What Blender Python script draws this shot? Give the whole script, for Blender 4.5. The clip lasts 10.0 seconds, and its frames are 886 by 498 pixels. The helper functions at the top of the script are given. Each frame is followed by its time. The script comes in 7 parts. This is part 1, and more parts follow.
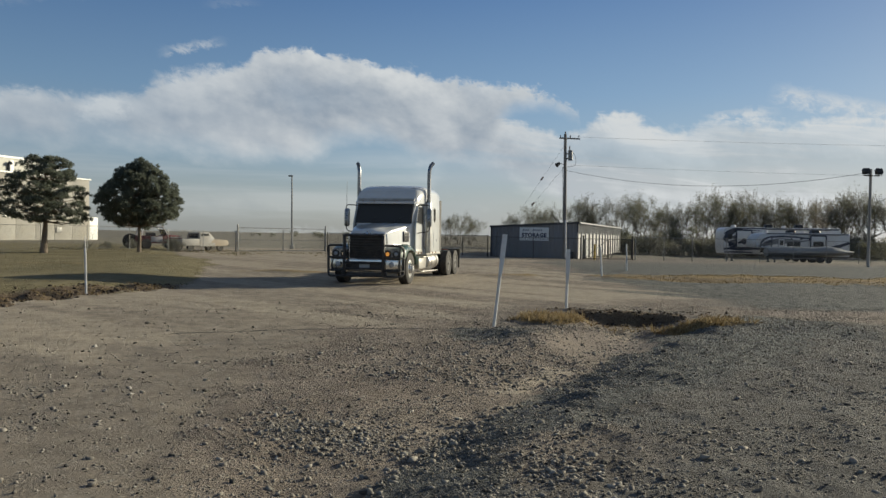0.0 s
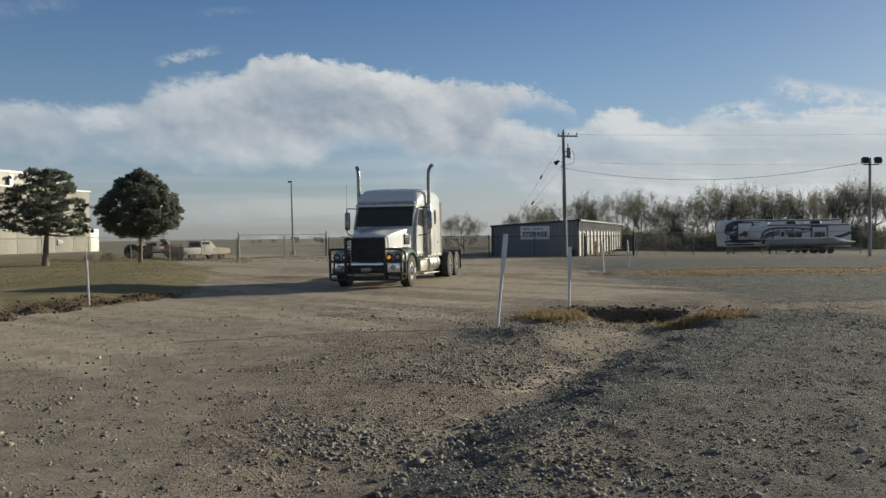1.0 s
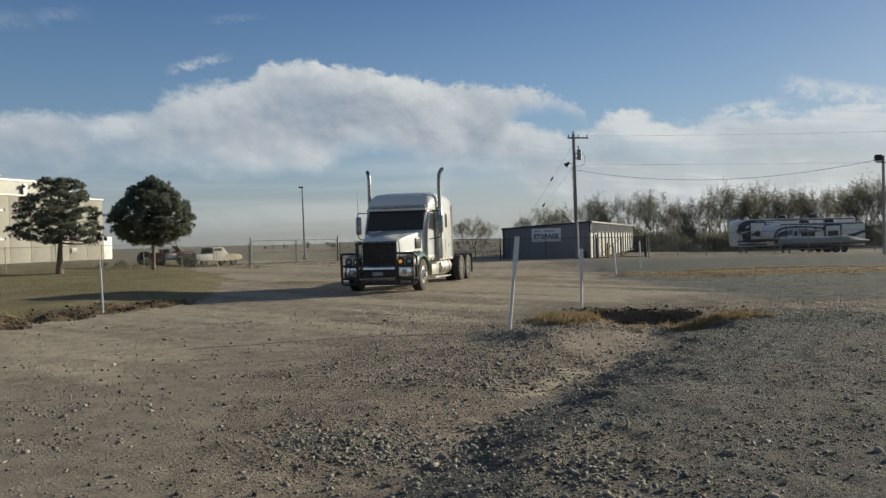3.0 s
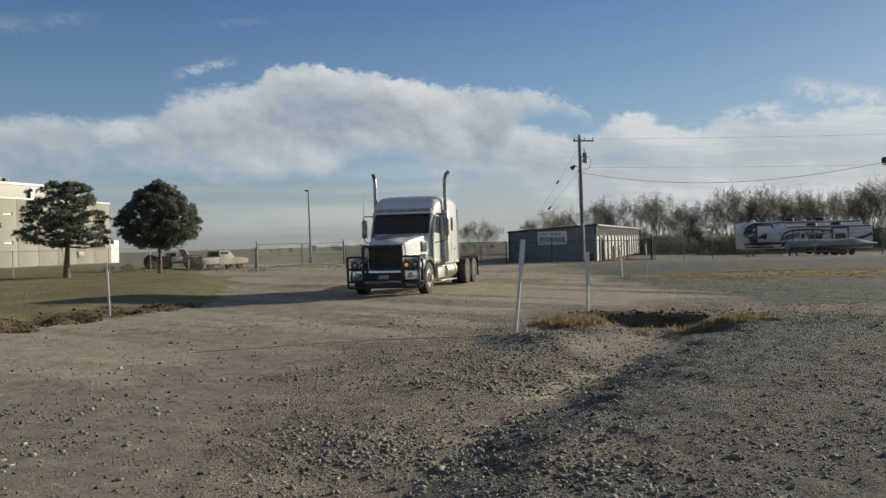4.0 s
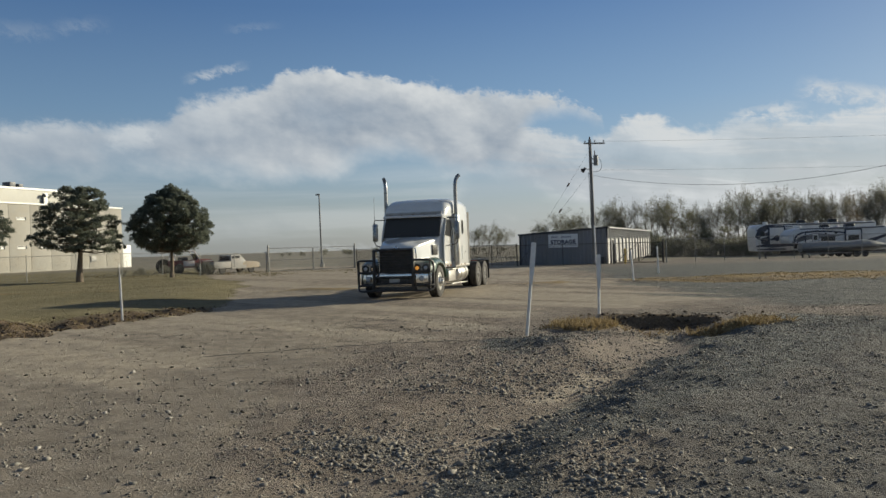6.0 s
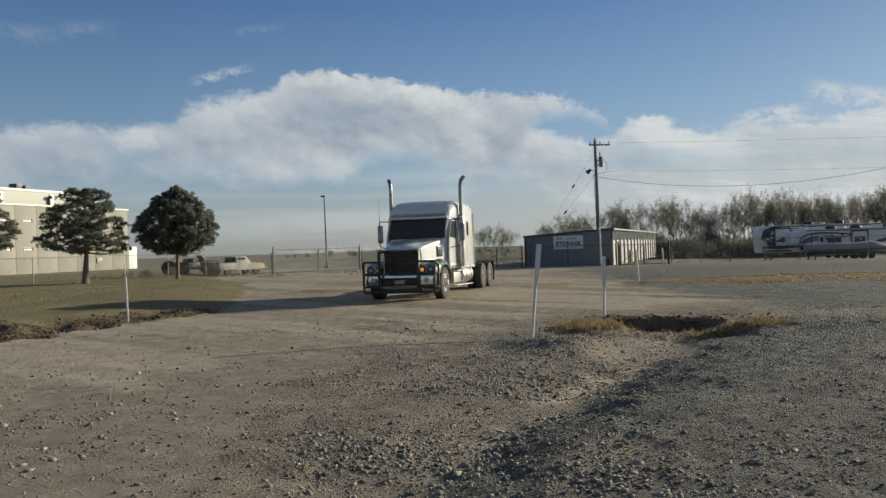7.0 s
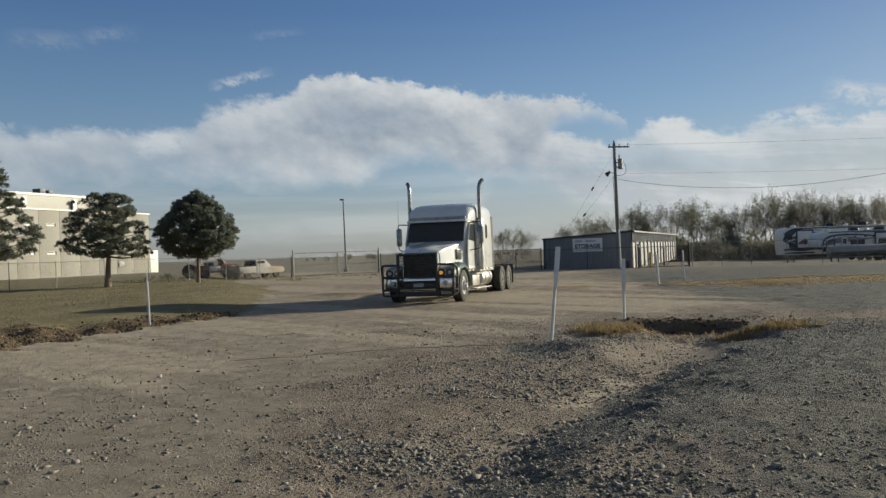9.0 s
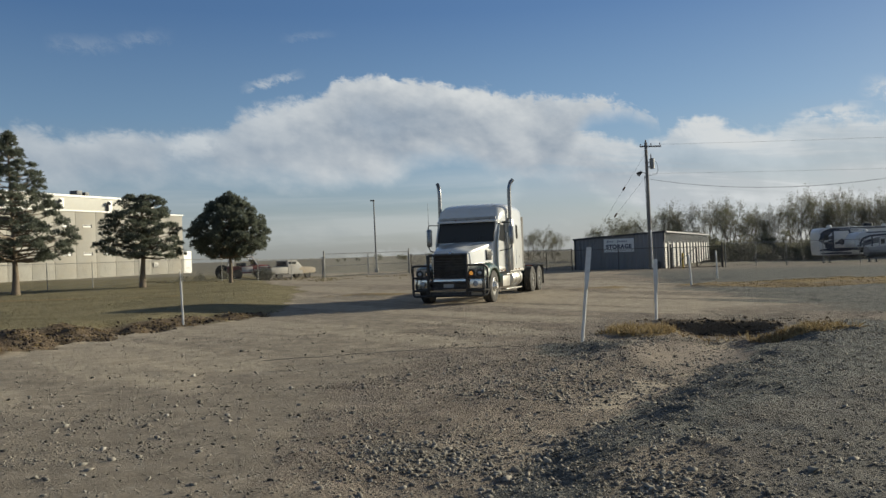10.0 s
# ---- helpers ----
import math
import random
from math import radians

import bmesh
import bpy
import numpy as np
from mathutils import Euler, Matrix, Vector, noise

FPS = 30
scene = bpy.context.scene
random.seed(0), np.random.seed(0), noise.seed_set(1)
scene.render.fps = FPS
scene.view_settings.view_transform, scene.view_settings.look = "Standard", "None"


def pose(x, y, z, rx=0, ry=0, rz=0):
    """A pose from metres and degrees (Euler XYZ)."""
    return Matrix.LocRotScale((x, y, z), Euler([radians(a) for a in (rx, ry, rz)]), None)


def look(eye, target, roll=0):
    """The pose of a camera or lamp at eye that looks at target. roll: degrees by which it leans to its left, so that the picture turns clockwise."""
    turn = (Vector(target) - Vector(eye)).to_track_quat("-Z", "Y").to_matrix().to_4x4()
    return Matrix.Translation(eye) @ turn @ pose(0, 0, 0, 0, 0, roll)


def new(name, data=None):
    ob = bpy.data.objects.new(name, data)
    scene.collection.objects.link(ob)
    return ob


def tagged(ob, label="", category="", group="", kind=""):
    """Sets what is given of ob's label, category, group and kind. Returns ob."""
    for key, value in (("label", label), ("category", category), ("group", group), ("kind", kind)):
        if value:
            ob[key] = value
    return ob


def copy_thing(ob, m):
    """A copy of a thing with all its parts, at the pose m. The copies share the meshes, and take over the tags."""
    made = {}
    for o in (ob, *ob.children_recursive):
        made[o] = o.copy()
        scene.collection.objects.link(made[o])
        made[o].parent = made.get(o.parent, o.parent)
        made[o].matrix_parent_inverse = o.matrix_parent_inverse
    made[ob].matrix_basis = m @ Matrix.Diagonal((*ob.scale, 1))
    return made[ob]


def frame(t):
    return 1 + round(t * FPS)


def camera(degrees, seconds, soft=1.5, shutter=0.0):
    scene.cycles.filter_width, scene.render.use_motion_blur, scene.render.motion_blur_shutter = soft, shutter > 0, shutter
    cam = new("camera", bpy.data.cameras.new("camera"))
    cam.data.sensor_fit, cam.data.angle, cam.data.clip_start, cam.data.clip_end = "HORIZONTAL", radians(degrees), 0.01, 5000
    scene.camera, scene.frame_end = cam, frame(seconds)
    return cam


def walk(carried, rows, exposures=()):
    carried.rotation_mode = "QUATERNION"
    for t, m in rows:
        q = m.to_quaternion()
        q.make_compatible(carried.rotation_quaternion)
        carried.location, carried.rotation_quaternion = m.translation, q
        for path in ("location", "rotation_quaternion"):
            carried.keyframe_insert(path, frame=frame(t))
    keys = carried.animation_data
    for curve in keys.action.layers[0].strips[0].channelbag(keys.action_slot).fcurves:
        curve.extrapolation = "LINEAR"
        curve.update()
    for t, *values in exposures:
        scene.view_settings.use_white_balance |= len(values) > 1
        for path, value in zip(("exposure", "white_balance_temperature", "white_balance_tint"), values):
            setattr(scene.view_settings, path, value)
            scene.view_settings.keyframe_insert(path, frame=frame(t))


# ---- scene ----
cam = camera(57.0, 10.0, soft=1.5)
EYE = (0.0, 0.0, 1.6)
# seconds, tilt, lean, turn
TURNS = [
    (0, 89.020, -0.888, -1.430), (0.5, 89.062, 0.214, -1.448), (1, 89.118, 0.799, -1.370),
    (1.5, 89.137, 1.168, -1.329), (2, 89.150, 1.288, -1.239), (2.5, 89.244, 1.426, -0.908),
    (4, 89.615, 1.578, -0.172), (4.5, 89.681, 1.600, 0.0), (5, 89.759, 1.659, 0.187),
    (5.5, 89.818, 1.768, 0.391), (7, 89.988, 1.809, 0.932), (7.5, 90.069, 1.849, 1.144),
    (8, 90.118, 1.943, 1.438), (8.5, 90.162, 1.926, 1.801), (9, 90.240, 1.977, 2.252),
    (9.5, 90.267, 1.965, 2.707), (9.6, 90.272, 1.967, 2.790), (9.7, 90.280, 1.973, 2.965),
    (9.8, 90.303, 1.985, 3.390), (9.9, 90.330, 2.000, 3.900), (10, 90.355, 2.017, 4.371),
]
walk(cam, [(t, pose(*EYE, rx, ry, rz)) for t, rx, ry, rz in TURNS], [(0, 0.15), (10, 0.17)])

# ---- light ----
SUN_AZ, SUN_EL = radians(60), radians(14.8)   # clockwise from +y, above the horizon
sun_dir = Vector((math.sin(SUN_AZ) * math.cos(SUN_EL), math.cos(SUN_AZ) * math.cos(SUN_EL), math.sin(SUN_EL)))
sun_data = bpy.data.lights.new("sun", "SUN")
sun_data.energy, sun_data.angle, sun_data.color = 5.0, radians(0.6), (1.0, 0.92, 0.71)
sun = new("sun", sun_data)
sun.matrix_world = look(sun_dir * 400, (0, 0, 0))


def node(tree, kind, inputs=None, **props):
    n = tree.nodes.new(kind)
    for k, v in props.items():
        setattr(n, k, v)
    for k, v in (inputs or {}).items():
        if isinstance(v, bpy.types.NodeSocket):
            tree.links.new(v, n.inputs[k])
        else:
            n.inputs[k].default_value = v
    return n


def calc(tree, op, a, b=0.0, c=0.0, clamp=False):
    return node(tree, "ShaderNodeMath", {0: a, 1: b, 2: c}, operation=op, use_clamp=clamp).outputs[0]


def soft_step(tree, x, lo, hi, to_lo=0.0, to_hi=1.0):
    return node(tree, "ShaderNodeMapRange", {"Value": x, "From Min": lo, "From Max": hi, "To Min": to_lo, "To Max": to_hi},
                interpolation_type="SMOOTHSTEP").outputs["Result"]


def blend(tree, fac, a, b):
    n = node(tree, "ShaderNodeMix", data_type="RGBA")
    for sock, v in ((n.inputs[0], fac), (n.inputs[6], a), (n.inputs[7], b)):
        if isinstance(v, bpy.types.NodeSocket):
            tree.links.new(v, sock)
        else:
            sock.default_value = (*v, 1) if isinstance(v, tuple) and len(v) == 3 else v
    return n.outputs[2]


def fbm(tree, vec, scale, detail=4.0, rough=0.55, distort=0.0):
    return node(tree, "ShaderNodeTexNoise", {"Vector": vec, "Scale": scale, "Detail": detail, "Roughness": rough, "Distortion": distort}).outputs["Fac"]


def build_world():
    world = bpy.data.worlds.new("sky")
    scene.world = world
    world.use_nodes = True
    t = world.node_tree
    t.nodes.clear()
    sky = node(t, "ShaderNodeTexSky", sky_type="NISHITA", sun_disc=False, sun_elevation=SUN_EL, sun_rotation=SUN_AZ,
               air_density=1.0, dust_density=1.0, ozone_density=2.0)
    d = node(t, "ShaderNodeTexCoord").outputs["Generated"]
    x, y, z = node(t, "ShaderNodeSeparateXYZ", {0: d}).outputs
    az = calc(t, "ARCTAN2", x, y)
    el = calc(t, "ARCSINE", z)
    u = calc(t, "MULTIPLY_ADD", az, 0.5, 0.5, clamp=True)

    def outline(pts):
        """Elevation over azimuth, both in radians, along a line of points."""
        n = node(t, "ShaderNodeFloatCurve", {"Value": u})
        cu = n.mapping.curves[0]
        pts = [(a * 0.5 + 0.5, e / 0.3) for a, e in pts]
        cu.points[0].location, cu.points[1].location = pts[0], pts[-1]
        for p in pts[1:-1]:
            cu.points.new(*p)
        n.mapping.update()
        return calc(t, "MULTIPLY", n.outputs[0], 0.3)

    main_top = outline([(-1.0, 0.16), (-0.57, 0.159), (-0.49, 0.152), (-0.46, 0.156), (-0.40, 0.154), (-0.37, 0.160), (-0.337, 0.163), (-0.318, 0.178), (-0.293, 0.187),
                        (-0.235, 0.197), (-0.215, 0.201), (-0.195, 0.215), (-0.175, 0.219), (-0.107, 0.215), (-0.073, 0.212), (-0.052, 0.205), (-0.011, 0.199), (0.037, 0.189),
                        (0.112, 0.182), (0.14, 0.176), (0.168, 0.167), (0.185, 0.154), (0.198, 0.09), (0.215, 0.0), (1.0, 0.0)])
    main_base = outline([(-1.0, 0.09), (-0.49, 0.094), (-0.44, 0.100), (-0.38, 0.110), (-0.32, 0.108), (-0.257, 0.102), (-0.178, 0.101), (-0.124, 0.108), (-0.09, 0.122), (-0.06, 0.122),
                         (-0.014, 0.102), (0.04, 0.094), (0.07, 0.110), (0.10, 0.146), (0.125, 0.158), (0.15, 0.157), (0.18, 0.146), (0.2, 0.16), (1.0, 0.16)])
    low_top = outline([(-1.0, 0.0), (-0.03, 0.02), (0.02, 0.11), (0.06, 0.146), (0.09, 0.147), (0.125, 0.142), (0.152, 0.138), (0.179, 0.132), (0.206, 0.142), (0.239, 0.147),
                       (0.265, 0.138), (0.309, 0.131), (0.341, 0.142), (0.365, 0.142), (0.406, 0.135), (0.452, 0.137), (0.5, 0.136), (0.6, 0.14), (1.0, 0.12)])
    # the bank drifts down towards the sun: grain runs along that slope
    slope = calc(t, "MULTIPLY_ADD", az, 0.16, el)
    flat = node(t, "ShaderNodeCombineXYZ", {0: calc(t, "MULTIPLY", az, 9.0), 1: calc(t, "MULTIPLY", slope, 13.0), 2: 0.0}).outputs[0]
    sunward = node(t, "ShaderNodeVectorMath", {0: flat, 1: (0.07, 0.15, 0.0)}, operation="ADD").outputs[0]
    wide = node(t, "ShaderNodeCombineXYZ", {0: calc(t, "MULTIPLY", az, 2.2), 1: calc(t, "MULTIPLY", calc(t, "MULTIPLY_ADD", az, 0.12, el), 16.0), 2: 3.7}).outputs[0]
    level = node(t, "ShaderNodeCombineXYZ", {0: calc(t, "MULTIPLY", az, 1.6), 1: calc(t, "MULTIPLY", el, 26.0), 2: 9.1}).outputs[0]

    def heaped(vec):
        """Rounded heaps with finer heaps on them, roughened."""
        cells = node(t, "ShaderNodeTexVoronoi", {"Vector": vec, "Scale": 2.3, "Detail": 3.0, "Roughness": 0.55, "Lacunarity": 2.2, "Smoothness": 0.7}, feature="SMOOTH_F1", normalize=True).outputs["Distance"]
        return calc(t, "ADD", calc(t, "MULTIPLY", fbm(t, vec, 1.7, 8, 0.55), 0.55), calc(t, "MULTIPLY_ADD", cells, -0.48, 0.38))

    puffs, towards = heaped(flat), heaped(sunward)
    lumps = fbm(t, flat, 0.8, 4, 0.5, 0.2)
    frill = fbm(t, flat, 7.0, 7, 0.66, 0.5)
    streaks = fbm(t, wide, 1.6, 8, 0.62, 0.8)
    bands = fbm(t, level, 1.0, 6, 0.55, 0.3)
    ragged = calc(t, "ADD", calc(t, "MULTIPLY_ADD", puffs, 0.050, -0.025), calc(t, "MULTIPLY_ADD", frill, 0.030, -0.015))
    # main bank: crisp above, melting away below
    depth = calc(t, "ADD", calc(t, "SUBTRACT", main_top, el), ragged)
    rise = calc(t, "ADD", calc(t, "SUBTRACT", el, main_base), calc(t, "ADD", calc(t, "MULTIPLY_ADD", puffs, 0.07, -0.035), calc(t, "MULTIPLY_ADD", lumps, 0.05, -0.025)))
    edge_w = soft_step(t, az, -0.28, -0.18, 0.020, 0.011)
    main = calc(t, "MULTIPLY", soft_step(t, calc(t, "DIVIDE", depth, edge_w), 0.0, 1.0), soft_step(t, rise, -0.022, 0.020))
    main = calc(t, "MULTIPLY", main, soft_step(t, az, -0.40, -0.15, 0.80, 1.0))
    main = calc(t, "MULTIPLY", main, soft_step(t, lumps, 0.28, 0.50, 0.84, 1.0))
    # lower sheet towards the sun, thin and streaked, down to the horizon
    low_depth = calc(t, "ADD", calc(t, "SUBTRACT", low_top, el), calc(t, "ADD", ragged, calc(t, "MULTIPLY_ADD", streaks, 0.03, -0.015)))
    sheet = calc(t, "MULTIPLY", soft_step(t, low_depth, 0.0, 0.015), soft_step(t, streaks, 0.34, 0.60, 0.55, 1.0))
    sheet = calc(t, "MULTIPLY", sheet, soft_step(t, calc(t, "SUBTRACT", el, soft_step(t, az, 0.0, 0.28, 0.085, -0.02)), 0.0, 0.045, 0.30, 1.0))

    def wisp(a0, e0, a1, e1, half, soft, amount):
        """A drawn-out streak between two points of the sky."""
        da, de = a1 - a0, e1 - e0
        ln = math.hypot(da, de)
        pa, pe = calc(t, "SUBTRACT", az, a0), calc(t, "SUBTRACT", el, e0)
        along = calc(t, "ADD", calc(t, "MULTIPLY", pa, da / ln), calc(t, "MULTIPLY", pe, de / ln))
        off = calc(t, "ABSOLUTE", calc(t, "ADD", calc(t, "SUBTRACT", calc(t, "MULTIPLY", pa, -de / ln), calc(t, "MULTIPLY", pe, -da / ln)), calc(t, "MULTIPLY_ADD", frill, 0.022, -0.011)))
        ends = calc(t, "MULTIPLY", soft_step(t, along, -0.01, 0.02), soft_step(t, along, ln + 0.02, ln - 0.02))
        return calc(t, "MULTIPLY", calc(t, "MULTIPLY", soft_step(t, off, half + soft, half), ends), soft_step(t, frill, 0.36, 0.62, 0.25 * amount, amount))

    wisps = None
    for w in ((-0.308, 0.204, -0.25, 0.219, 0.001, 0.006, 0.55), (0.408, 0.166, 0.62, 0.112, 0.003, 0.012, 0.72), (0.335, 0.141, 0.40, 0.146, 0.001, 0.006, 0.8),
              (-0.52, 0.245, -0.455, 0.247, 0.002, 0.012, 0.16), (-0.45, 0.252, -0.40, 0.258, 0.002, 0.009, 0.17), (-0.26, 0.262, -0.21, 0.266, 0.001, 0.005, 0.12)):
        k = wisp(*w)
        wisps = k if wisps is None else calc(t, "MAXIMUM", wisps, k)
    # faint level veils below the bank
    veil = calc(t, "MULTIPLY", soft_step(t, bands, 0.42, 0.66), soft_step(t, el, 0.125, 0.075, 0.0, 0.34))
    mask = calc(t, "MAXIMUM", calc(t, "MAXIMUM", main, sheet), calc(t, "MAXIMUM", veil, wisps))
    # lit rims and billows on the sunward side, grey hollows between them
    relief = calc(t, "MULTIPLY", calc(t, "SUBTRACT", puffs, towards), 1.9)
    rim = calc(t, "MULTIPLY", soft_step(t, depth, 0.055, 0.004, 0.0, 0.55), main)
    rim = calc(t, "ADD", rim, calc(t, "MULTIPLY", soft_step(t, low_depth, 0.06, 0.006, 0.12, 0.75), calc(t, "SUBTRACT", 1.0, main)))
    billow = soft_step(t, lumps, 0.40, 0.66, -0.10, 0.36)
    bright = calc(t, "ADD", calc(t, "ADD", rim, billow), calc(t, "ADD", relief, 0.18), clamp=True)
    bright = calc(t, "ADD", bright, calc(t, "MULTIPLY", soft_step(t, streaks, 0.38, 0.64, -0.25, 0.5), soft_step(t, az, 0.08, 0.3)), clamp=True)
    puff_a, puff_e = calc(t, "MULTIPLY_ADD", az, 30.0, 0.372 * 30.0), calc(t, "MULTIPLY_ADD", el, 45.0, -0.138 * 45.0)
    lone = soft_step(t, calc(t, "ADD", calc(t, "SQRT", calc(t, "ADD", calc(t, "MULTIPLY", puff_a, puff_a), calc(t, "MULTIPLY", puff_e, puff_e))), calc(t, "MULTIPLY_ADD", frill, 1.2, -0.6)), 1.1, 0.3)
    bright = calc(t, "ADD", calc(t, "MULTIPLY", bright, soft_step(t, az, -0.42, -0.12, 0.74, 1.0)), calc(t, "MULTIPLY", lone, 0.55), clamp=True)
    bright = calc(t, "MAXIMUM", bright, soft_step(t, el, 0.105, 0.07, 0.0, 0.42))
    cloud = blend(t, bright, blend(t, soft_step(t, az, 0.05, 0.35), (3.2, 3.8, 4.5), (4.35, 4.75, 5.0)), (6.65, 6.95, 7.05))
    # clear air: the sky model evened out with its usual fall-off towards the horizon
    fall = node(t, "ShaderNodeValToRGB", {"Fac": calc(t, "MULTIPLY", el, 2.5, clamp=True)})
    els = fall.color_ramp.elements
    els[0].color, els[1].color = (0.41, 0.45, 0.465, 1), (0.052, 0.143, 0.36, 1)
    for p, c in ((0.10, (0.38, 0.45, 0.50, 1)), (0.22, (0.292, 0.425, 0.575, 1)), (0.42, (0.18, 0.332, 0.55, 1)), (0.72, (0.069, 0.183, 0.425, 1))):
        els.new(p).color = c
    even = node(t, "ShaderNodeVectorMath", {0: fall.outputs[0], 3: 10.0}, operation="SCALE").outputs[0]
    # deeper away from the sun
    even = node(t, "ShaderNodeVectorMath", {0: even, 3: soft_step(t, az, -0.55, 0.25, 0.82, 1.02)}, operation="SCALE").outputs[0]
    clear = blend(t, 0.66, sky.outputs[0], even)
    # above the view the sky is greyed and dimmed to hold down fill light
    high = soft_step(t, el, 0.36, 0.75, 0.0, 0.85)
    colour = blend(t, high, blend(t, mask, clear, cloud), (1.05, 1.2, 1.4))
    bg = node(t, "ShaderNodeBackground", {"Color": colour, "Strength": 0.086})
    out = node(t, "ShaderNodeOutputWorld")
    t.links.new(bg.outputs[0], out.inputs[0])


build_world()

# ---- materials ----
MATS = {}


def material(name, colour, rough=0.7, metal=0.0, vary=0.12, scale=6.0, bump=0.0, bump_scale=40.0, dirt=None, dirt_amount=0.3,
             coat=0.0, spec=0.5, each=0.0, stretch=(1, 1, 1), gloss_vary=0.1):
    """A painted, cast or grown surface: large and small variation of its colour, dirt in patches, fine relief."""
    if name in MATS:
        return MATS[name]
    m = bpy.data.materials.new(name)
    m.use_nodes = True
    t = m.node_tree
    t.nodes.clear()
    co = node(t, "ShaderNodeTexCoord").outputs["Object"]
    co = node(t, "ShaderNodeMapping", {"Vector": co, "Scale": stretch}).outputs[0]
    big, small = fbm(t, co, scale * 0.25, 3), fbm(t, co, scale * 3.0, 5, 0.65)
    v = calc(t, "ADD", calc(t, "MULTIPLY", big, 0.6), calc(t, "MULTIPLY", small, 0.4))
    lo, hi = tuple(max(0.0, c * (1 - 2 * vary)) for c in colour), tuple(min(1.0, c * (1 + 2 * vary)) for c in colour)
    col = blend(t, soft_step(t, v, 0.3, 0.7), lo, hi)
    if dirt:
        spots = calc(t, "MULTIPLY", soft_step(t, calc(t, "ADD", fbm(t, co, scale * 0.6, 6, 0.7), calc(t, "MULTIPLY", small, 0.25)), 0.5, 0.8), dirt_amount)
        col = blend(t, spots, col, dirt)
    if each:
        rnd = node(t, "ShaderNodeObjectInfo").outputs["Random"]
        hsv = node(t, "ShaderNodeHueSaturation", {"Color": col, "Value": calc(t, "MULTIPLY_ADD", rnd, 2 * each, 1 - each)})
        col = hsv.outputs[0]
    b = node(t, "ShaderNodeBsdfPrincipled", {"Base Color": col, "Metallic": metal, "Coat Weight": coat, "Specular IOR Level": spec,
                                             "Roughness": soft_step(t, small, 0.25, 0.75, max(0.02, rough - gloss_vary), min(1, rough + gloss_vary))})
    if bump:
        bp = node(t, "ShaderNodeBump", {"Height": fbm(t, co, bump_scale, 5, 0.6), "Strength": bump, "Distance": 0.02})
        t.links.new(bp.outputs[0], b.inputs["Normal"])
    out = node(t, "ShaderNodeOutputMaterial")
    t.links.new(b.outputs[0], out.inputs[0])
    MATS[name] = m
    return m


def glow(name, colour, strength):
    m = bpy.data.materials.new(name)
    m.use_nodes = True
    b = m.node_tree.nodes["Principled BSDF"]
    b.inputs["Base Color"].default_value = (*colour, 1)
    b.inputs["Emission Color"].default_value = (*colour, 1)
    b.inputs["Emission Strength"].default_value = strength
    return m


def glass(name, colour, rough=0.03):
    m = bpy.data.materials.new(name)
    m.use_nodes = True
    b = m.node_tree.nodes["Principled BSDF"]
    b.inputs["Base Color"].default_value = (*colour, 1)
    b.inputs["Roughness"].default_value = rough
    b.inputs["Specular IOR Level"].default_value = 0.35
    return m


# ---- mesh tools ----
def bevelled(bm, edges, w, seg=2):
    if w:
        bmesh.ops.bevel(bm, geom=list(edges), offset=w, segments=seg, profile=0.6, affect="EDGES", clamp_overlap=True)


def box(bm, c, s, bevel=0.0, m=None, seg=2):
    """A block with its centre at c and its full size s; m turns it about its centre."""
    M = Matrix.Translation(c) @ (m or Matrix()) @ Matrix.Diagonal((*s, 1))
    vs = bmesh.ops.create_cube(bm, size=1, matrix=M)["verts"]
    if bevel:
        bevelled(bm, {e for v in vs for e in v.link_edges}, bevel, seg)
    return vs


def rod(bm, a, b, r, r2=None, n=10, caps=True):
    a, b = Vector(a), Vector(b)
    d = b - a
    M = Matrix.Translation((a + b) / 2) @ d.to_track_quat("Z", "Y").to_matrix().to_4x4()
    return bmesh.ops.create_cone(bm, cap_ends=caps, segments=n, radius1=r, radius2=r if r2 is None else r2, depth=d.length, matrix=M)["verts"]


def tube(bm, pts, r, n=8, r_end=None):
    """A round bar along pts, with capped ends."""
    pts = [Vector(p) for p in pts]
    rings, side = [], None
    for i, p in enumerate(pts):
        d = (pts[min(i + 1, len(pts) - 1)] - pts[max(i - 1, 0)]).normalized()
        if side is None:
            side = d.cross(Vector((0, 0, 1)) if abs(d.z) < 0.9 else Vector((1, 0, 0))).normalized()
        side = (side - d * side.dot(d)).normalized()
        up = d.cross(side)
        rr = r + ((r_end if r_end is not None else r) - r) * i / max(1, len(pts) - 1)
        rings.append([bm.verts.new(p + (side * math.cos(k * math.tau / n) + up * math.sin(k * math.tau / n)) * rr) for k in range(n)])
    for a, b in zip(rings, rings[1:]):
        for k in range(n):
            bm.faces.new((a[k], a[(k + 1) % n], b[(k + 1) % n], b[k]))
    bm.faces.new(rings[0][::-1])
    bm.faces.new(rings[-1])


def bend(pts, r=0.08, n=5):
    """Rounds the corners of a line of points."""
    pts = [Vector(p) for p in pts]
    out = [pts[0]]
    for a, b, c in zip(pts, pts[1:], pts[2:]):
        u, v = (a - b), (c - b)
        k = min(r, u.length * 0.45, v.length * 0.45)
        p, q = b + u.normalized() * k, b + v.normalized() * k
        for i in range(n + 1):
            s = i / n
            out.append(p * (1 - s) ** 2 + b * 2 * s * (1 - s) + q * s * s)
    return out + [pts[-1]]


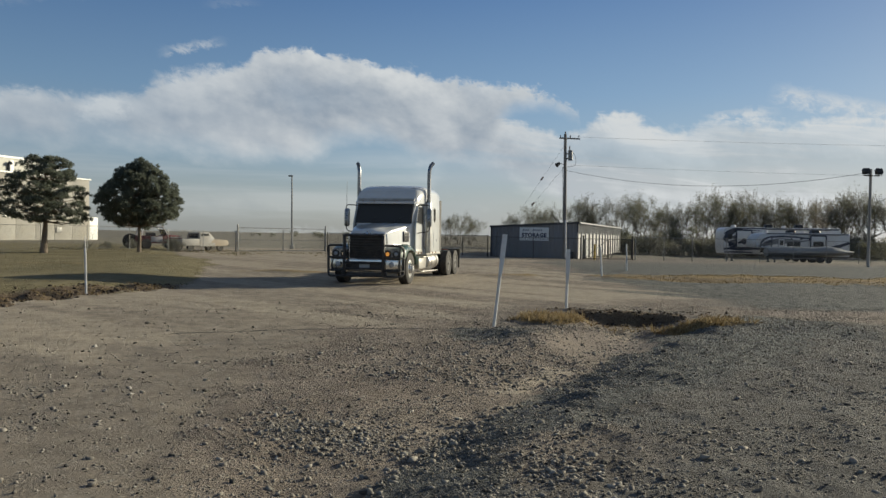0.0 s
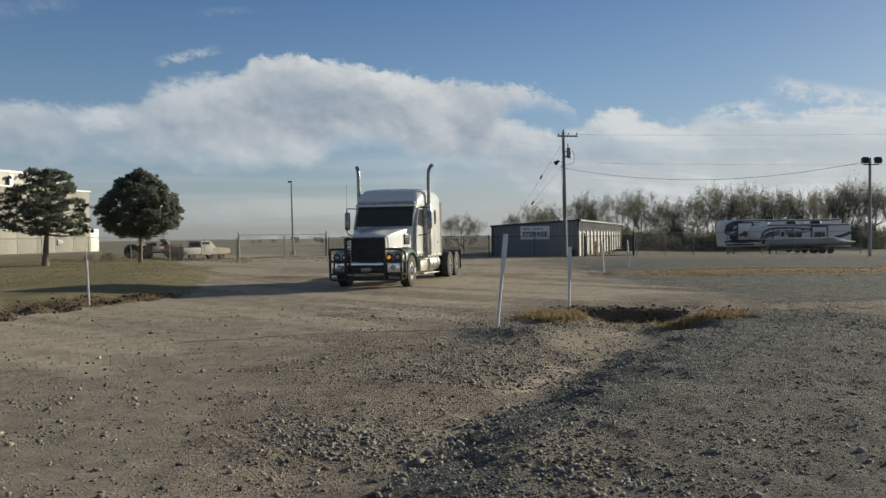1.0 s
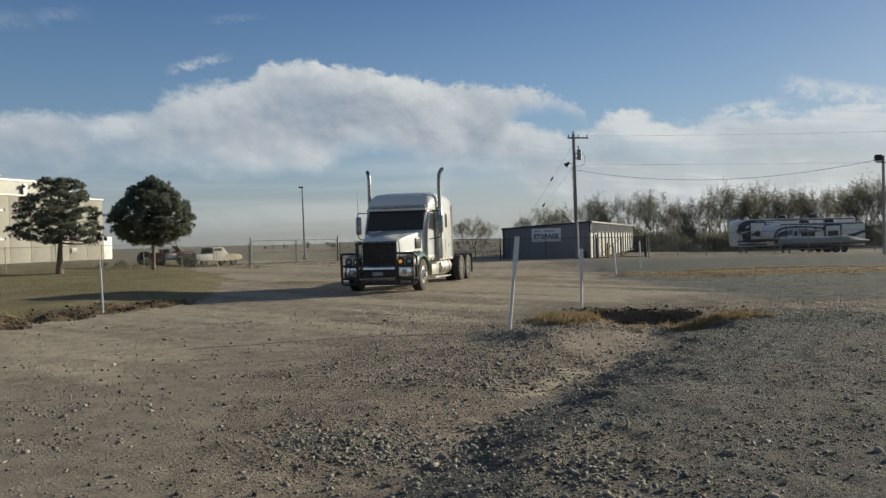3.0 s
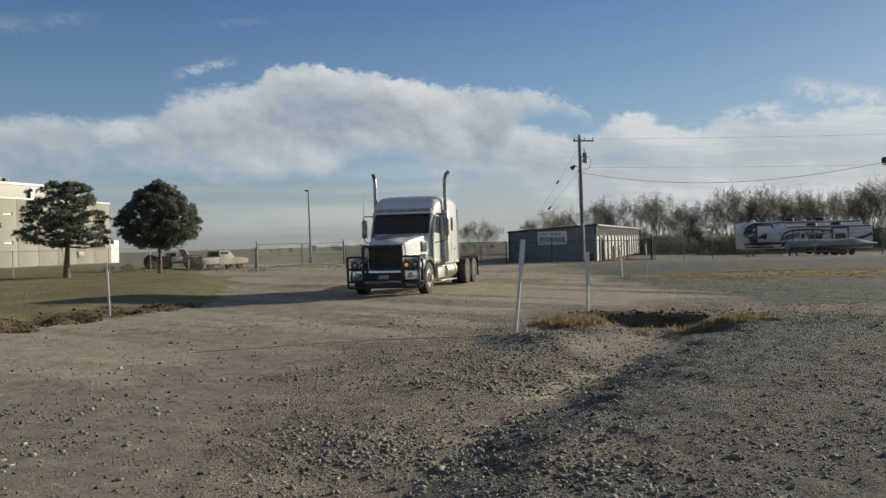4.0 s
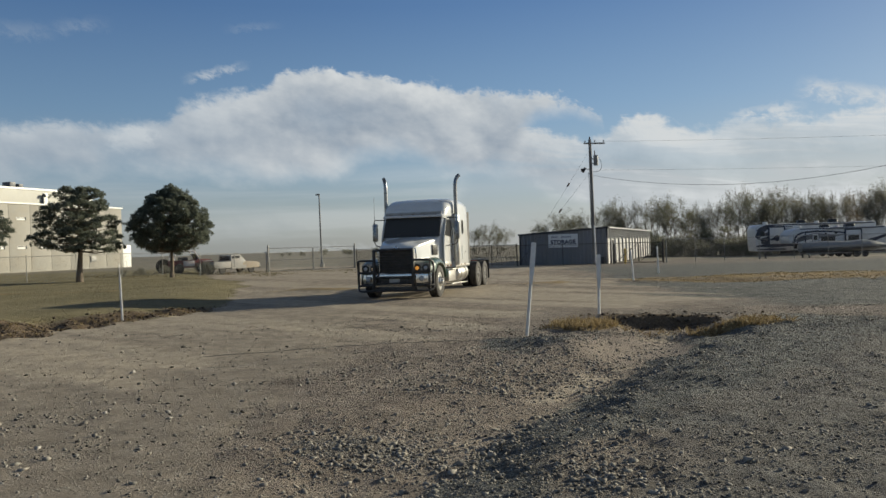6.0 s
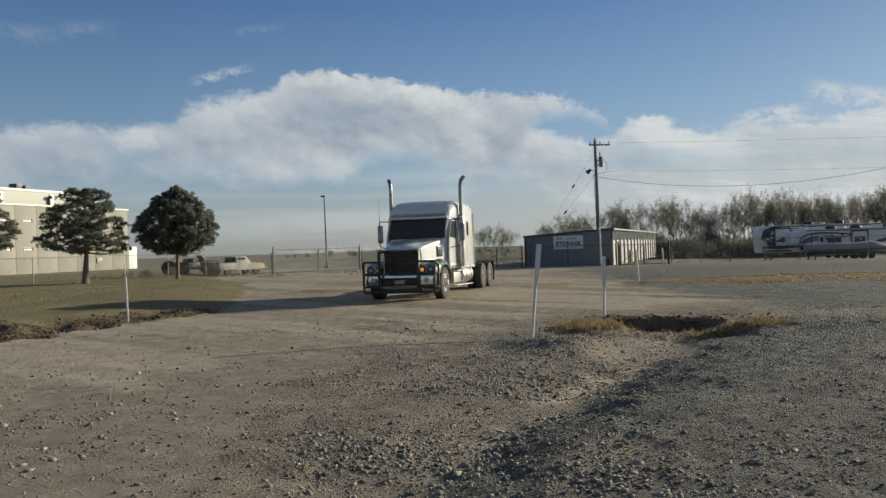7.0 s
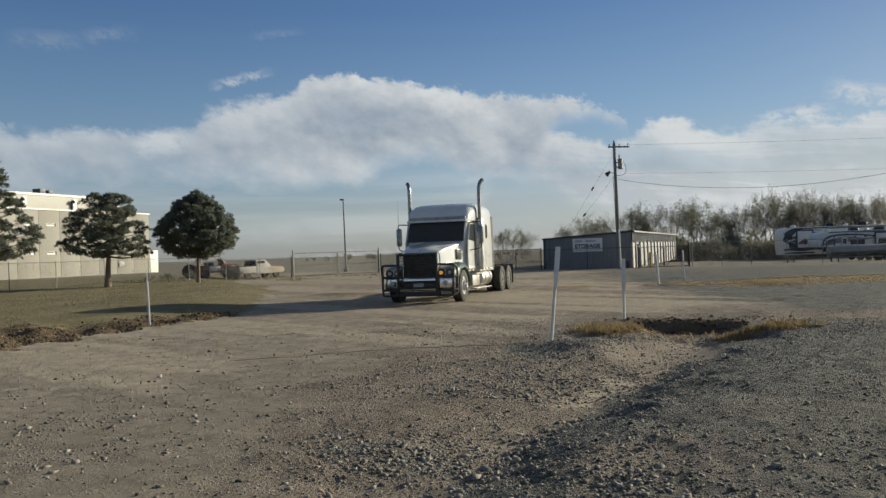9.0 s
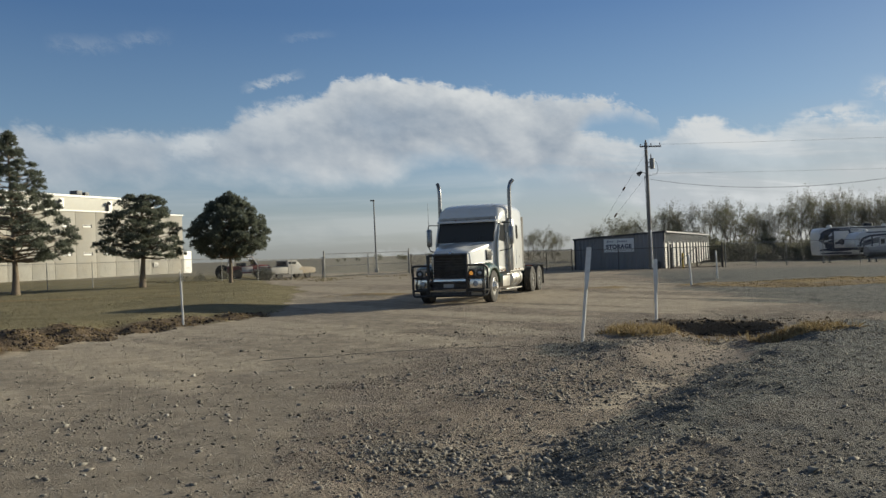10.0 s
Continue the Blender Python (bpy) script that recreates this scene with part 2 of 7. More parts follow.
def loft(bm, rings, caps=True, closed=True):
    vs = [[bm.verts.new(p) for p in ring] for ring in rings]
    for a, b in zip(vs, vs[1:]):
        n = len(a)
        for k in range(n if closed else n - 1):
            bm.faces.new((a[k], a[(k + 1) % n], b[(k + 1) % n], b[k]))
    if caps:
        bm.faces.new(vs[0][::-1])
        bm.faces.new(vs[-1])
    return vs


def rounded(w, h, r, n=4):
    """A rounded rectangle about the origin, in two dimensions."""
    out = []
    for cx, cy, a0 in ((w / 2 - r, h / 2 - r, 0), (-w / 2 + r, h / 2 - r, 90), (-w / 2 + r, -h / 2 + r, 180), (w / 2 - r, -h / 2 + r, 270)):
        for i in range(n + 1):
            a = radians(a0 + 90 * i / n)
            out.append((cx + r * math.cos(a), cy + r * math.sin(a)))
    return out


def lathe(bm, profile, n=24, m=None):
    """Turns (radius, height) pairs round the z axis."""
    m = m or Matrix()
    rings = [[m @ Vector((r * math.cos(k * math.tau / n), r * math.sin(k * math.tau / n), z)) for k in range(n)] for r, z in profile]
    loft(bm, rings)


def mesh_of(name, bm, mat, smooth=False):
    bmesh.ops.recalc_face_normals(bm, faces=bm.faces)
    me = bpy.data.meshes.new(name)
    bm.to_mesh(me)
    bm.free()
    if mat:
        me.materials.append(mat)
    if smooth:
        me.shade_smooth()
        me.set_sharp_from_angle(angle=radians(38))
    return me


def part(name, bm, mat, parent, label="", smooth=True):
    """One mesh object under a thing or under a part."""
    ob = new(name, mesh_of(name, bm, mat, smooth))
    ob.parent = parent
    if label:
        ob["label"] = label
    return ob


def single(name, bm, mat, label, category, group="", kind="", m=None, smooth=True):
    ob = new(name, mesh_of(name, bm, mat, smooth))
    if m:
        ob.matrix_basis = m
    return tagged(ob, label, category, group, kind)


def empty(name, m, label, category, group="", kind=""):
    ob = new(name)
    ob.matrix_basis = m
    ob.empty_display_size = 0.2
    return tagged(ob, label, category, group, kind)


def from_arrays(name, verts, faces, mat, smooth=False):
    me = bpy.data.meshes.new(name)
    verts, faces = np.asarray(verts, dtype=np.float32), np.asarray(faces, dtype=np.int32)
    me.vertices.add(len(verts))
    me.vertices.foreach_set("co", verts.ravel())
    k = faces.shape[1]
    me.loops.add(faces.size)
    me.loops.foreach_set("vertex_index", faces.ravel())
    me.polygons.add(len(faces))
    me.polygons.foreach_set("loop_start", np.arange(0, faces.size, k, dtype=np.int32))
    me.polygons.foreach_set("loop_total", np.full(len(faces), k, dtype=np.int32))
    me.update()
    me.validate()
    if mat:
        me.materials.append(mat)
    if smooth:
        me.shade_smooth()
    return me

# ---- ground ----
def ss(x, lo, hi):
    t = np.clip((np.asarray(x, dtype=float) - lo) / (hi - lo), 0, 1)
    return t * t * (3 - 2 * t)


_grid = np.random.RandomState(5).rand(256, 256)


def vnoise(x, y):
    """Smooth value noise, one cell a metre."""
    x, y = np.asarray(x, dtype=float), np.asarray(y, dtype=float)
    i, j = np.floor(x).astype(int), np.floor(y).astype(int)
    u, v = x - i, y - j
    u, v = u * u * (3 - 2 * u), v * v * (3 - 2 * v)
    g = lambda a, b: _grid[a & 255, b & 255]
    return (g(i, j) * (1 - u) + g(i + 1, j) * u) * (1 - v) + (g(i, j + 1) * (1 - u) + g(i + 1, j + 1) * u) * v


def fnoise(x, y, octaves=4, gain=0.5):
    s, a, tot = 0, 1.0, 0
    for k in range(octaves):
        s = s + a * vnoise(x * 2 ** k + 17.3 * k, y * 2 ** k + 5.1 * k)
        tot += a
        a *= gain
    return s / tot


def lawn_edge(y):
    return np.interp(y, [0, 12, 16.2, 17.6, 19.8, 21.1, 22.8, 28, 39, 47, 52, 64, 90, 400], [-11, -9.6, -8.9, -8.4, -8.0, -7.3, -6.8, -7.3, -9.6, -12, -15, -19, -26, -120])


def swale_x(y):
    return np.interp(y, [-60, -20, 2, 4, 5.4, 6.3, 7.1, 8.1, 9.1, 10.7, 13, 15, 17], [-34, -9, -1.2, -0.75, -0.36, -0.1, 0.3, 0.8, 1.35, 2.25, 3.2, 4.0, 4.6])


def lawn_mask(x, y):
    wob = (fnoise(x * 0.8, y * 0.8) - 0.5) * 1.2
    return ss(lawn_edge(y) - x + wob, 0.0, 0.7)


def verge_mask(x, y):
    """The dug-over strip of earth between road and lawn."""
    d = lawn_edge(y) - x + (fnoise(x * 1.3, y * 1.3) - 0.5) * 1.0
    wide = np.interp(y, [12, 16, 20, 23, 25], [3.2, 3.2, 2.4, 1.0, 0.0])
    return ss(d, -0.1, 0.3) * (1 - ss(d, wide - 0.5, wide + 0.5)) * ss(26 - y, 0, 2)


def pit_mask(x, y):
    """The dug pit where the swale ends under the lane: a steep earth bank at its far side."""
    w = (fnoise(x * 3.1, y * 3.1) - 0.5)
    across = 1 - ss(np.abs(x - 4.2 + 0.25 * w) / (1.15 + 0.3 * w), 0.35, 1.1)
    bank = 16.55 + 0.35 * (fnoise(x * 1.7 + 8, 3.0 + 0 * x) - 0.5) + 0.15 * w
    return across * ss(y, 13.2, 15.0) * (1 - ss(y, bank - 0.04, bank + 0.12))


def bank_mask(x, y):
    """Bare dark soil of the pit's far bank."""
    return (1 - ss(np.abs(x - 4.2) / 1.22, 0.8, 1.1)) * ss(y, 16.05, 16.3) * (1 - ss(y, 16.7, 16.95))


def wash_mask(x, y):
    """Pale silt washed along the bottom of the swale."""
    d = x - swale_x(y) + 0.22 + (fnoise(x * 2.2, y * 2.2) - 0.5) * 0.7
    return np.maximum((1 - ss(np.abs(d), 0.14, 0.45)) * (1 - ss(y, 15.5, 16.2)) * (0.3 + 0.45 * ss(fnoise(x * 1.1 + 5, y * 1.1), 0.4, 0.6)), 0.55 * silt_mask(x, y))


def packed_mask(x, y):
    """Driven, packed dirt beside the lane: few stones, little relief."""
    d = -1.7 - 0.05 * (y - 8) - x + (fnoise(x * 0.6 + 21, y * 0.6, 3) - 0.5) * 2.2
    return ss(d, -0.6, 0.9)


def silt_mask(x, y):
    """Smooth silt floor in front of the pit."""
    u, v = x - 2.9 - 0.42 * (y - 12.8), y - 12.8
    w = (fnoise(x * 2.0 + 6, y * 2.0) - 0.5) * 0.9
    return 1 - ss(np.hypot(u / 0.98, v / 2.1) + w, 0.6, 1.05)


def dry_mask(x, y):
    """Dead grass round the pit."""
    w = (fnoise(x * 2.3 + 3, y * 2.3) - 0.5) * 0.9
    a = 1 - ss(np.hypot((x - 2.45) / 0.9, (y - 15.5) / 0.75) + w, 0.6, 1.0)
    b = 1 - ss(np.hypot((x - 5.35) / 0.85, (y - 15.3) / 0.5) + w, 0.6, 1.0)
    c = 0.12 * (1 - ss(np.hypot((x - 4.3) / 1.1, (y - 15.6) / 0.5) + w, 0.5, 1.0))
    return np.clip(a + b + c, 0, 1) * (1 - bank_mask(x, y))


def strip_mask(x, y):
    """The long strip of yellow grass across the yard."""
    mid = np.interp(x, [8, 14, 22, 60], [32.2, 31.6, 31.0, 29.0])
    half = np.interp(x, [6.5, 10, 20, 60], [0.6, 2.6, 3.6, 4.4])
    return (1 - ss(np.abs(y - mid) + (fnoise(x * 0.5, y * 0.5) - 0.5) * 3.6, half - 1.1, half + 0.4)) * (0.62 + 0.38 * ss(fnoise(x * 0.35 + 40, y * 0.8), 0.38, 0.56))


def scar_mask(x, y):
    """Bare dark soil scraped open along the yellow strip."""
    mid = np.interp(x, [8, 14, 22, 60], [31.2, 30.4, 30.2, 28.4])
    return (1 - ss(np.abs(y - mid), 0.3, 1.3)) * ss(fnoise(x * 0.45 + 11, y * 0.9), 0.42, 0.58) * ss(x, 7.5, 9.0)


def blue_shade_mask(x, y):
    """Bluish crushed stone right of the swale and over the far yard, plus painted bank shade."""
    d = x - swale_x(np.minimum(y, 14)) + (fnoise(x * 1.3 + 2, y * 1.3, 3) - 0.5) * 0.28
    # strongest along the swale, where the bank's shade is painted in
    near = 1.25 * ss(d, 0.0, 0.22) * (1 - 0.6 * ss(d + (fnoise(x * 0.9, y * 0.5) - 0.5) * 2.0, np.interp(y, [5, 8, 13], [0.5, 0.8, 1.4]), np.interp(y, [5, 8, 13], [1.3, 2.0, 3.2]))) * (1 - ss(y, 13.5, 16.0)) * ss(y, -6, 2)
    # shaded hollow beside the stake, put into the colour
    patch = (1 - ss(np.hypot((x - 1.2) / 0.9, (y - 13.2) / 1.3) + (fnoise(x * 2, y * 2) - 0.5), 0.5, 1.0)) * 0.8
    mound = (1 - ss(np.hypot((x - 6.6) / 2.0, (y - 15.0) / 2.2) + (fnoise(x * 2, y * 2) - 0.5), 0.4, 1.1)) * 0.8
    far = 0.85 * ss(x + (fnoise(x * 0.3, y * 0.3) - 0.5) * 6, 3.5, 9.5) * ss(y, 16.5, 20) * (1 - 0.5 * ss(y, 40, 60))
    heap = 0.5 * (1 - ss(np.hypot((x + 0.75) / 0.95, (y - 6.8) / 0.7) + (fnoise(x * 2.4, y * 2.4) - 0.5) * 1.2, 0.4, 1.0))
    bare = 0.45 * np.exp(-((x - 1.2) / 0.6) ** 2 - ((y - 6.1) / 0.6) ** 2)
    return np.clip((near + patch + mound + far + heap - bare) * (1 - silt_mask(x, y)), 0, 1)


def tan_mask(x, y):
    """Fine pale dust on the driven lane."""
    line = np.interp(x, [-12, -6.5, -3.6, -2.0, 0.0, 1.2, 3, 8], [2.2, 5.8, 9.8, 11.4, 13.2, 16.0, 18.0, 20])
    d = y - line + (fnoise(x * 0.5 + 4, y * 0.5) - 0.5) * 3.6
    streak = fnoise((x + y * 0.9) * 0.9, (y - x * 0.5) * 0.12, 3)
    return np.clip(ss(d, -2.2, 4.0) * (0.42 + 0.58 * ss(streak, 0.33, 0.66)) * (1 - 0.75 * ss(x, 4, 10) * ss(y, 15, 19)), 0, 1)


def height(x, y, fine=True):
    x, y = np.asarray(x, dtype=float), np.asarray(y, dtype=float)
    lawn, dist = lawn_mask(x, y), np.hypot(x, y)
    z = 0.22 * ss(lawn_edge(y) - x, -0.2, 3.0)
    z = z - 0.95 * ss(x, -6, 44) * ss(y, 48, 98)
    d = x - swale_x(y)
    d = d + (fnoise(x * 1.3 + 2, y * 1.3, 3) - 0.5) * 0.28
    trough = np.where(d < 0, np.exp(-(d / 1.0) ** 2), np.exp(-(d / 0.72) ** 2))
    z = z - np.interp(y, [0, 5, 8, 12, 14, 15.5], [0.08, 0.10, 0.118, 0.13, 0.12, 0.0]) * trough
    z = z + 0.03 * ss(d, 0.1, 0.9) * (1 - ss(d, 1.4, 4.0)) * (1 - ss(y, 12.5, 15))
    z = z - 0.20 * pit_mask(x, y) + 0.04 * dry_mask(x, y) * (1 - pit_mask(x, y))
    # a mound of spoil beside the leaning stake, and its hollow
    z = z + 0.11 * np.exp(-((x - 1.75) / 0.55) ** 2 - ((y - 12.7) / 1.1) ** 2) - 0.05 * np.exp(-((x - 0.75) / 0.5) ** 2 - ((y - 12.9) / 1.0) ** 2)
    z = z + 0.10 * np.exp(-((x - 3.0) / 0.8) ** 2 - ((y - 16.9) / 0.5) ** 2) + 0.02 * np.exp(-((x - 6.3) / 1.4) ** 2 - ((y - 15.9) / 1.2) ** 2)
    z = z + 0.07 * np.exp(-((x - 4.4) / 1.3) ** 2 - ((y - 17.0) / 0.45) ** 2)
    z = z + 0.10 * strip_mask(x, y) * (0.5 + fnoise(x * 0.7, y * 0.7))
    z = z - 0.16 * np.exp(-((x - 10.5) / 1.6) ** 2 - ((y - 30.4) / 0.9) ** 2)
    v = verge_mask(x, y)
    z = z - 0.30 * np.exp(-((x + 9.6) / 0.9) ** 2 - ((y - 19.6) / 0.8) ** 2)
    z = z + v * (fnoise(x * 1.6, y * 1.6) - 0.5) * 0.46
    z = z + (fnoise(x * 0.16, y * 0.16, 3) - 0.5) * 0.06 * ss(dist, 8, 25)
    if fine:
        near = 1 - ss(dist, 26, 60)
        smooth = np.clip(np.maximum(np.maximum(tan_mask(x, y), 0.9 * packed_mask(x, y)), silt_mask(x, y)), 0, 1)
        rough = 0.30 + 0.55 * blue_shade_mask(x, y) * (1 - 0.6 * packed_mask(x, y)) + 0.75 * (1 - smooth)
        z = z + near * rough * (1 - 0.6 * lawn) * ((fnoise(x * 1.1, y * 1.1, 3) - 0.5) * 0.058 + (fnoise(x * 4 + 3, y * 4, 4, 0.62) - 0.5) * 0.046)
        # tyre ruts along the lane
        a = (x * 0.55 + y * 0.83)
        z = z + near * 0.010 * np.sin(a * 4.2 + fnoise(x * 0.4, y * 0.4) * 5) * tan_mask(x, y) * (1 - lawn)
    return z


def zat(x, y):
    return float(height(np.array([x]), np.array([y]))[0])


def steps(parts):
    out = []
    for a, b, s in parts:
        out += list(np.arange(a, b - s * 0.5, s))
    return np.array(out + [parts[-1][1]])


def ground_material():
    m = bpy.data.materials.new("gravel_and_turf")
    m.use_nodes = True
    t = m.node_tree
    t.nodes.clear()
    co = node(t, "ShaderNodeTexCoord").outputs["Object"]
    zone = node(t, "ShaderNodeAttribute", attribute_name="zone_a")
    grass, blue, tan = node(t, "ShaderNodeSeparateColor", {0: zone.outputs["Color"]}).outputs
    zone2 = node(t, "ShaderNodeAttribute", attribute_name="zone_b")
    earth, dry, field = node(t, "ShaderNodeSeparateColor", {0: zone2.outputs["Color"]}).outputs
    zone3 = node(t, "ShaderNodeAttribute", attribute_name="zone_c")
    packed, silt, trodden = node(t, "ShaderNodeSeparateColor", {0: zone3.outputs["Color"]}).outputs
    big, mid, small = fbm(t, co, 0.35, 4), fbm(t, co, 2.6, 6, 0.65), fbm(t, co, 28, 6, 0.7)
    stones = node(t, "ShaderNodeTexVoronoi", {"Vector": co, "Scale": 34.0, "Randomness": 1.0})
    pebble = node(t, "ShaderNodeSeparateColor", {0: stones.outputs["Color"]}).outputs[0]
    grit = node(t, "ShaderNodeTexVoronoi", {"Vector": co, "Scale": 95.0})
    gritc = node(t, "ShaderNodeSeparateColor", {0: grit.outputs["Color"]}).outputs[1]
    mix1 = calc(t, "ADD", calc(t, "MULTIPLY", small, 0.6), calc(t, "MULTIPLY", mid, 0.4))
    # tone contrast raised to suggest shade between small stones
    base = blend(t, soft_step(t, mix1, 0.36, 0.64), (0.165, 0.141, 0.117), (0.355, 0.297, 0.245))
    base = blend(t, calc(t, "MULTIPLY", soft_step(t, gritc, 0.55, 0.95), 0.5), base, (0.40, 0.34, 0.26))
    base = blend(t, calc(t, "MULTIPLY", soft_step(t, pebble, 0.86, 0.98), 0.6), base, (0.46, 0.42, 0.34))
    # crushed stone; its dark tone also paints shade along the swale
    crushed = blend(t, soft_step(t, mix1, 0.36, 0.66), (0.046, 0.050, 0.049), (0.228, 0.227, 0.207))
    crushed = blend(t, calc(t, "MULTIPLY", soft_step(t, pebble, 0.7, 0.95), 0.6), crushed, (0.30, 0.298, 0.265))
    dust = blend(t, soft_step(t, mix1, 0.35, 0.65), (0.31, 0.268, 0.205), (0.53, 0.447, 0.342))
    turf = blend(t, soft_step(t, calc(t, "ADD", calc(t, "MULTIPLY", mid, 0.5), calc(t, "MULTIPLY", big, 0.5)), 0.3, 0.7), (0.165, 0.142, 0.078), (0.285, 0.245, 0.142))
    turf = blend(t, soft_step(t, small, 0.45, 0.75, 0, 0.45), turf, (0.31, 0.265, 0.16))
    soil = blend(t, soft_step(t, mix1, 0.3, 0.68), (0.070, 0.051, 0.036), (0.235, 0.176, 0.116))
    straw = blend(t, soft_step(t, mix1, 0.3, 0.7), (0.19, 0.135, 0.065), (0.40, 0.30, 0.16))
    # far field paled in colour to stand in for dusty haze
    plain = blend(t, soft_step(t, big, 0.3, 0.7), (0.20, 0.182, 0.140), (0.30, 0.272, 0.215))
    edge = lambda k: soft_step(t, calc(t, "ADD", k, calc(t, "MULTIPLY_ADD", mid, 0.5, -0.25)), 0.25, 0.75)
    worn = soft_step(t, fbm(t, co, 0.8, 5, 0.6, 0.4), 0.40, 0.62)
    base = blend(t, calc(t, "MULTIPLY", worn, 0.32), base, (0.118, 0.092, 0.075))
    hard = blend(t, soft_step(t, calc(t, "ADD", calc(t, "MULTIPLY", small, 0.35), calc(t, "MULTIPLY", mid, 0.65)), 0.34, 0.66), (0.215, 0.184, 0.146), (0.335, 0.286, 0.226))
    hard = blend(t, calc(t, "MULTIPLY", soft_step(t, pebble, 0.90, 0.98), 0.5), hard, (0.44, 0.40, 0.33))
    base = blend(t, edge(packed), base, hard)
    clay = blend(t, soft_step(t, mix1, 0.36, 0.66), (0.125, 0.112, 0.098), (0.275, 0.245, 0.212))
    base = blend(t, edge(trodden), base, clay)
    col = blend(t, edge(blue), base, crushed)
    col = blend(t, calc(t, "MULTIPLY", edge(tan), 0.85), col, dust)
    col = blend(t, calc(t, "MULTIPLY", edge(silt), 0.75), col, blend(t, soft_step(t, mix1, 0.35, 0.65), (0.225, 0.185, 0.150), (0.335, 0.280, 0.228)))
    col = blend(t, edge(grass), col, turf)
    col = blend(t, edge(earth), col, soil)
    col = blend(t, edge(dry), col, straw)
    col = blend(t, field, col, plain)
    # single pebbles bedded in the dirt, with fine grit between them
    bedded = calc(t, "MULTIPLY", soft_step(t, stones.outputs["Distance"], 0.55, 0.12), soft_step(t, pebble, 0.62, 0.80))
    fine = fbm(t, co, 75, 5, 0.75, 0.6)
    hgt = calc(t, "ADD", calc(t, "ADD", calc(t, "MULTIPLY", small, 0.5), calc(t, "MULTIPLY", fine, 0.22)), calc(t, "MULTIPLY", bedded, 0.22))
    # two treads pressed into the soft dirt
    px, py, pz = node(t, "ShaderNodeSeparateXYZ", {0: co}).outputs
    ripple = calc(t, "SINE", calc(t, "ADD", calc(t, "MULTIPLY_ADD", px, 58.0, calc(t, "MULTIPLY", py, 42.0)), calc(t, "MULTIPLY", mid, 7.0)))
    rx, ry = calc(t, "MULTIPLY_ADD", px, 1.7, 2.2), calc(t, "MULTIPLY_ADD", py, 1.5, -9.9)
    spot = soft_step(t, calc(t, "ADD", calc(t, "SQRT", calc(t, "ADD", calc(t, "MULTIPLY", rx, rx), calc(t, "MULTIPLY", ry, ry))), calc(t, "MULTIPLY_ADD", mid, 1.2, -0.6)), 0.95, 0.5)
    qx, qy = calc(t, "MULTIPLY_ADD", px, 1.4, -4.1), calc(t, "MULTIPLY_ADD", py, 1.6, -12.2)
    other = soft_step(t, calc(t, "ADD", calc(t, "SQRT", calc(t, "ADD", calc(t, "MULTIPLY", qx, qx), calc(t, "MULTIPLY", qy, qy))), calc(t, "MULTIPLY_ADD", mid, 1.2, -0.6)), 0.8, 0.4, 0.0, 0.6)
    press = calc(t, "MULTIPLY", calc(t, "MAXIMUM", spot, other), calc(t, "SUBTRACT", 1.0, grass))
    hgt = calc(t, "ADD", hgt, calc(t, "MULTIPLY", calc(t, "MULTIPLY", ripple, press), 0.085))
    calm = calc(t, "MAXIMUM", calc(t, "MAXIMUM", packed, silt), tan)
    bp = node(t, "ShaderNodeBump", {"Height": hgt, "Strength": 1.0, "Distance": soft_step(t, calm, 0.15, 0.85, 0.070, 0.032)})
    b = node(t, "ShaderNodeBsdfPrincipled", {"Base Color": col, "Roughness": 0.95, "Specular IOR Level": 0.15, "Normal": bp.outputs[0]})
    out = node(t, "ShaderNodeOutputMaterial")
    t.links.new(b.outputs[0], out.inputs[0])
    return m


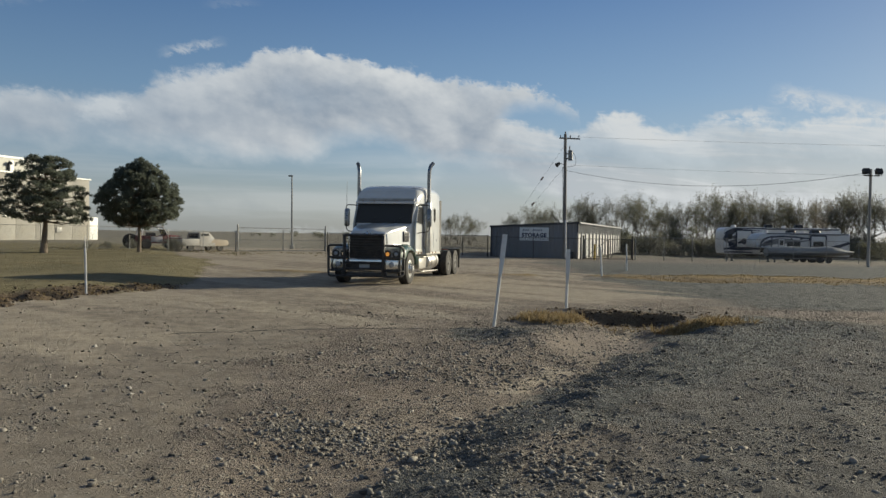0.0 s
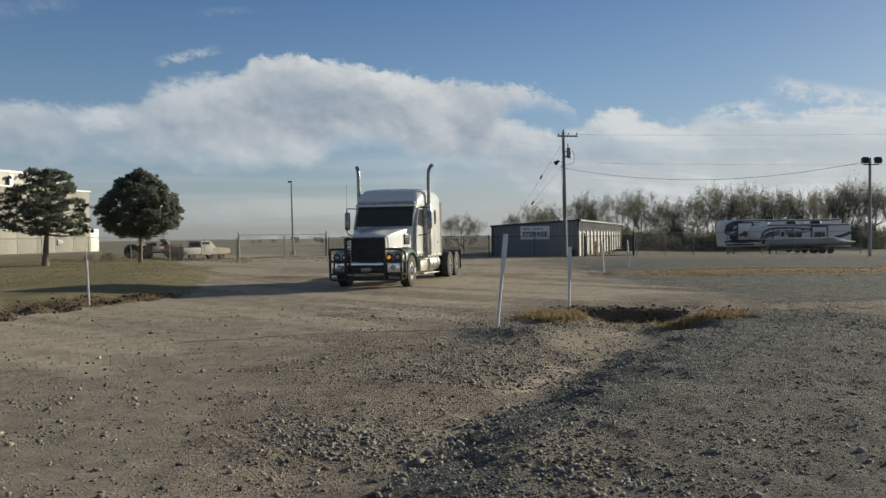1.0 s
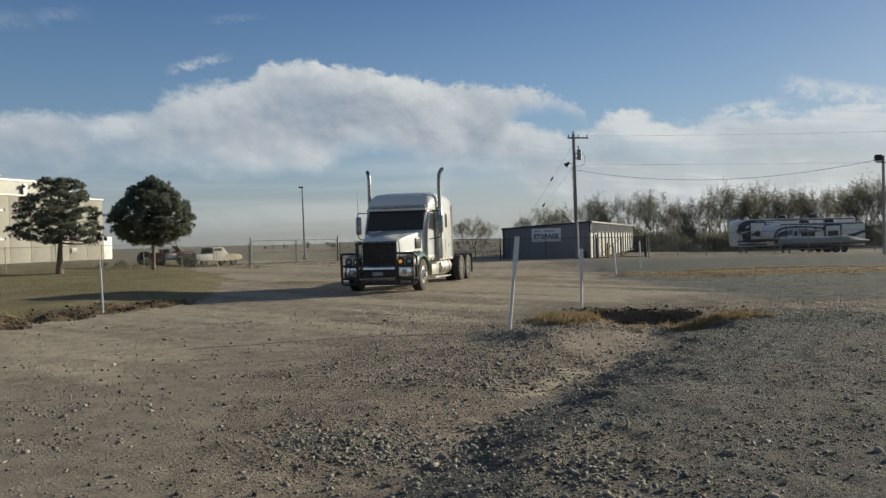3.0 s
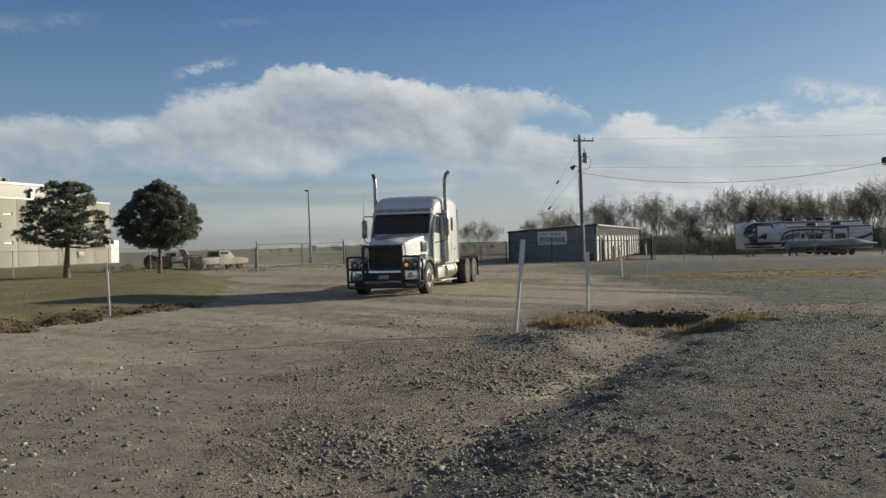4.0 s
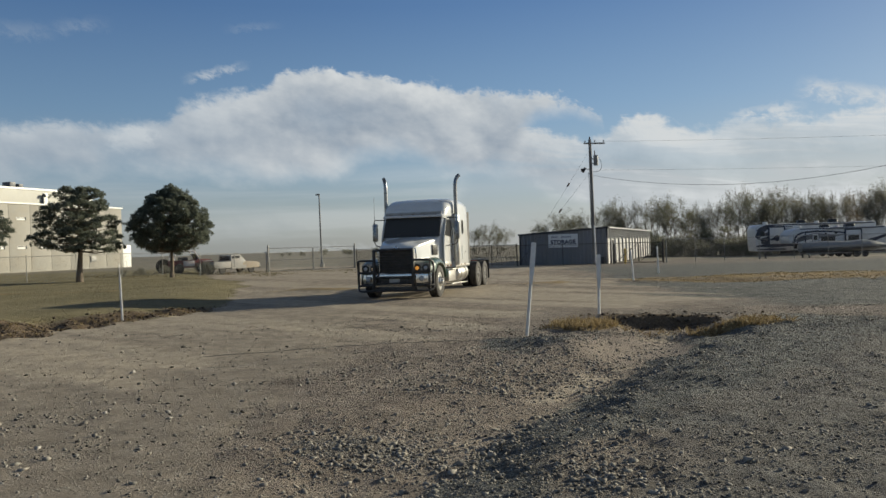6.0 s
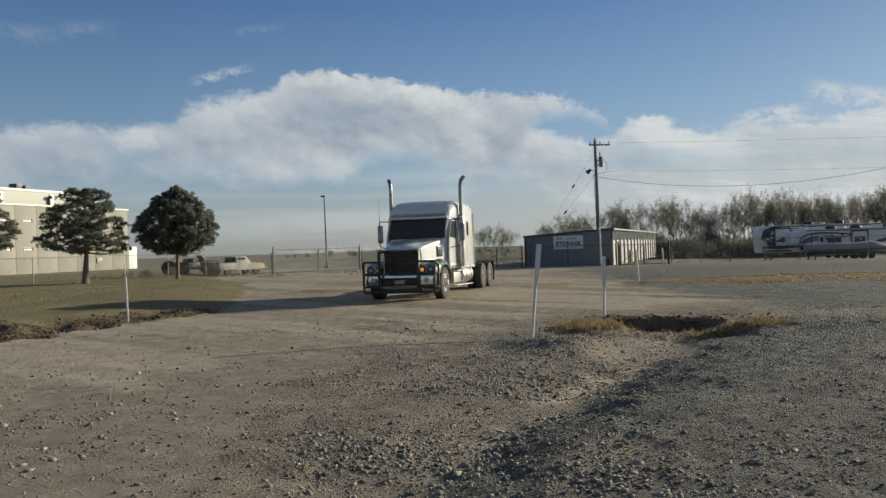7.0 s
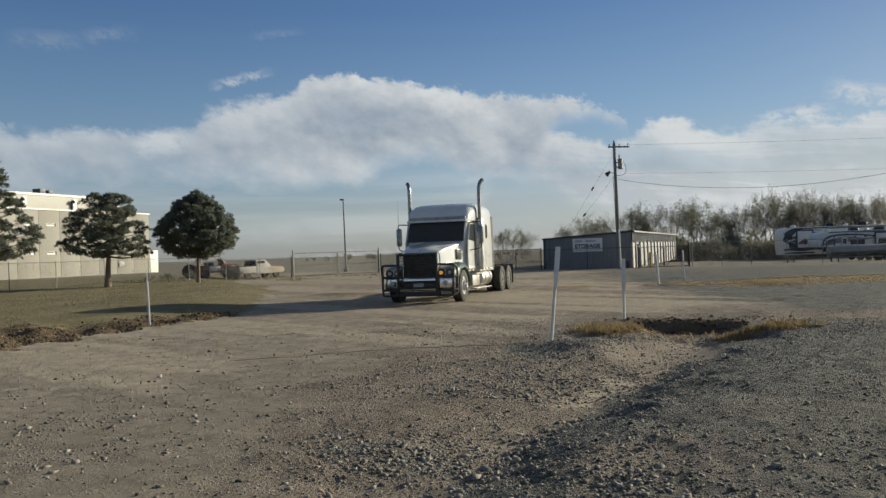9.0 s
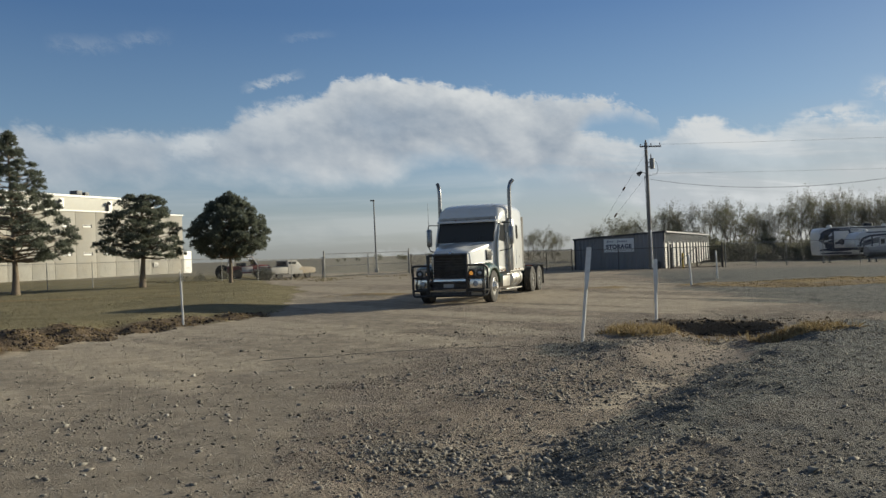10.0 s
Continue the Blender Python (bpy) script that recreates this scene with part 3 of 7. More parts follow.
def build_ground():
    xs = steps([(-3000, -400, 325), (-400, -100, 30), (-100, -40, 5), (-40, -16, 0.8), (-16, -9, 0.2), (-9, 10, 0.055), (10, 16, 0.2), (16, 40, 0.8),
                (40, 100, 5), (100, 400, 30), (400, 3000, 325)])
    ys = steps([(-600, -40, 80), (-40, 0, 5), (0, 4, 0.5), (4, 12, 0.05), (12, 20, 0.08), (20, 36, 0.25), (36, 70, 1.0), (70, 140, 5), (140, 500, 40), (500, 3500, 300)])
    X, Y = np.meshgrid(xs, ys)
    Z = height(X, Y)
    nx, ny = len(xs), len(ys)
    verts = np.stack([X.ravel(), Y.ravel(), Z.ravel()], 1)
    i = (np.arange(ny - 1)[:, None] * nx + np.arange(nx - 1)[None, :]).ravel()
    me = from_arrays("ground", verts, np.stack([i, i + 1, i + nx + 1, i + nx], 1), ground_material(), smooth=True)
    x, y = X.ravel(), Y.ravel()
    lawn, verge, one = lawn_mask(x, y), verge_mask(x, y), np.ones(x.size)
    strip = strip_mask(x, y)
    far = np.clip(ss(y, 76, 90) + ss(np.abs(x), 90, 120) + ss(-y, 20, 60), 0, 1)
    packed = packed_mask(x, y) * (1 - lawn) * (1 - ss(y, 30, 40))
    trodden = ss(x - swale_x(y), 0.8, 2.2) * (1 - ss(y, 14, 17))
    for name, cols in (("zone_a", (lawn * (1 - verge), blue_shade_mask(x, y), np.clip(tan_mask(x, y) + wash_mask(x, y), 0, 1) * (1 - lawn), one)),
                       ("zone_b", (np.clip(verge + bank_mask(x, y) + scar_mask(x, y), 0, 1), np.clip(dry_mask(x, y) + strip * 0.8, 0, 1), far, one)),
                       ("zone_c", (packed, silt_mask(x, y), trodden, one))):
        at = me.attributes.new(name, "FLOAT_COLOR", "POINT")
        at.data.foreach_set("color", np.stack(cols, 1).astype(np.float32).ravel())
    tagged(new("ground", me), "gravel yard with dusty lane, dry lawn and crushed stone", "ground", kind="structure")


build_ground()

# ---- road tractor ----
WHITE = material("white_truck_paint", (0.735, 0.745, 0.735), 0.2, 0.0, 0.02, 2.0, gloss_vary=0.03, dirt=(0.42, 0.37, 0.3), dirt_amount=0.10, coat=0.5)
GREEN = material("dark_green_paint", (0.028, 0.075, 0.05), 0.3, 0.0, 0.1, 3.0, dirt=(0.3, 0.26, 0.2), dirt_amount=0.25, coat=0.5)
CHROME = material("chrome", (0.72, 0.72, 0.71), 0.16, 1.0, 0.05, 5.0, dirt=(0.33, 0.28, 0.22), dirt_amount=0.35)
ALLOY = material("brushed_aluminium", (0.62, 0.61, 0.58), 0.36, 1.0, 0.08, 8.0, dirt=(0.3, 0.26, 0.2), dirt_amount=0.4)
BRIGHT_RIM = material("polished_rim", (0.80, 0.80, 0.78), 0.3, 0.9, 0.05, 6.0, dirt=(0.3, 0.26, 0.2), dirt_amount=0.2)
# chrome darkened in its colour for the dark surroundings it would mirror
STACK = material("darkened_chrome", (0.30, 0.30, 0.30), 0.3, 1.0, 0.12, 6.0, dirt=(0.16, 0.14, 0.11), dirt_amount=0.35)
BLACK = material("black_coated_steel", (0.018, 0.018, 0.019), 0.42, 0.0, 0.2, 10, dirt=(0.17, 0.15, 0.12), dirt_amount=0.26)
FRAME = material("dusty_black_frame", (0.03, 0.029, 0.027), 0.7, 0.0, 0.25, 6, dirt=(0.2, 0.17, 0.13), dirt_amount=0.5)
RUBBER = material("tyre_rubber", (0.028, 0.027, 0.026), 0.82, 0.0, 0.2, 12, bump=0.3, dirt=(0.18, 0.155, 0.12), dirt_amount=0.28)
# glass colour lifted from near black to suggest haze
DARK_GLASS = glass("dark_tinted_glass", (0.05, 0.052, 0.052), 0.05)
SIDE_GLASS = glass("dusty_side_glass", (0.022, 0.023, 0.024), 0.30)
SIDE_GLASS.node_tree.nodes["Principled BSDF"].inputs["Specular IOR Level"].default_value = 0.12
LENS = material("clear_lamp_lens", (0.42, 0.43, 0.44), 0.12, 0.3, 0.1, 20, coat=0.8)
AMBER = material("amber_lens", (0.35, 0.13, 0.02), 0.2, 0.0, 0.05, 20, coat=0.6)
AMBER_LIT = glow("lit_amber_lens", (1.0, 0.42, 0.08), 0.4)
WHITE_LIT = glow("lit_pale_lens", (1.0, 0.72, 0.45), 0.35)
RED_LENS = material("red_lens", (0.3, 0.015, 0.01), 0.25, 0.0, 0.05, 20)
GREY_PLATE = material("pale_grey_plate", (0.42, 0.43, 0.43), 0.5, 0.0, 0.08, 20)
MIRROR = material("mirror_glass", (0.85, 0.86, 0.87), 0.04, 1.0, 0.02, 5)
AXIS_X = Matrix.Rotation(radians(90), 4, "Y")


def wheel(parent, x, y, r, width, side, name="wheel", deep=False, rim_mat=None):
    """A wheel whose outer face looks along side (+1 or -1) in x."""
    m = Matrix.Translation((x, y, r)) @ (AXIS_X if side > 0 else Matrix.Rotation(radians(-90), 4, "Y"))
    w = width / 2
    bm = bmesh.new()
    ri = r * 0.56
    lathe(bm, [(ri, -w), (ri * 1.12, -w * 1.02), (r * 0.93, -w), (r * 0.985, -w * 0.86), (r, -w * 0.6), (r, -w * 0.32), (r * 0.975, -w * 0.3), (r * 0.975, -w * 0.25),
               (r, -w * 0.23), (r, w * 0.23), (r * 0.975, w * 0.25), (r * 0.975, w * 0.3), (r, w * 0.32), (r, w * 0.6), (r * 0.985, w * 0.86), (r * 0.93, w),
               (ri * 1.12, w * 1.02), (ri, w), (ri, w * 0.5)], 36, m)
    hub = part(name, bm, RUBBER, parent, "dusty black tyre on a metal rim")
    rim = bmesh.new()
    dz = w * 0.9
    if deep:
        lathe(rim, [(ri * 1.04, dz), (ri * 0.95, dz), (ri * 0.9, dz - 0.16), (ri * 0.62, dz - 0.2), (ri * 0.5, dz - 0.1), (ri * 0.3, dz - 0.06), (ri * 0.22, dz + 0.02), (0.01, dz + 0.03)], 30, m)
    else:
        lathe(rim, [(ri * 1.04, dz), (ri * 0.93, dz + 0.01), (ri * 0.88, dz - 0.05), (ri * 0.62, dz - 0.02), (ri * 0.52, dz + 0.05), (ri * 0.36, dz + 0.055), (ri * 0.3, dz + 0.11), (0.01, dz + 0.12)], 30, m)
    rim = part("rim", rim, rim_mat or ALLOY, hub, "bright metal rim with hand holes")
    # black plugs stand in for the shade inside open hand holes
    holes = bmesh.new()
    for k in range(10):
        a = k * math.tau / 10
        c = (ri * 0.74 * math.cos(a), ri * 0.74 * math.sin(a), dz - (0.19 if deep else 0.03))
        lathe(holes, [(0.012, 0.012), (ri * 0.1, 0.012), (ri * 0.11, 0.0), (ri * 0.11, -0.02)], 10, m @ Matrix.Translation(c))
    tagged(part("hand_hole_ring", holes, BLACK, hub, "black plugs for hand holes"), kind="stuff")
    nuts = bmesh.new()
    for k in range(10):
        a = (k + 0.5) * math.tau / 10
        c = m @ Vector((ri * 0.45 * math.cos(a), ri * 0.45 * math.sin(a), dz + (-0.09 if deep else 0.06)))
        d = m.to_3x3() @ Vector((0, 0, 0.03))
        rod(nuts, c - d, c + d, 0.017, n=6)
    tagged(part("wheel_nut_ring", nuts, CHROME, hub), kind="stuff")
    return hub


def section(y, hw, z0, z1, r, n=5):
    """A cross-section of the cab: flat below, rounded shoulders above, sides leaning in a little."""
    out = [(hw, y, z0), (hw, y, z0 + (z1 - z0) * 0.45)]
    for i in range(n + 1):
        a = radians(90 * i / n)
        out.append((hw * 0.985 - r + r * math.cos(a), y, z1 - r * 0.8 + r * 0.8 * math.sin(a)))
    left = [(-x, yy, z) for x, yy, z in reversed(out)]
    mid = [(x, y, z1 + 0.025) for x in (hw * 0.4, 0.0, -hw * 0.4)]
    return out + mid + left


def build_truck():
    truck = empty("semi_truck", pose(-1.55, 26.75, zat(-1.55, 26.75) - 0.01, 0, 0, -14.2), "white sleeper road tractor with green fenders and black bull bar", "truck")
    P = lambda name, bm, mat, label="", smooth=True: part(name, bm, mat, truck, label, smooth)

    # cab and sleeper
    bm = bmesh.new()
    rows = [(0.80, 0.92, 1.0, 1.90, 0.05), (0.90, 0.965, 0.95, 1.98, 0.06), (1.20, 1.05, 0.95, 2.64, 0.10), (1.28, 1.08, 0.95, 2.72, 0.14)]
    loft(bm, [section(*r) for r in rows + [(2.02, 1.10, 0.95, 2.78, 0.16)]])
    cab = P("cab", bm, WHITE, "white cab with swept windscreen")
    bm = bmesh.new()
    rows = [(1.16, 0.98, 2.66, 2.72, 0.02), (1.20, 1.05, 2.66, 2.80, 0.08), (1.34, 1.10, 2.66, 2.98, 0.16), (1.62, 1.14, 2.68, 3.16, 0.24), (2.03, 1.18, 2.68, 3.26, 0.26)]
    loft(bm, [section(*r) for r in rows])
    fairing = P("roof_fairing", bm, WHITE, "glossy raised roof fairing")
    # bent grab rail over the roof edge
    bm = bmesh.new()
    tube(bm, bend([(0.72, 1.84, 3.215), (0.90, 1.85, 3.20), (1.09, 1.88, 3.06), (1.165, 1.92, 2.80)], 0.18), 0.022, 8)
    part("cab_air_line", bm, BLACK, fairing, "dark bent pipe over the roof edge")
    bm = bmesh.new()
    loft(bm, [[(x, y + 0.05 * abs(x) ** 3, z) for y, z in ((1.20, 2.755), (1.085, 2.755), (1.13, 2.835), (1.26, 2.84))] for x in (-1.0, -0.8, -0.4, 0.0, 0.4, 0.8, 1.0)])
    part("deflector_strip", bm, ALLOY, fairing, "dull metal deflector strip")
    bm = bmesh.new()
    rows = [(2.06, 1.20, 0.92, 3.27, 0.27), (2.3, 1.22, 0.92, 3.31, 0.28), (3.5, 1.22, 0.92, 3.31, 0.30), (4.0, 1.22, 0.92, 3.26, 0.34), (4.22, 1.19, 0.95, 3.1, 0.4), (4.28, 1.15, 1.0, 2.95, 0.4)]
    loft(bm, [section(*r) for r in rows])
    sleeper = P("sleeper", bm, WHITE, "tall white sleeper compartment")
    # windscreen: one dark pane in a black seal
    def slant(xa, xb, za, zb, off, cut=0.0):
        g = lambda x, z: (x, 0.90 + (z - 1.99) * 0.30 / 0.65 - off, z)
        return [g(xa, za), g(xb, za), g(xb - cut, zb), g(xa + cut, zb)]
    bm = bmesh.new()
    loft(bm, [slant(-0.955, 0.955, 2.015, 2.625, off, 0.015) for off in (0.03, -0.01)])
    part("windscreen", bm, DARK_GLASS, cab, "dark one-piece windscreen")
    bm = bmesh.new()
    for xa, xb, za, zb in ((-0.985, 0.985, 1.985, 2.015), (-0.985, 0.985, 2.625, 2.65), (-0.985, -0.955, 2.0, 2.64), (0.955, 0.985, 2.0, 2.64)):
        loft(bm, [slant(xa, xb, za, zb, 0.034), slant(xa, xb, za, zb, -0.01)])
    part("windscreen_seal", bm, BLACK, cab, "black rubber seal")
    # visor and marker lamps
    bm = bmesh.new()
    loft(bm, [[(x, y, z) for y, z in ((1.14, 2.65), (1.06, 2.655), (1.05, 2.70), (1.09, 2.735), (1.2, 2.735))] for x in (-1.04, -0.9, 0.9, 1.04)])
    P("sun_visor", bm, WHITE, "narrow white sun visor")
    for x in (-0.8, -0.4, 0.0, 0.4, 0.8):
        bm = bmesh.new()
        lathe(bm, [(0.02, 0.0), (0.02, 0.012), (0.012, 0.024), (0.004, 0.028)], 10, pose(x, 1.13, 2.735))
        P("marker_lamp", bm, AMBER, "small amber marker lamp")
    # wipers
    for x in (-0.55, 0.35):
        bm = bmesh.new()
        tube(bm, [(x, 0.86, 2.0), (x + 0.25, 0.965, 2.18), (x + 0.42, 1.0, 2.24)], 0.012, 6)
        P("wiper", bm, BLACK)
    # doors with side windows
    for s in (-1, 1):
        bm = bmesh.new()
        prof = [(0.98, 1.02), (1.94, 1.02), (1.94, 2.6), (1.30, 2.6), (1.06, 2.05), (0.98, 1.95)]
        loft(bm, [[(s * (1.075 if z < 2.1 else 1.07), y, z) for y, z in prof], [(s * 1.115, y, z) for y, z in prof]])
        bevelled(bm, [e for e in bm.edges if all(abs(abs(v.co.x) - 1.115) < 1e-4 for v in e.verts)], 0.012)
        door = P("door", bm, WHITE, "white cab door")
        bm = bmesh.new()
        prof = [(1.08, 2.02), (1.92, 1.96), (1.92, 2.56), (1.32, 2.56)]
        loft(bm, [[(s * 1.10, y, z) for y, z in prof], [(s * 1.121, y, z) for y, z in prof]])
        part("side_window", bm, SIDE_GLASS, door, "dark side window")
        bm = bmesh.new()
        tube(bm, bend([(s * 1.11, 1.78, 1.5), (s * 1.15, 1.78, 1.5), (s * 1.15, 1.9, 1.5), (s * 1.11, 1.9, 1.5)], 0.02), 0.012, 6)
        part("door_handle", bm, CHROME, door)
        bm = bmesh.new()
        box(bm, (s * 1.12, 1.45, 1.06), (0.015, 0.9, 0.10), 0.004)
        part("kick_panel", bm, ALLOY, door)
        # step rail lamps below the sleeper
        for y in (1.2, 1.6, 2.4, 2.9, 3.4):
            bm = bmesh.new()
            box(bm, (s * 1.16 if y < 2 else s * 1.225, y, 0.99), (0.04, 0.1, 0.05), 0.01)
            P("side_lamp", bm, AMBER)
        bm = bmesh.new()
        tube(bm, bend([(s * 1.12, 1.985, 1.2), (s * 1.19, 1.985, 1.2), (s * 1.19, 1.985, 2.3), (s * 1.12, 1.985, 2.3)], 0.05), 0.016, 8)
        P("grab_rail", bm, CHROME)
        # sleeper window and locker door
        bm = bmesh.new()
        loft(bm, [[(s * 1.2, 3.22 + a, 2.32 + b) for a, b in rounded(0.24, 0.52, 0.11)], [(s * 1.232, 3.22 + a, 2.32 + b) for a, b in rounded(0.24, 0.52, 0.11)]])
        win = part("window_frame", bm, BLACK, sleeper, "black rounded window frame")
        bm = bmesh.new()
        loft(bm, [[(s * 1.22, 3.22 + a, 2.32 + b) for a, b in rounded(0.18, 0.46, 0.085)], [(s * 1.237, 3.22 + a, 2.32 + b) for a, b in rounded(0.18, 0.46, 0.085)]])
        part("pane", bm, DARK_GLASS, win)
        bm = bmesh.new()
        loft(bm, [[(s * 1.21, 3.3 + a, 1.42 + b) for a, b in rounded(0.48, 0.52, 0.05)], [(s * 1.233, 3.3 + a, 1.42 + b) for a, b in rounded(0.48, 0.52, 0.05)]])
        locker = part("locker_door", bm, WHITE, sleeper, "flush white locker door")
        bm = bmesh.new()
        box(bm, (s * 1.236, 3.48, 1.42), (0.012, 0.05, 0.09), 0.004)
        part("latch", bm, CHROME, locker)
        bm = bmesh.new()
        box(bm, (s * 1.215, 3.1, 0.955), (0.04, 2.1, 0.09), 0.012)
        part("skirt_trim", bm, ALLOY, sleeper)
        # trailing gap seal behind the sleeper
        bm = bmesh.new()
        loft(bm, [[(s * 1.17, 4.2, z), (s * 1.19, 4.2, z), (s * 1.17, 4.52, z), (s * 1.155, 4.52, z)] for z in (1.0, 2.0, 2.9)])
        part("side_fairing", bm, FRAME, sleeper, "dark rubber-edged side fairing")

    # hood, with a raised middle and a sloping nose
    bm = bmesh.new()
    def hood_ring(y, hw, z0, z1, crown):
        return [(hw, y, z0), (hw * 0.985, y, z1 - 0.07), (hw * 0.975, y, z1 - 0.03), (hw * 0.94, y, z1 - 0.005), (hw * 0.45, y, z1 + crown * 0.4), (hw * 0.40, y, z1 + crown), (0, y, z1 + crown * 1.2),
                (-hw * 0.40, y, z1 + crown), (-hw * 0.45, y, z1 + crown * 0.4), (-hw * 0.94, y, z1 - 0.005), (-hw * 0.975, y, z1 - 0.03), (-hw * 0.985, y, z1 - 0.07), (-hw, y, z0)]
    loft(bm, [hood_ring(-0.80, 0.56, 0.80, 1.60, 0.02), hood_ring(-0.72, 0.60, 0.80, 1.68, 0.03), hood_ring(-0.3, 0.70, 0.85, 1.77, 0.035), hood_ring(0.3, 0.84, 0.95, 1.87, 0.04), hood_ring(0.82, 0.96, 1.0, 1.95, 0.03)])
    hood = P("hood", bm, WHITE, "long sloping white hood")
    bm = bmesh.new()
    lathe(bm, [(0.05, -0.015), (0.055, 0.0), (0.045, 0.015), (0.004, 0.02)], 14, pose(0, -0.83, 1.655, 70))
    box(bm, (0, -0.825, 1.64), (0.22, 0.02, 0.035), 0.01)
    part("badge", bm, CHROME, hood, "plain chrome badge")
    for s in (-1, 1):
        bm = bmesh.new()
        m = Matrix.Rotation(radians(-13 * s), 4, "Z")
        box(bm, (s * 0.90, 0.52, 1.54), (0.05, 0.34, 0.34), 0.015, m)
        vent = part("air_intake", bm, BLACK, hood, "louvred side air intake")
        for k in range(6):
            bm = bmesh.new()
            box(bm, (s * 0.92, 0.52, 1.41 + k * 0.05), (0.02, 0.29, 0.04), 0.006, m @ Matrix.Rotation(radians(25 * s), 4, "Y"))
            part("louvre", bm, BLACK, vent, "black louvre")
        bm = bmesh.new()
        tube(bm, bend([(s * 0.62, -0.74, 0.95), (s * 0.635, -0.78, 1.45), (s * 0.60, -0.76, 1.62)], 0.08), 0.02, 6)
        part("chrome_strip", bm, CHROME, hood)
    # grille
    bm = bmesh.new()
    loft(bm, [[(a, -0.80, 1.20 + b) for a, b in rounded(1.16, 0.86, 0.07)], [(a, -0.87, 1.20 + b) for a, b in rounded(1.14, 0.84, 0.07)]])
    grille = P("grille", bm, BLACK, "black radiator grille")
    for k in range(9):
        bm = bmesh.new()
        box(bm, (0, -0.885, 0.86 + k * 0.085), (1.04, 0.03, 0.028), 0.008, Matrix.Rotation(radians(20), 4, "X"))
        part("grille_bar", bm, BLACK, grille)
    bm = bmesh.new()
    for s in (-1, 1):
        tube(bm, [(s * 0.575, -0.86, 0.82), (s * 0.575, -0.86, 1.58)], 0.016, 6)
    tube(bm, [(-0.575, -0.86, 1.60), (0.575, -0.86, 1.60)], 0.016, 6)
    part("grille_surround", bm, CHROME, grille)

    # fenders, lamps, bumper
    for s in (-1, 1):
        bm = bmesh.new()
        def arch(y, top, xo, bottom):
            return [(s * 0.58, y, top), (s * (xo - 0.16), y, top + 0.02), (s * (xo - 0.05), y, top - 0.04), (s * xo, y, top - 0.14), (s * xo, y, bottom), (s * 0.58, y, bottom)]
        loft(bm, [arch(-0.92, 1.13, 1.14, 0.80), arch(-0.78, 1.18, 1.20, 0.78), arch(-0.55, 1.23, 1.22, 0.90), arch(-0.42, 1.26, 1.22, 1.02), arch(-0.2, 1.285, 1.22, 1.10), arch(0.1, 1.28, 1.22, 1.11),
                  arch(0.35, 1.24, 1.22, 1.06), arch(0.52, 1.17, 1.22, 0.95), arch(0.66, 1.05, 1.22, 0.76), arch(0.74, 0.95, 1.20, 0.62)])
        fender = P("fender", bm, GREEN, "dark green wheel fender")
        bm = bmesh.new()
        loft(bm, [[(s * 0.86 + a, -0.93, 0.985 + b) for a, b in rounded(0.56, 0.30, 0.06)], [(s * 0.86 + a, -0.96, 0.985 + b) for a, b in rounded(0.53, 0.27, 0.05)]])
        lamp = part("headlamp", bm, STACK, fender, "headlamp pod with two lamps")
        for cx, mat in ((0.72, AMBER_LIT if s > 0 else WHITE_LIT), (1.0, LENS)):
            bm = bmesh.new()
            lathe(bm, [(0.088, 0.0), (0.085, 0.02), (0.06, 0.032), (0.004, 0.04)], 18, pose(s * cx, -0.955, 0.985, 90))
            part("lamp_lens", bm, mat, lamp, "lit amber lamp" if mat is AMBER_LIT else "round lamp lens")
            bm = bmesh.new()
            lathe(bm, [(0.09, 0.0), (0.128, 0.0), (0.122, 0.025), (0.092, 0.03)], 18, pose(s * cx, -0.955, 0.985, 90))
            part("lamp_ring", bm, BLACK, lamp)
    bm = bmesh.new()
    prof = [(0.42, 0.0), (0.46, -0.05), (0.64, -0.07), (0.80, -0.05), (0.84, 0.0), (0.84, 0.05), (0.42, 0.05)]
    loft(bm, [[(x, -1.0 + dy + abs(x / 1.2) ** 4 * 0.18, z) for z, dy in prof] for x in (-1.2, -1.12, -0.9, -0.5, 0, 0.5, 0.9, 1.12, 1.2)])
    bumper = P("bumper", bm, CHROME, "dusty chrome front bumper")
    # dark reflection in the bumper's middle, put in as a black panel
    bm = bmesh.new()
    box(bm, (0.0, -1.075, 0.60), (1.16, 0.02, 0.19), 0.006)
    part("bumper_centre", bm, BLACK, bumper, "black panel for the chrome's dark reflection")
    bm = bmesh.new()
    box(bm, (0.0, -1.093, 0.58), (0.34, 0.012, 0.17), 0.004)
    part("licence_plate", bm, GREY_PLATE, bumper, "plain pale licence plate")
    for s in (-1, 1):
        bm = bmesh.new()
        lathe(bm, [(0.08, 0.0), (0.085, 0.03), (0.07, 0.04), (0.004, 0.045)], 14, pose(s * 0.88, -1.05, 0.66, 90))
        part("fog_lamp", bm, LENS, bumper, "round fog lamp")
        bm = bmesh.new()
        tube(bm, bend([(s * 0.42, -1.06, 0.5), (s * 0.42, -1.13, 0.5), (s * 0.42, -1.13, 0.58), (s * 0.42, -1.06, 0.58)], 0.03), 0.018, 6)
        part("tow_hook", bm, BLACK, bumper)

    bm = bmesh.new()
    box(bm, (0, -0.93, 0.815), (1.22, 0.10, 0.06), 0.02)
    part("grille_lip", bm, CHROME, grille, "bright lip below the grille")

    # bull bar of round and flat black bars
    guard = tagged(part("bull_bar", (lambda b: (box(b, (0, -1.12, 0.36), (1.5, 0.05, 0.12), 0.015), b)[1])(bmesh.new()), BLACK, truck, "heavy black bull bar"))
    for s in (-1, 1):
        bm = bmesh.new()
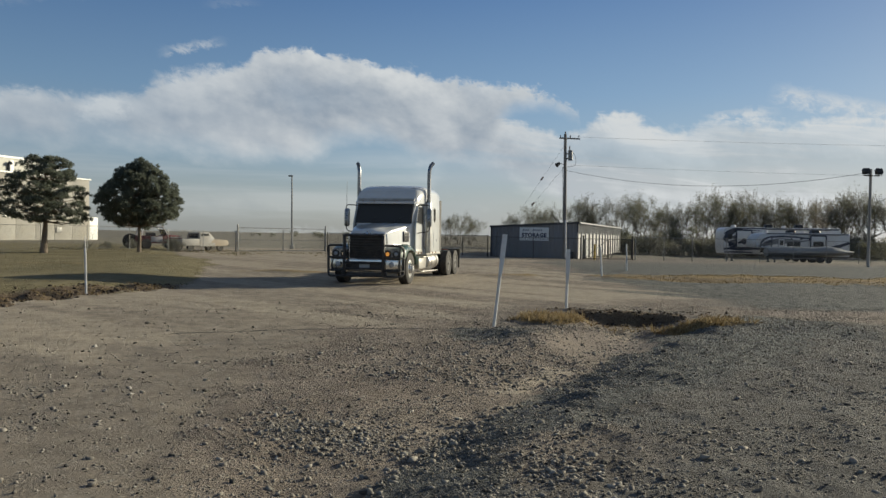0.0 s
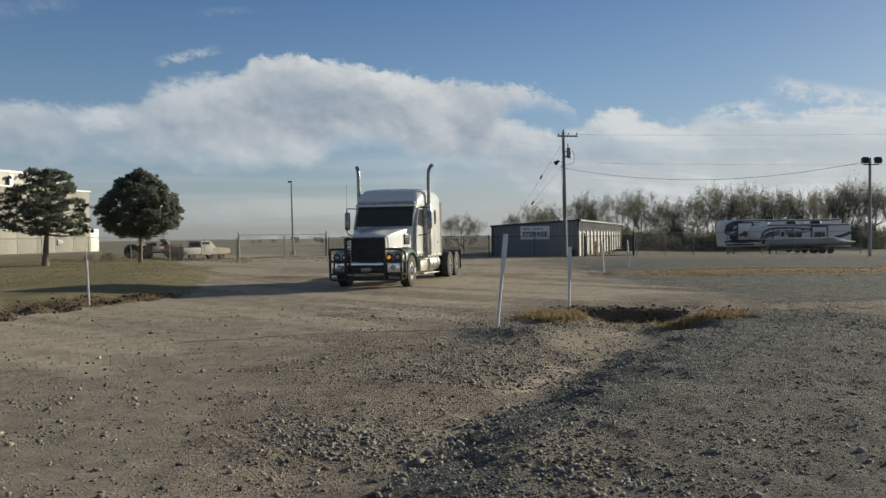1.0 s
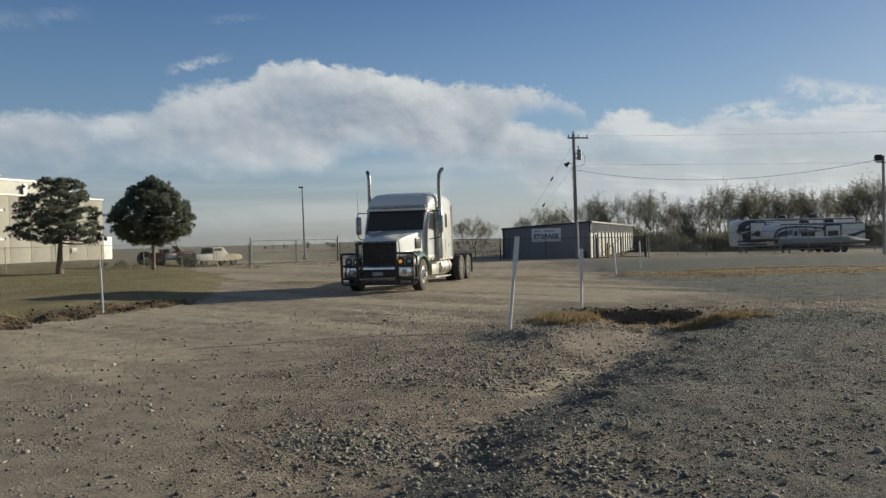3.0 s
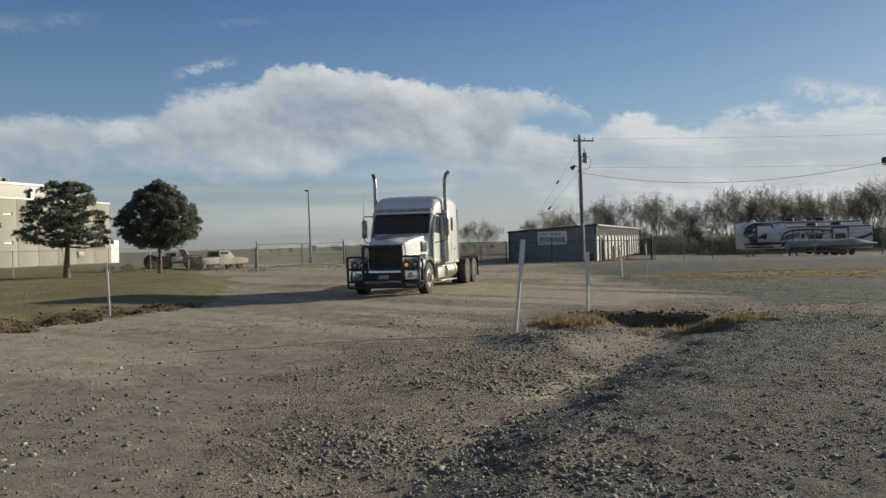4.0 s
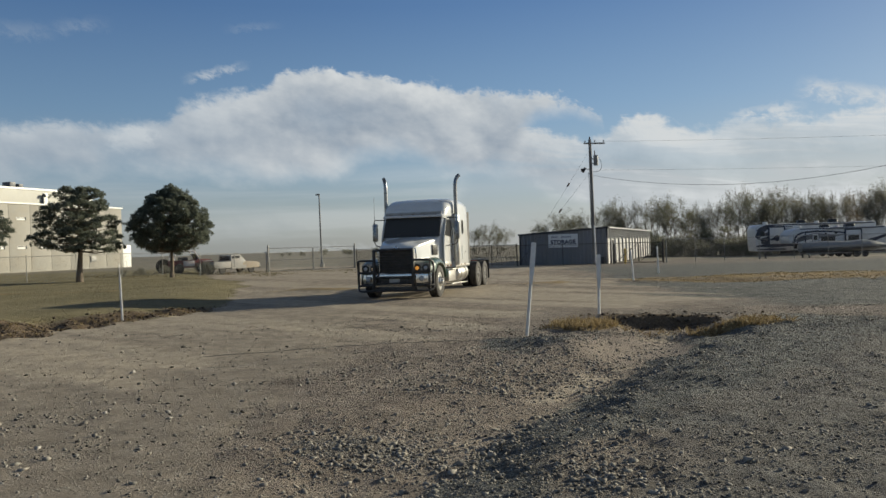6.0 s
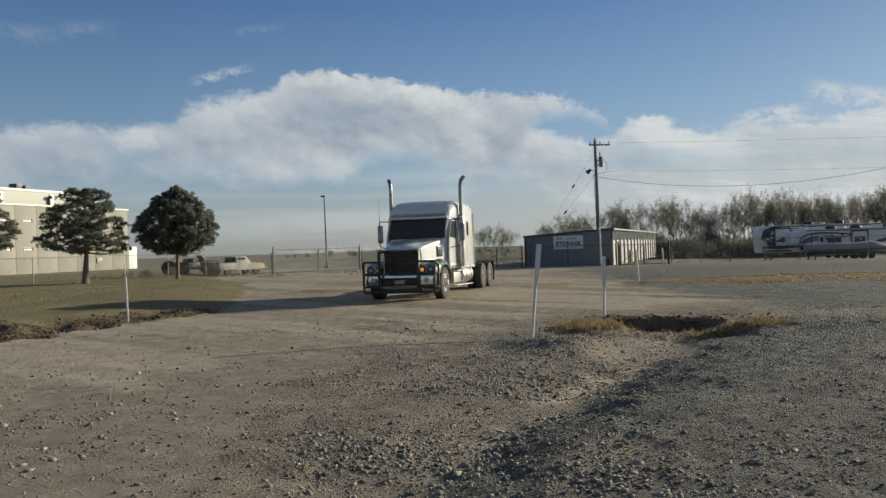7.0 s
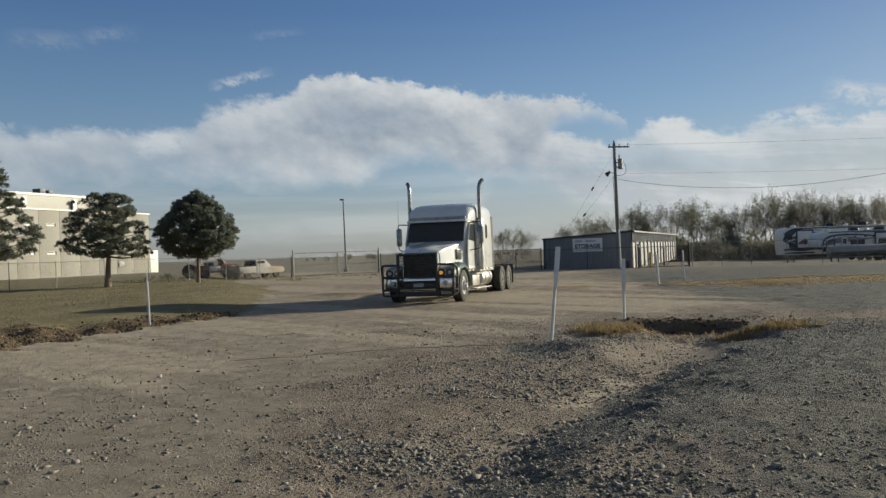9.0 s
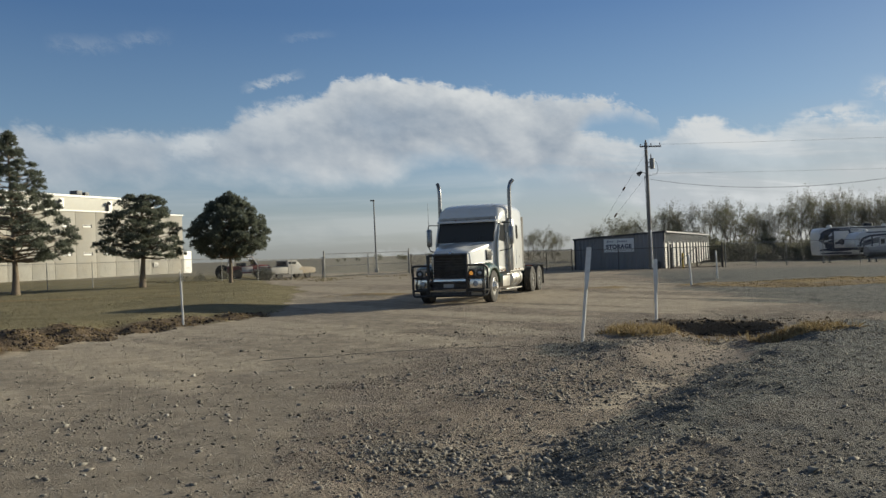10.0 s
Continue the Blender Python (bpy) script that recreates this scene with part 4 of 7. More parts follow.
        box(bm, (s * 0.64, -1.17, 0.96), (0.09, 0.10, 1.26), 0.02)
        part("upright", bm, BLACK, guard)
        bm = bmesh.new()
        tube(bm, bend([(s * 0.64, -1.17, 1.25), (s * 1.16, -1.15, 1.25), (s * 1.25, -0.98, 1.18), (s * 1.25, -0.95, 0.34), (s * 1.14, -1.15, 0.28), (s * 0.64, -1.17, 0.28)], 0.1), 0.036, 8)
        part("side_hoop", bm, BLACK, guard)
        for z in (0.87, 0.46):
            bm = bmesh.new()
            tube(bm, bend([(s * 0.64, -1.17, z), (s * 1.13, -1.16, z), (s * 1.25, -0.97, z)], 0.1), 0.034, 8)
            part("side_bar", bm, BLACK, guard)
        bm = bmesh.new()
        tube(bm, [(s * 1.17, -1.11, 0.3), (s * 1.17, -1.11, 1.22)], 0.024, 8)
        part("outer_bar", bm, BLACK, guard)
    for z, r in ((1.57, 0.036), (0.71, 0.040), (0.52, 0.034), (0.30, 0.045)):
        bm = bmesh.new()
        tube(bm, [(-0.66, -1.17, z), (0.66, -1.17, z)], r, 8)
        part("cross_bar", bm, BLACK, guard)
    for k in range(7):
        bm = bmesh.new()
        box(bm, (0, -1.15, 0.92 + k * 0.09), (1.2, 0.012, 0.016), 0.003)
        part("guard_slat", bm, BLACK, guard)

    # mirrors on dark arms, aerials
    for s in (-1, 1):
        ox = 0.0 if s < 0 else 0.06
        bm = bmesh.new()
        tube(bm, bend([(s * 1.05, 1.22, 2.60), (s * (1.42 + ox), 1.28, 2.62), (s * (1.46 + ox), 1.28, 2.56), (s * (1.46 + ox), 1.28, 1.82), (s * (1.40 + ox), 1.28, 1.72), (s * 1.08, 1.22, 1.66)], 0.07), 0.017, 8)
        arm = P("mirror_arm", bm, BLACK, "thin black mirror arm")
        bm = bmesh.new()
        loft(bm, [[(s * (1.43 + ox) + a, y, 2.18 + b) for a, b in rounded(w, h, 0.06)] for y, w, h in ((1.22, 0.11, 0.54), (1.24, 0.17, 0.62), (1.32, 0.17, 0.62), (1.34, 0.15, 0.60))])
        part("mirror_housing", bm, STACK, arm, "tall darkened chrome mirror housing")
        bm = bmesh.new()
        loft(bm, [[(s * (1.43 + ox) + a, y, 2.18 + b) for a, b in rounded(0.13, 0.56, 0.05)] for y in (1.29, 1.346)])
        part("mirror_glass", bm, MIRROR, arm)
        bm = bmesh.new()
        tube(bm, [(s * 1.44, 1.26, 1.8), (s * 1.445, 1.27, 2.6), (s * 1.45, 1.29, 3.42 if s < 0 else 2.7)], 0.010, 5, 0.005)
        P("aerial", bm, BLACK, "thin whip aerial")
    # exhaust stacks with heat shields
    for s in (-1, 1):
        bm = bmesh.new()
        pts = [(s * 1.275, 2.08, 1.0), (s * 1.275, 2.08, 3.55), (s * 1.28, 2.085, 3.85), (s * 1.315, 2.13, 4.02), (s * 1.385, 2.22, 4.12)]
        tube(bm, bend(pts, 0.18), 0.065, 12)
        stack = P("exhaust_pipe", bm, STACK, "tall chrome exhaust pipe with turned-out tip")
        bm = bmesh.new()
        lathe(bm, [(0.098, 0.0), (0.104, 0.03), (0.104, 1.72), (0.098, 1.75), (0.07, 1.76), (0.07, 0.0)], 18, pose(s * 1.275, 2.08, 0.98))
        part("heat_shield", bm, ALLOY, stack, "plain bright heat shield")
        for z in (1.15, 2.1, 2.75):
            bm = bmesh.new()
            box(bm, (s * 1.20, 2.08, z), (0.12, 0.06, 0.05), 0.01)
            part("stack_clamp", bm, BLACK, stack)
    # tanks, steps, battery box
    for s in (-1, 1):
        bm = bmesh.new()
        lathe(bm, [(0.02, 0.0), (0.26, 0.01), (0.30, 0.04), (0.315, 0.08), (0.315, 1.42), (0.30, 1.46), (0.26, 1.49), (0.02, 1.5)], 28, pose(s * 0.90, 4.05, 0.68, 90))
        tank = P("fuel_tank", bm, ALLOY, "polished cylindrical fuel tank")
        for y in (2.95, 3.65):
            bm = bmesh.new()
            lathe(bm, [(0.318, 0.0), (0.327, 0.0), (0.327, 0.06), (0.318, 0.06)], 28, pose(s * 0.90, y, 0.68, 90))
            part("tank_strap", bm, CHROME, tank)
        bm = bmesh.new()
        rod(bm, (s * 1.12, 3.3, 0.92), (s * 1.16, 3.3, 0.99), 0.05, n=12)
        part("filler_cap", bm, BLACK, tank)
        bm = bmesh.new()
        box(bm, (s * 0.96, 1.75, 0.66), (0.42, 0.95, 0.44), 0.03)
        boxob = P("battery_box", bm, ALLOY, "bright metal battery box")
        for z in (0.36, 0.86):
            bm = bmesh.new()
            box(bm, (s * 1.18, 1.95, z), (0.22, 1.25, 0.035), 0.01)
            part("step", bm, ALLOY, boxob, "chequered alloy step")
        bm = bmesh.new()
        box(bm, (s * 1.14, 3.2, 0.33), (0.2, 1.1, 0.03), 0.008)
        part("tank_step", bm, ALLOY, tank)
    # chassis
    bm = bmesh.new()
    for s in (-1, 1):
        box(bm, (s * 0.43, 3.42, 0.97), (0.09, 8.64, 0.26), 0.01)
    for y in (-0.7, 1.0, 2.6, 4.6, 5.3, 6.5, 7.6):
        box(bm, (0, y, 0.97), (0.8, 0.12, 0.2), 0.01)
    rod(bm, (-0.95, 0, 0.5), (0.95, 0, 0.5), 0.07)
    for y in (5.85, 7.1):
        rod(bm, (-0.9, y, 0.52), (0.9, y, 0.52), 0.11)
        lathe(bm, [(0.1, -0.18), (0.2, -0.1), (0.22, 0.1), (0.1, 0.18)], 14, pose(0, y, 0.52, 90))
    box(bm, (0, 0.1, 1.1), (0.7, 1.4, 0.6), 0.06)
    P("chassis_frame", bm, FRAME, "dusty black ladder frame")
    bm = bmesh.new()
    lathe(bm, [(0.02, 0.0), (0.46, 0.0), (0.48, 0.02), (0.46, 0.05), (0.02, 0.05)], 24, pose(0, 6.5, 1.17))
    box(bm, (0, 6.5, 1.13), (0.9, 0.6, 0.1), 0.02)
    P("fifth_wheel", bm, FRAME, "greasy fifth-wheel plate")
    bm = bmesh.new()
    box(bm, (0, 4.9, 1.14), (0.86, 0.9, 0.02), 0.004)
    P("deck_plate", bm, ALLOY)
    # wheels
    for s in (-1, 1):
        wheel(truck, s * 1.06, 0.0, 0.52, 0.30, s, "front_wheel", rim_mat=BRIGHT_RIM)
        for y in (5.85, 7.1):
            wheel(truck, s * 1.07, y, 0.51, 0.27, s, "rear_wheel", deep=True, rim_mat=STACK)
            wheel(truck, s * 0.74, y, 0.51, 0.27, s, "inner_wheel", deep=True)
        bm = bmesh.new()
        box(bm, (s * 0.93, 7.78, 0.66), (0.60, 0.018, 0.76), 0.004)
        P("mud_flap", bm, RUBBER, "black rubber mud flap")
        bm = bmesh.new()
        box(bm, (s * 0.6, 7.75, 1.0), (0.26, 0.05, 0.12), 0.02)
        P("tail_lamp", bm, RED_LENS, "red tail lamp")
        bm = bmesh.new()
        tube(bm, bend([(s * 0.45, 7.73, 1.05), (s * 1.2, 7.76, 1.05)], 0.05), 0.022, 6)
        P("flap_hanger", bm, CHROME)


build_truck()

# ---- buildings ----
NAVY_SHEET = material("blue_grey_sheet_metal", (0.20, 0.208, 0.226), 0.5, 0.1, 0.08, 1.2, dirt=(0.2, 0.17, 0.13), dirt_amount=0.25, stretch=(1, 1, 0.3))
PALE_SHEET = material("pale_grey_sheet_metal", (0.19, 0.198, 0.20), 0.5, 0.1, 0.08, 1.2, dirt=(0.25, 0.21, 0.16), dirt_amount=0.3)
TRIM_DARK = material("dark_trim", (0.05, 0.055, 0.065), 0.5, 0.1, 0.15, 3)
DOOR_WHITE = material("white_roller_door", (0.47, 0.465, 0.44), 0.45, 0.0, 0.06, 2, dirt=(0.3, 0.25, 0.18), dirt_amount=0.3, each=0.1)
SIGN_WHITE = material("white_sign_board", (0.78, 0.78, 0.76), 0.5, 0.0, 0.03, 2)
SIGN_NAVY = material("navy_lettering", (0.02, 0.026, 0.07), 0.5, 0.0, 0.05, 4)
SIGN_GREY = material("faded_lettering", (0.30, 0.30, 0.36), 0.5, 0.0, 0.05, 4)
CONCRETE = material("cream_concrete", (0.37, 0.355, 0.315), 0.85, 0.0, 0.06, 0.6, bump=0.15, bump_scale=14, dirt=(0.36, 0.31, 0.23), dirt_amount=0.3, each=0.035)
CREAM = material("cream_wall_coating", (0.52, 0.51, 0.46), 0.75, 0.0, 0.05, 0.5, dirt=(0.45, 0.4, 0.3), dirt_amount=0.2)
COPING = material("white_coping", (0.82, 0.81, 0.77), 0.5, 0.0, 0.04, 1)
GALV = material("galvanised_steel", (0.29, 0.29, 0.28), 0.6, 0.5, 0.15, 8, dirt=(0.2, 0.17, 0.13), dirt_amount=0.3)
DARK_STEEL = material("weathered_dark_steel", (0.075, 0.072, 0.068), 0.7, 0.3, 0.2, 8, dirt=(0.2, 0.14, 0.09), dirt_amount=0.3)
YELLOW = material("yellow_post_paint", (0.62, 0.40, 0.05), 0.55, 0.0, 0.1, 5, dirt=(0.2, 0.16, 0.1), dirt_amount=0.3)
POLE_WOOD = material("weathered_pole_wood", (0.25, 0.235, 0.215), 0.9, 0.0, 0.2, 5, bump=0.6, bump_scale=30, stretch=(4, 4, 0.3))
WIRE = material("dull_black_cable", (0.035, 0.035, 0.037), 0.6, 0.0, 0.1, 5)
CERAMIC = material("brown_ceramic", (0.11, 0.07, 0.05), 0.25, 0.0, 0.1, 10)
STAKE = material("white_marker_plastic", (0.74, 0.74, 0.72), 0.5, 0.0, 0.05, 6, dirt=(0.33, 0.28, 0.21), dirt_amount=0.35)
REFLECT = material("pale_reflective_sheet", (0.74, 0.75, 0.74), 0.4, 0.0, 0.06, 8, dirt=(0.35, 0.3, 0.24), dirt_amount=0.3)


def ribbed(bm, length, z0, z1, pitch=0.30, depth=0.03, thick=0.10):
    """A ribbed sheet wall along x from the origin, its face looking to -y, its upper edge from z1[0] to z1[1]."""
    n = int(round(length / pitch))
    p = length / n
    outer = []
    for k in range(n):
        outer += [(k * p, 0.0), (k * p + p * 0.62, 0.0), (k * p + p * 0.70, -depth), (k * p + p * 0.92, -depth)]
    outer.append((length, 0.0))
    ztop = lambda x: z1[0] + (z1[1] - z1[0]) * x / length
    a = [bm.verts.new((x, y, z0)) for x, y in outer]
    b = [bm.verts.new((x, y, ztop(x))) for x, y in outer]
    c = [bm.verts.new((x, thick, ztop(x))) for x, _ in outer]
    d = [bm.verts.new((x, thick, z0)) for x, _ in outer]
    for k in range(len(outer) - 1):
        for u, v in ((a, b), (b, c), (c, d), (d, a)):
            bm.faces.new((u[k], u[k + 1], v[k + 1], v[k]))
    for k in (0, -1):
        bm.faces.new((a[k], b[k], c[k], d[k]))


def lettering(name, text, size, mat, parent, x, y, z, depth=0.01, spread=1.0):
    cu = bpy.data.curves.new(name, "FONT")
    cu.body, cu.size, cu.extrude, cu.align_x, cu.align_y = text, size, depth, "CENTER", "CENTER"
    cu.offset = 0.018
    cu.space_character = spread
    tmp = bpy.data.objects.new(name, cu)
    scene.collection.objects.link(tmp)
    bpy.context.view_layer.update()
    me = bpy.data.meshes.new_from_object(tmp.evaluated_get(bpy.context.evaluated_depsgraph_get()))
    bpy.data.objects.remove(tmp)
    bpy.data.curves.remove(cu)
    me.materials.clear()
    me.materials.append(mat)
    ob = new(name, me)
    ob.matrix_basis = pose(x, y, z, 90)
    ob.parent = parent
    return ob


def build_storage():
    """Long shed: x along the gable front, y along the row of doors."""
    W, L, HL, HR = 6.85, 33.5, 2.45, 2.82
    turn = 19.1
    c = Vector((11.95, 62.6))
    ux = Vector((math.cos(radians(turn)), -math.sin(radians(turn))))
    o = c - ux * W
    shed = empty("storage_shed", pose(o.x, o.y, -0.12, 0, 0, -turn), "long blue-grey metal self-storage shed with white roller doors", "building")
    bm = bmesh.new()
    ribbed(bm, W, 0, (HL, HR))
    part("front_wall", bm, NAVY_SHEET, shed, "ribbed blue-grey end wall", smooth=False)
    bm = bmesh.new()
    ribbed(bm, L - 0.2, 0, (HL, HL))
    w = part("side_wall", bm, NAVY_SHEET, shed, smooth=False)
    w.matrix_basis = pose(0, L - 0.1, 0, 0, 0, -90)
    bm = bmesh.new()
    ribbed(bm, W, 0, (HR, HL))
    w = part("back_wall", bm, NAVY_SHEET, shed, smooth=False)
    w.matrix_basis = pose(W, L, 0, 0, 0, 180)
    # door side: header and posts with the roller doors set back between them
    n, y0 = 14, 0.12
    pitch = (L - 0.24) / n
    bm = bmesh.new()
    ribbed(bm, L - 0.2, 2.0, (HR, HR), thick=0.12)
    w = part("door_header", bm, PALE_SHEET, shed, "grey ribbed header band", smooth=False)
    w.matrix_basis = pose(W, 0.1, 0, 0, 0, 90)
    for k in range(n + 1):
        bm = bmesh.new()
        box(bm, (W - 0.05, y0 + k * pitch, 1.04), (0.14, 0.55, 2.06), 0.008)
        part("door_post", bm, NAVY_SHEET, shed)
    for k in range(n):
        bm = bmesh.new()
        y = y0 + (k + 0.5) * pitch
        # one curtain of interlocked slats, bowed outwards
        face = [(W - 0.085 - (0.022 if j % 4 == 0 else 0.0), j * 0.04) for j in range(53)]
        outline = face + [(W - 0.14, 2.08), (W - 0.14, 0.0)]
        loft(bm, [[(px, yy, pz) for px, pz in outline] for yy in (y - (pitch - 0.55) / 2, y + (pitch - 0.55) / 2)])
        d = part("roller_door", bm, DOOR_WHITE, shed, "white ribbed roller door")
        bm = bmesh.new()
        box(bm, (W - 0.075, y + 0.5, 0.85), (0.03, 0.12, 0.06), 0.008)
        part("door_latch", bm, GALV, d)
    # roof, trims, gutter
    bm = bmesh.new()
    loft(bm, [[(-0.12, y, HL + 0.01), (W + 0.14, y, HR + 0.01), (W + 0.14, y, HR + 0.07), (-0.12, y, HL + 0.07)] for y in (-0.12, L + 0.12)])
    part("roof", bm, PALE_SHEET, shed, "low sloping sheet-metal roof", smooth=False)
    bm = bmesh.new()
    loft(bm, [[(-0.13, -0.14, HL - 0.06), (-0.13, -0.12, HL - 0.06), (-0.13, -0.12, HL + 0.085), (-0.13, -0.14, HL + 0.085)], [(W + 0.15, -0.14, HR - 0.06), (W + 0.15, -0.12, HR - 0.06), (W + 0.15, -0.12, HR + 0.085), (W + 0.15, -0.14, HR + 0.085)]])
    part("gable_trim", bm, TRIM_DARK, shed, "dark roof-edge trim")
    for x in (0.0, W):
        bm = bmesh.new()
        box(bm, (x, -0.02, (HL if x == 0 else HR) / 2), (0.12, 0.10, (HL if x == 0 else HR) - 0.02), 0.01)
        part("corner_trim", bm, TRIM_DARK, shed)
    bm = bmesh.new()
    box(bm, (W + 0.18, L / 2, HR - 0.02), (0.08, L, 0.09), 0.015)
    part("gutter", bm, NAVY_SHEET, shed)
    bm = bmesh.new()
    box(bm, (0.35, -0.10, 1.05), (0.10, 0.10, 2.1), 0.01, Matrix.Rotation(radians(0), 4, "Y"))
    part("downpipe", bm, NAVY_SHEET, shed)
    bm = bmesh.new()
    box(bm, (W - 0.45, -0.22, 0.3), (0.4, 0.3, 0.6), 0.03)
    part("utility_box", bm, TRIM_DARK, shed, "dark utility box")
    # sign
    sx, sz = 3.45, 1.98
    bm = bmesh.new()
    box(bm, (0, 0, 0), (2.32, 0.03, 0.90), 0.005)
    sign = tagged(single("wall_sign", bm, SIGN_WHITE, "white wall sign with bold navy lettering", "sign"))
    base = shed.matrix_basis @ pose(sx, -0.055, sz)
    sign.matrix_basis = base
    lettering("sign_lettering", "STORAGE", 0.42, SIGN_NAVY, sign, 0, -0.018, -0.17, spread=1.08)
    for i, (bx, bw) in enumerate(((-0.62, 0.62), (0.30, 0.86))):
        bm = bmesh.new()
        for k in range(int(bw / 0.13)):
            box(bm, (bx - bw / 2 + 0.065 + k * 0.13, -0.02, 0.235), (0.085, 0.01, 0.13 if k else 0.2), 0.01, Matrix.Rotation(radians(18), 4, "Y"))
        tagged(part("script_bar", bm, SIGN_GREY, sign, "faded script bars"), kind="stuff")
    bm = bmesh.new()
    box(bm, (0, -0.004, -0.53), (2.32, 0.03, 0.10), 0.005)
    part("lower_strip", bm, SIGN_WHITE, sign)


build_storage()


def build_warehouse():
    """Precast hall: its long wall runs away from the yard. Local x along the wall, y into the hall."""
    ax, ay, bx, by = -61.2, 60.5, -44.6, 110.3
    L = math.hypot(bx - ax, by - ay)
    rz = math.degrees(math.atan2(by - ay, bx - ax))
    hall = empty("warehouse", pose(ax, ay, 0.15, 0, 0, rz), "large cream precast-concrete hall with slit windows", "building")
    n, H = 17, 8.0
    p = L / n
    for k in range(n):
        bm = bmesh.new()
        box(bm, ((k + 0.5) * p, 0.12, H / 2), (p - 0.03, 0.24, H), 0.02)
        part("wall_panel", bm, CONCRETE, hall)
        if k < n - 3:
            for z in (2.95, 6.3):
                bm = bmesh.new()
                box(bm, ((k + 0.55) * p, -0.01, z), (1.25, 0.05, 0.34), 0.01)
                fr = part("window", bm, COPING, hall, "narrow slit window")
                bm = bmesh.new()
                box(bm, ((k + 0.55) * p, -0.03, z + 0.09), (1.12, 0.03, 0.09), 0.004)
                part("pane", bm, DARK_GLASS, fr)
                bm = bmesh.new()
                box(bm, ((k + 0.55) * p + 0.65, -0.05, z), (0.06, 0.12, 0.36), 0.008)
                part("window_fin", bm, TRIM_DARK, fr)
    bm = bmesh.new()
    box(bm, (L / 2, 20.1, H / 2 - 0.05), (L, 39.4, H - 0.1))
    part("hall_core", bm, CONCRETE, hall)
    bm = bmesh.new()
    box(bm, (L / 2, 0.12, H + 0.09), (L + 0.3, 0.5, 0.18), 0.03)
    box(bm, (L, 20, H + 0.09), (0.5, 39.4, 0.18), 0.03)
    part("coping", bm, COPING, hall, "white metal coping")
    bm = bmesh.new()
    box(bm, (L / 2 - 3.2, 20.6, H + 0.95), (L - 6.4, 38, 1.9), 0.04)
    part("upper_storey", bm, CREAM, hall, "paler set-back upper wall")
    bm = bmesh.new()
    box(bm, (L / 2 - 3.2, 20.6, H + 2.0), (L - 6.2, 38.2, 0.28), 0.04)
    part("upper_coping", bm, COPING, hall)
    for k in range(5):
        bm = bmesh.new()
        x = 18 + k * 7.5
        tube(bm, bend([(x, 1.45, H + 0.1), (x, 1.45, H + 1.35), (x, 1.1, H + 1.35), (x, 1.1, H + 1.1)], 0.15), 0.14, 8)
        part("roof_pipe", bm, TRIM_DARK, hall, "dark gooseneck pipe")
        bm = bmesh.new()
        box(bm, (x + 0.5, 1.55, H + 0.9), (0.6, 0.12, 1.5), 0.02)
        part("pipe_backing", bm, COPING, hall)
    for x, s in ((L - 15.5, 0.7), (L - 14.3, 0.55), (L - 3.5, 0.6)):
        bm = bmesh.new()
        zb = H + 2.1 if x < L - 9 else H + 0.1
        box(bm, (x, 3.0, zb + 0.5 * s), (1.2 * s, 1.2, s), 0.04)
        part("roof_unit", bm, TRIM_DARK if s < 1 else GALV, hall, "roof-top fan unit")
    bm = bmesh.new()
    box(bm, (L - 5.5, -0.06, 1.35), (0.9, 0.14, 0.65), 0.02)
    part("wall_vent", bm, GALV, hall)
    bm = bmesh.new()
    box(bm, (L + 1.0, 1.2, 1.55), (1.6, 2.2, 3.1), 0.04)
    part("entry_lobby", bm, COPING, hall, "small white entry lobby")


build_warehouse()


# ---- fences ----
def line_points(pts, step):
    """Points every step metres or so along a line of corners."""
    out = []
    for (ax, ay), (bx, by) in zip(pts, pts[1:]):
        n = max(1, round(math.hypot(bx - ax, by - ay) / step))
        out += [(ax + (bx - ax) * k / n, ay + (by - ay) * k / n) for k in range(n)]
    return out + [pts[-1]]


def chain_link(pts, h, pitch=0.10, wire=0.0022):
    """Diagonal wires woven along a line of posts: thin three-sided bars."""
    verts, faces = [], []
    def bar(a, b):
        a, b = Vector(a), Vector(b)
        d = (b - a).normalized()
        s = d.cross(Vector((0, 0, 1))).normalized() * wire
        u = d.cross(s).normalized() * wire
        i = len(verts)
        for p in (a, b):
            verts.extend([p + s, p - s * 0.5 + u * 0.87, p - s * 0.5 - u * 0.87])
        for k in range(3):
            faces.append((i + k, i + (k + 1) % 3, i + 3 + (k + 1) % 3, i + 3 + k))
    for (ax, ay), (bx, by) in zip(pts, pts[1:]):
        za, zb = zat(ax, ay) + 0.04, zat(bx, by) + 0.04
        L = math.hypot(bx - ax, by - ay)
        at = lambda s, z: (ax + (bx - ax) * s / L, ay + (by - ay) * s / L, za + (zb - za) * s / L + z)
        n = int((L + h) / pitch)
        for k in range(n):
            s0 = k * pitch - h
            lo, hi = max(0.0, s0), min(L, s0 + h)
            if hi > lo:
                bar(at(lo, lo - s0), at(hi, hi - s0))
                bar(at(lo, h - (lo - s0)), at(hi, h - (hi - s0)))
    return verts, faces


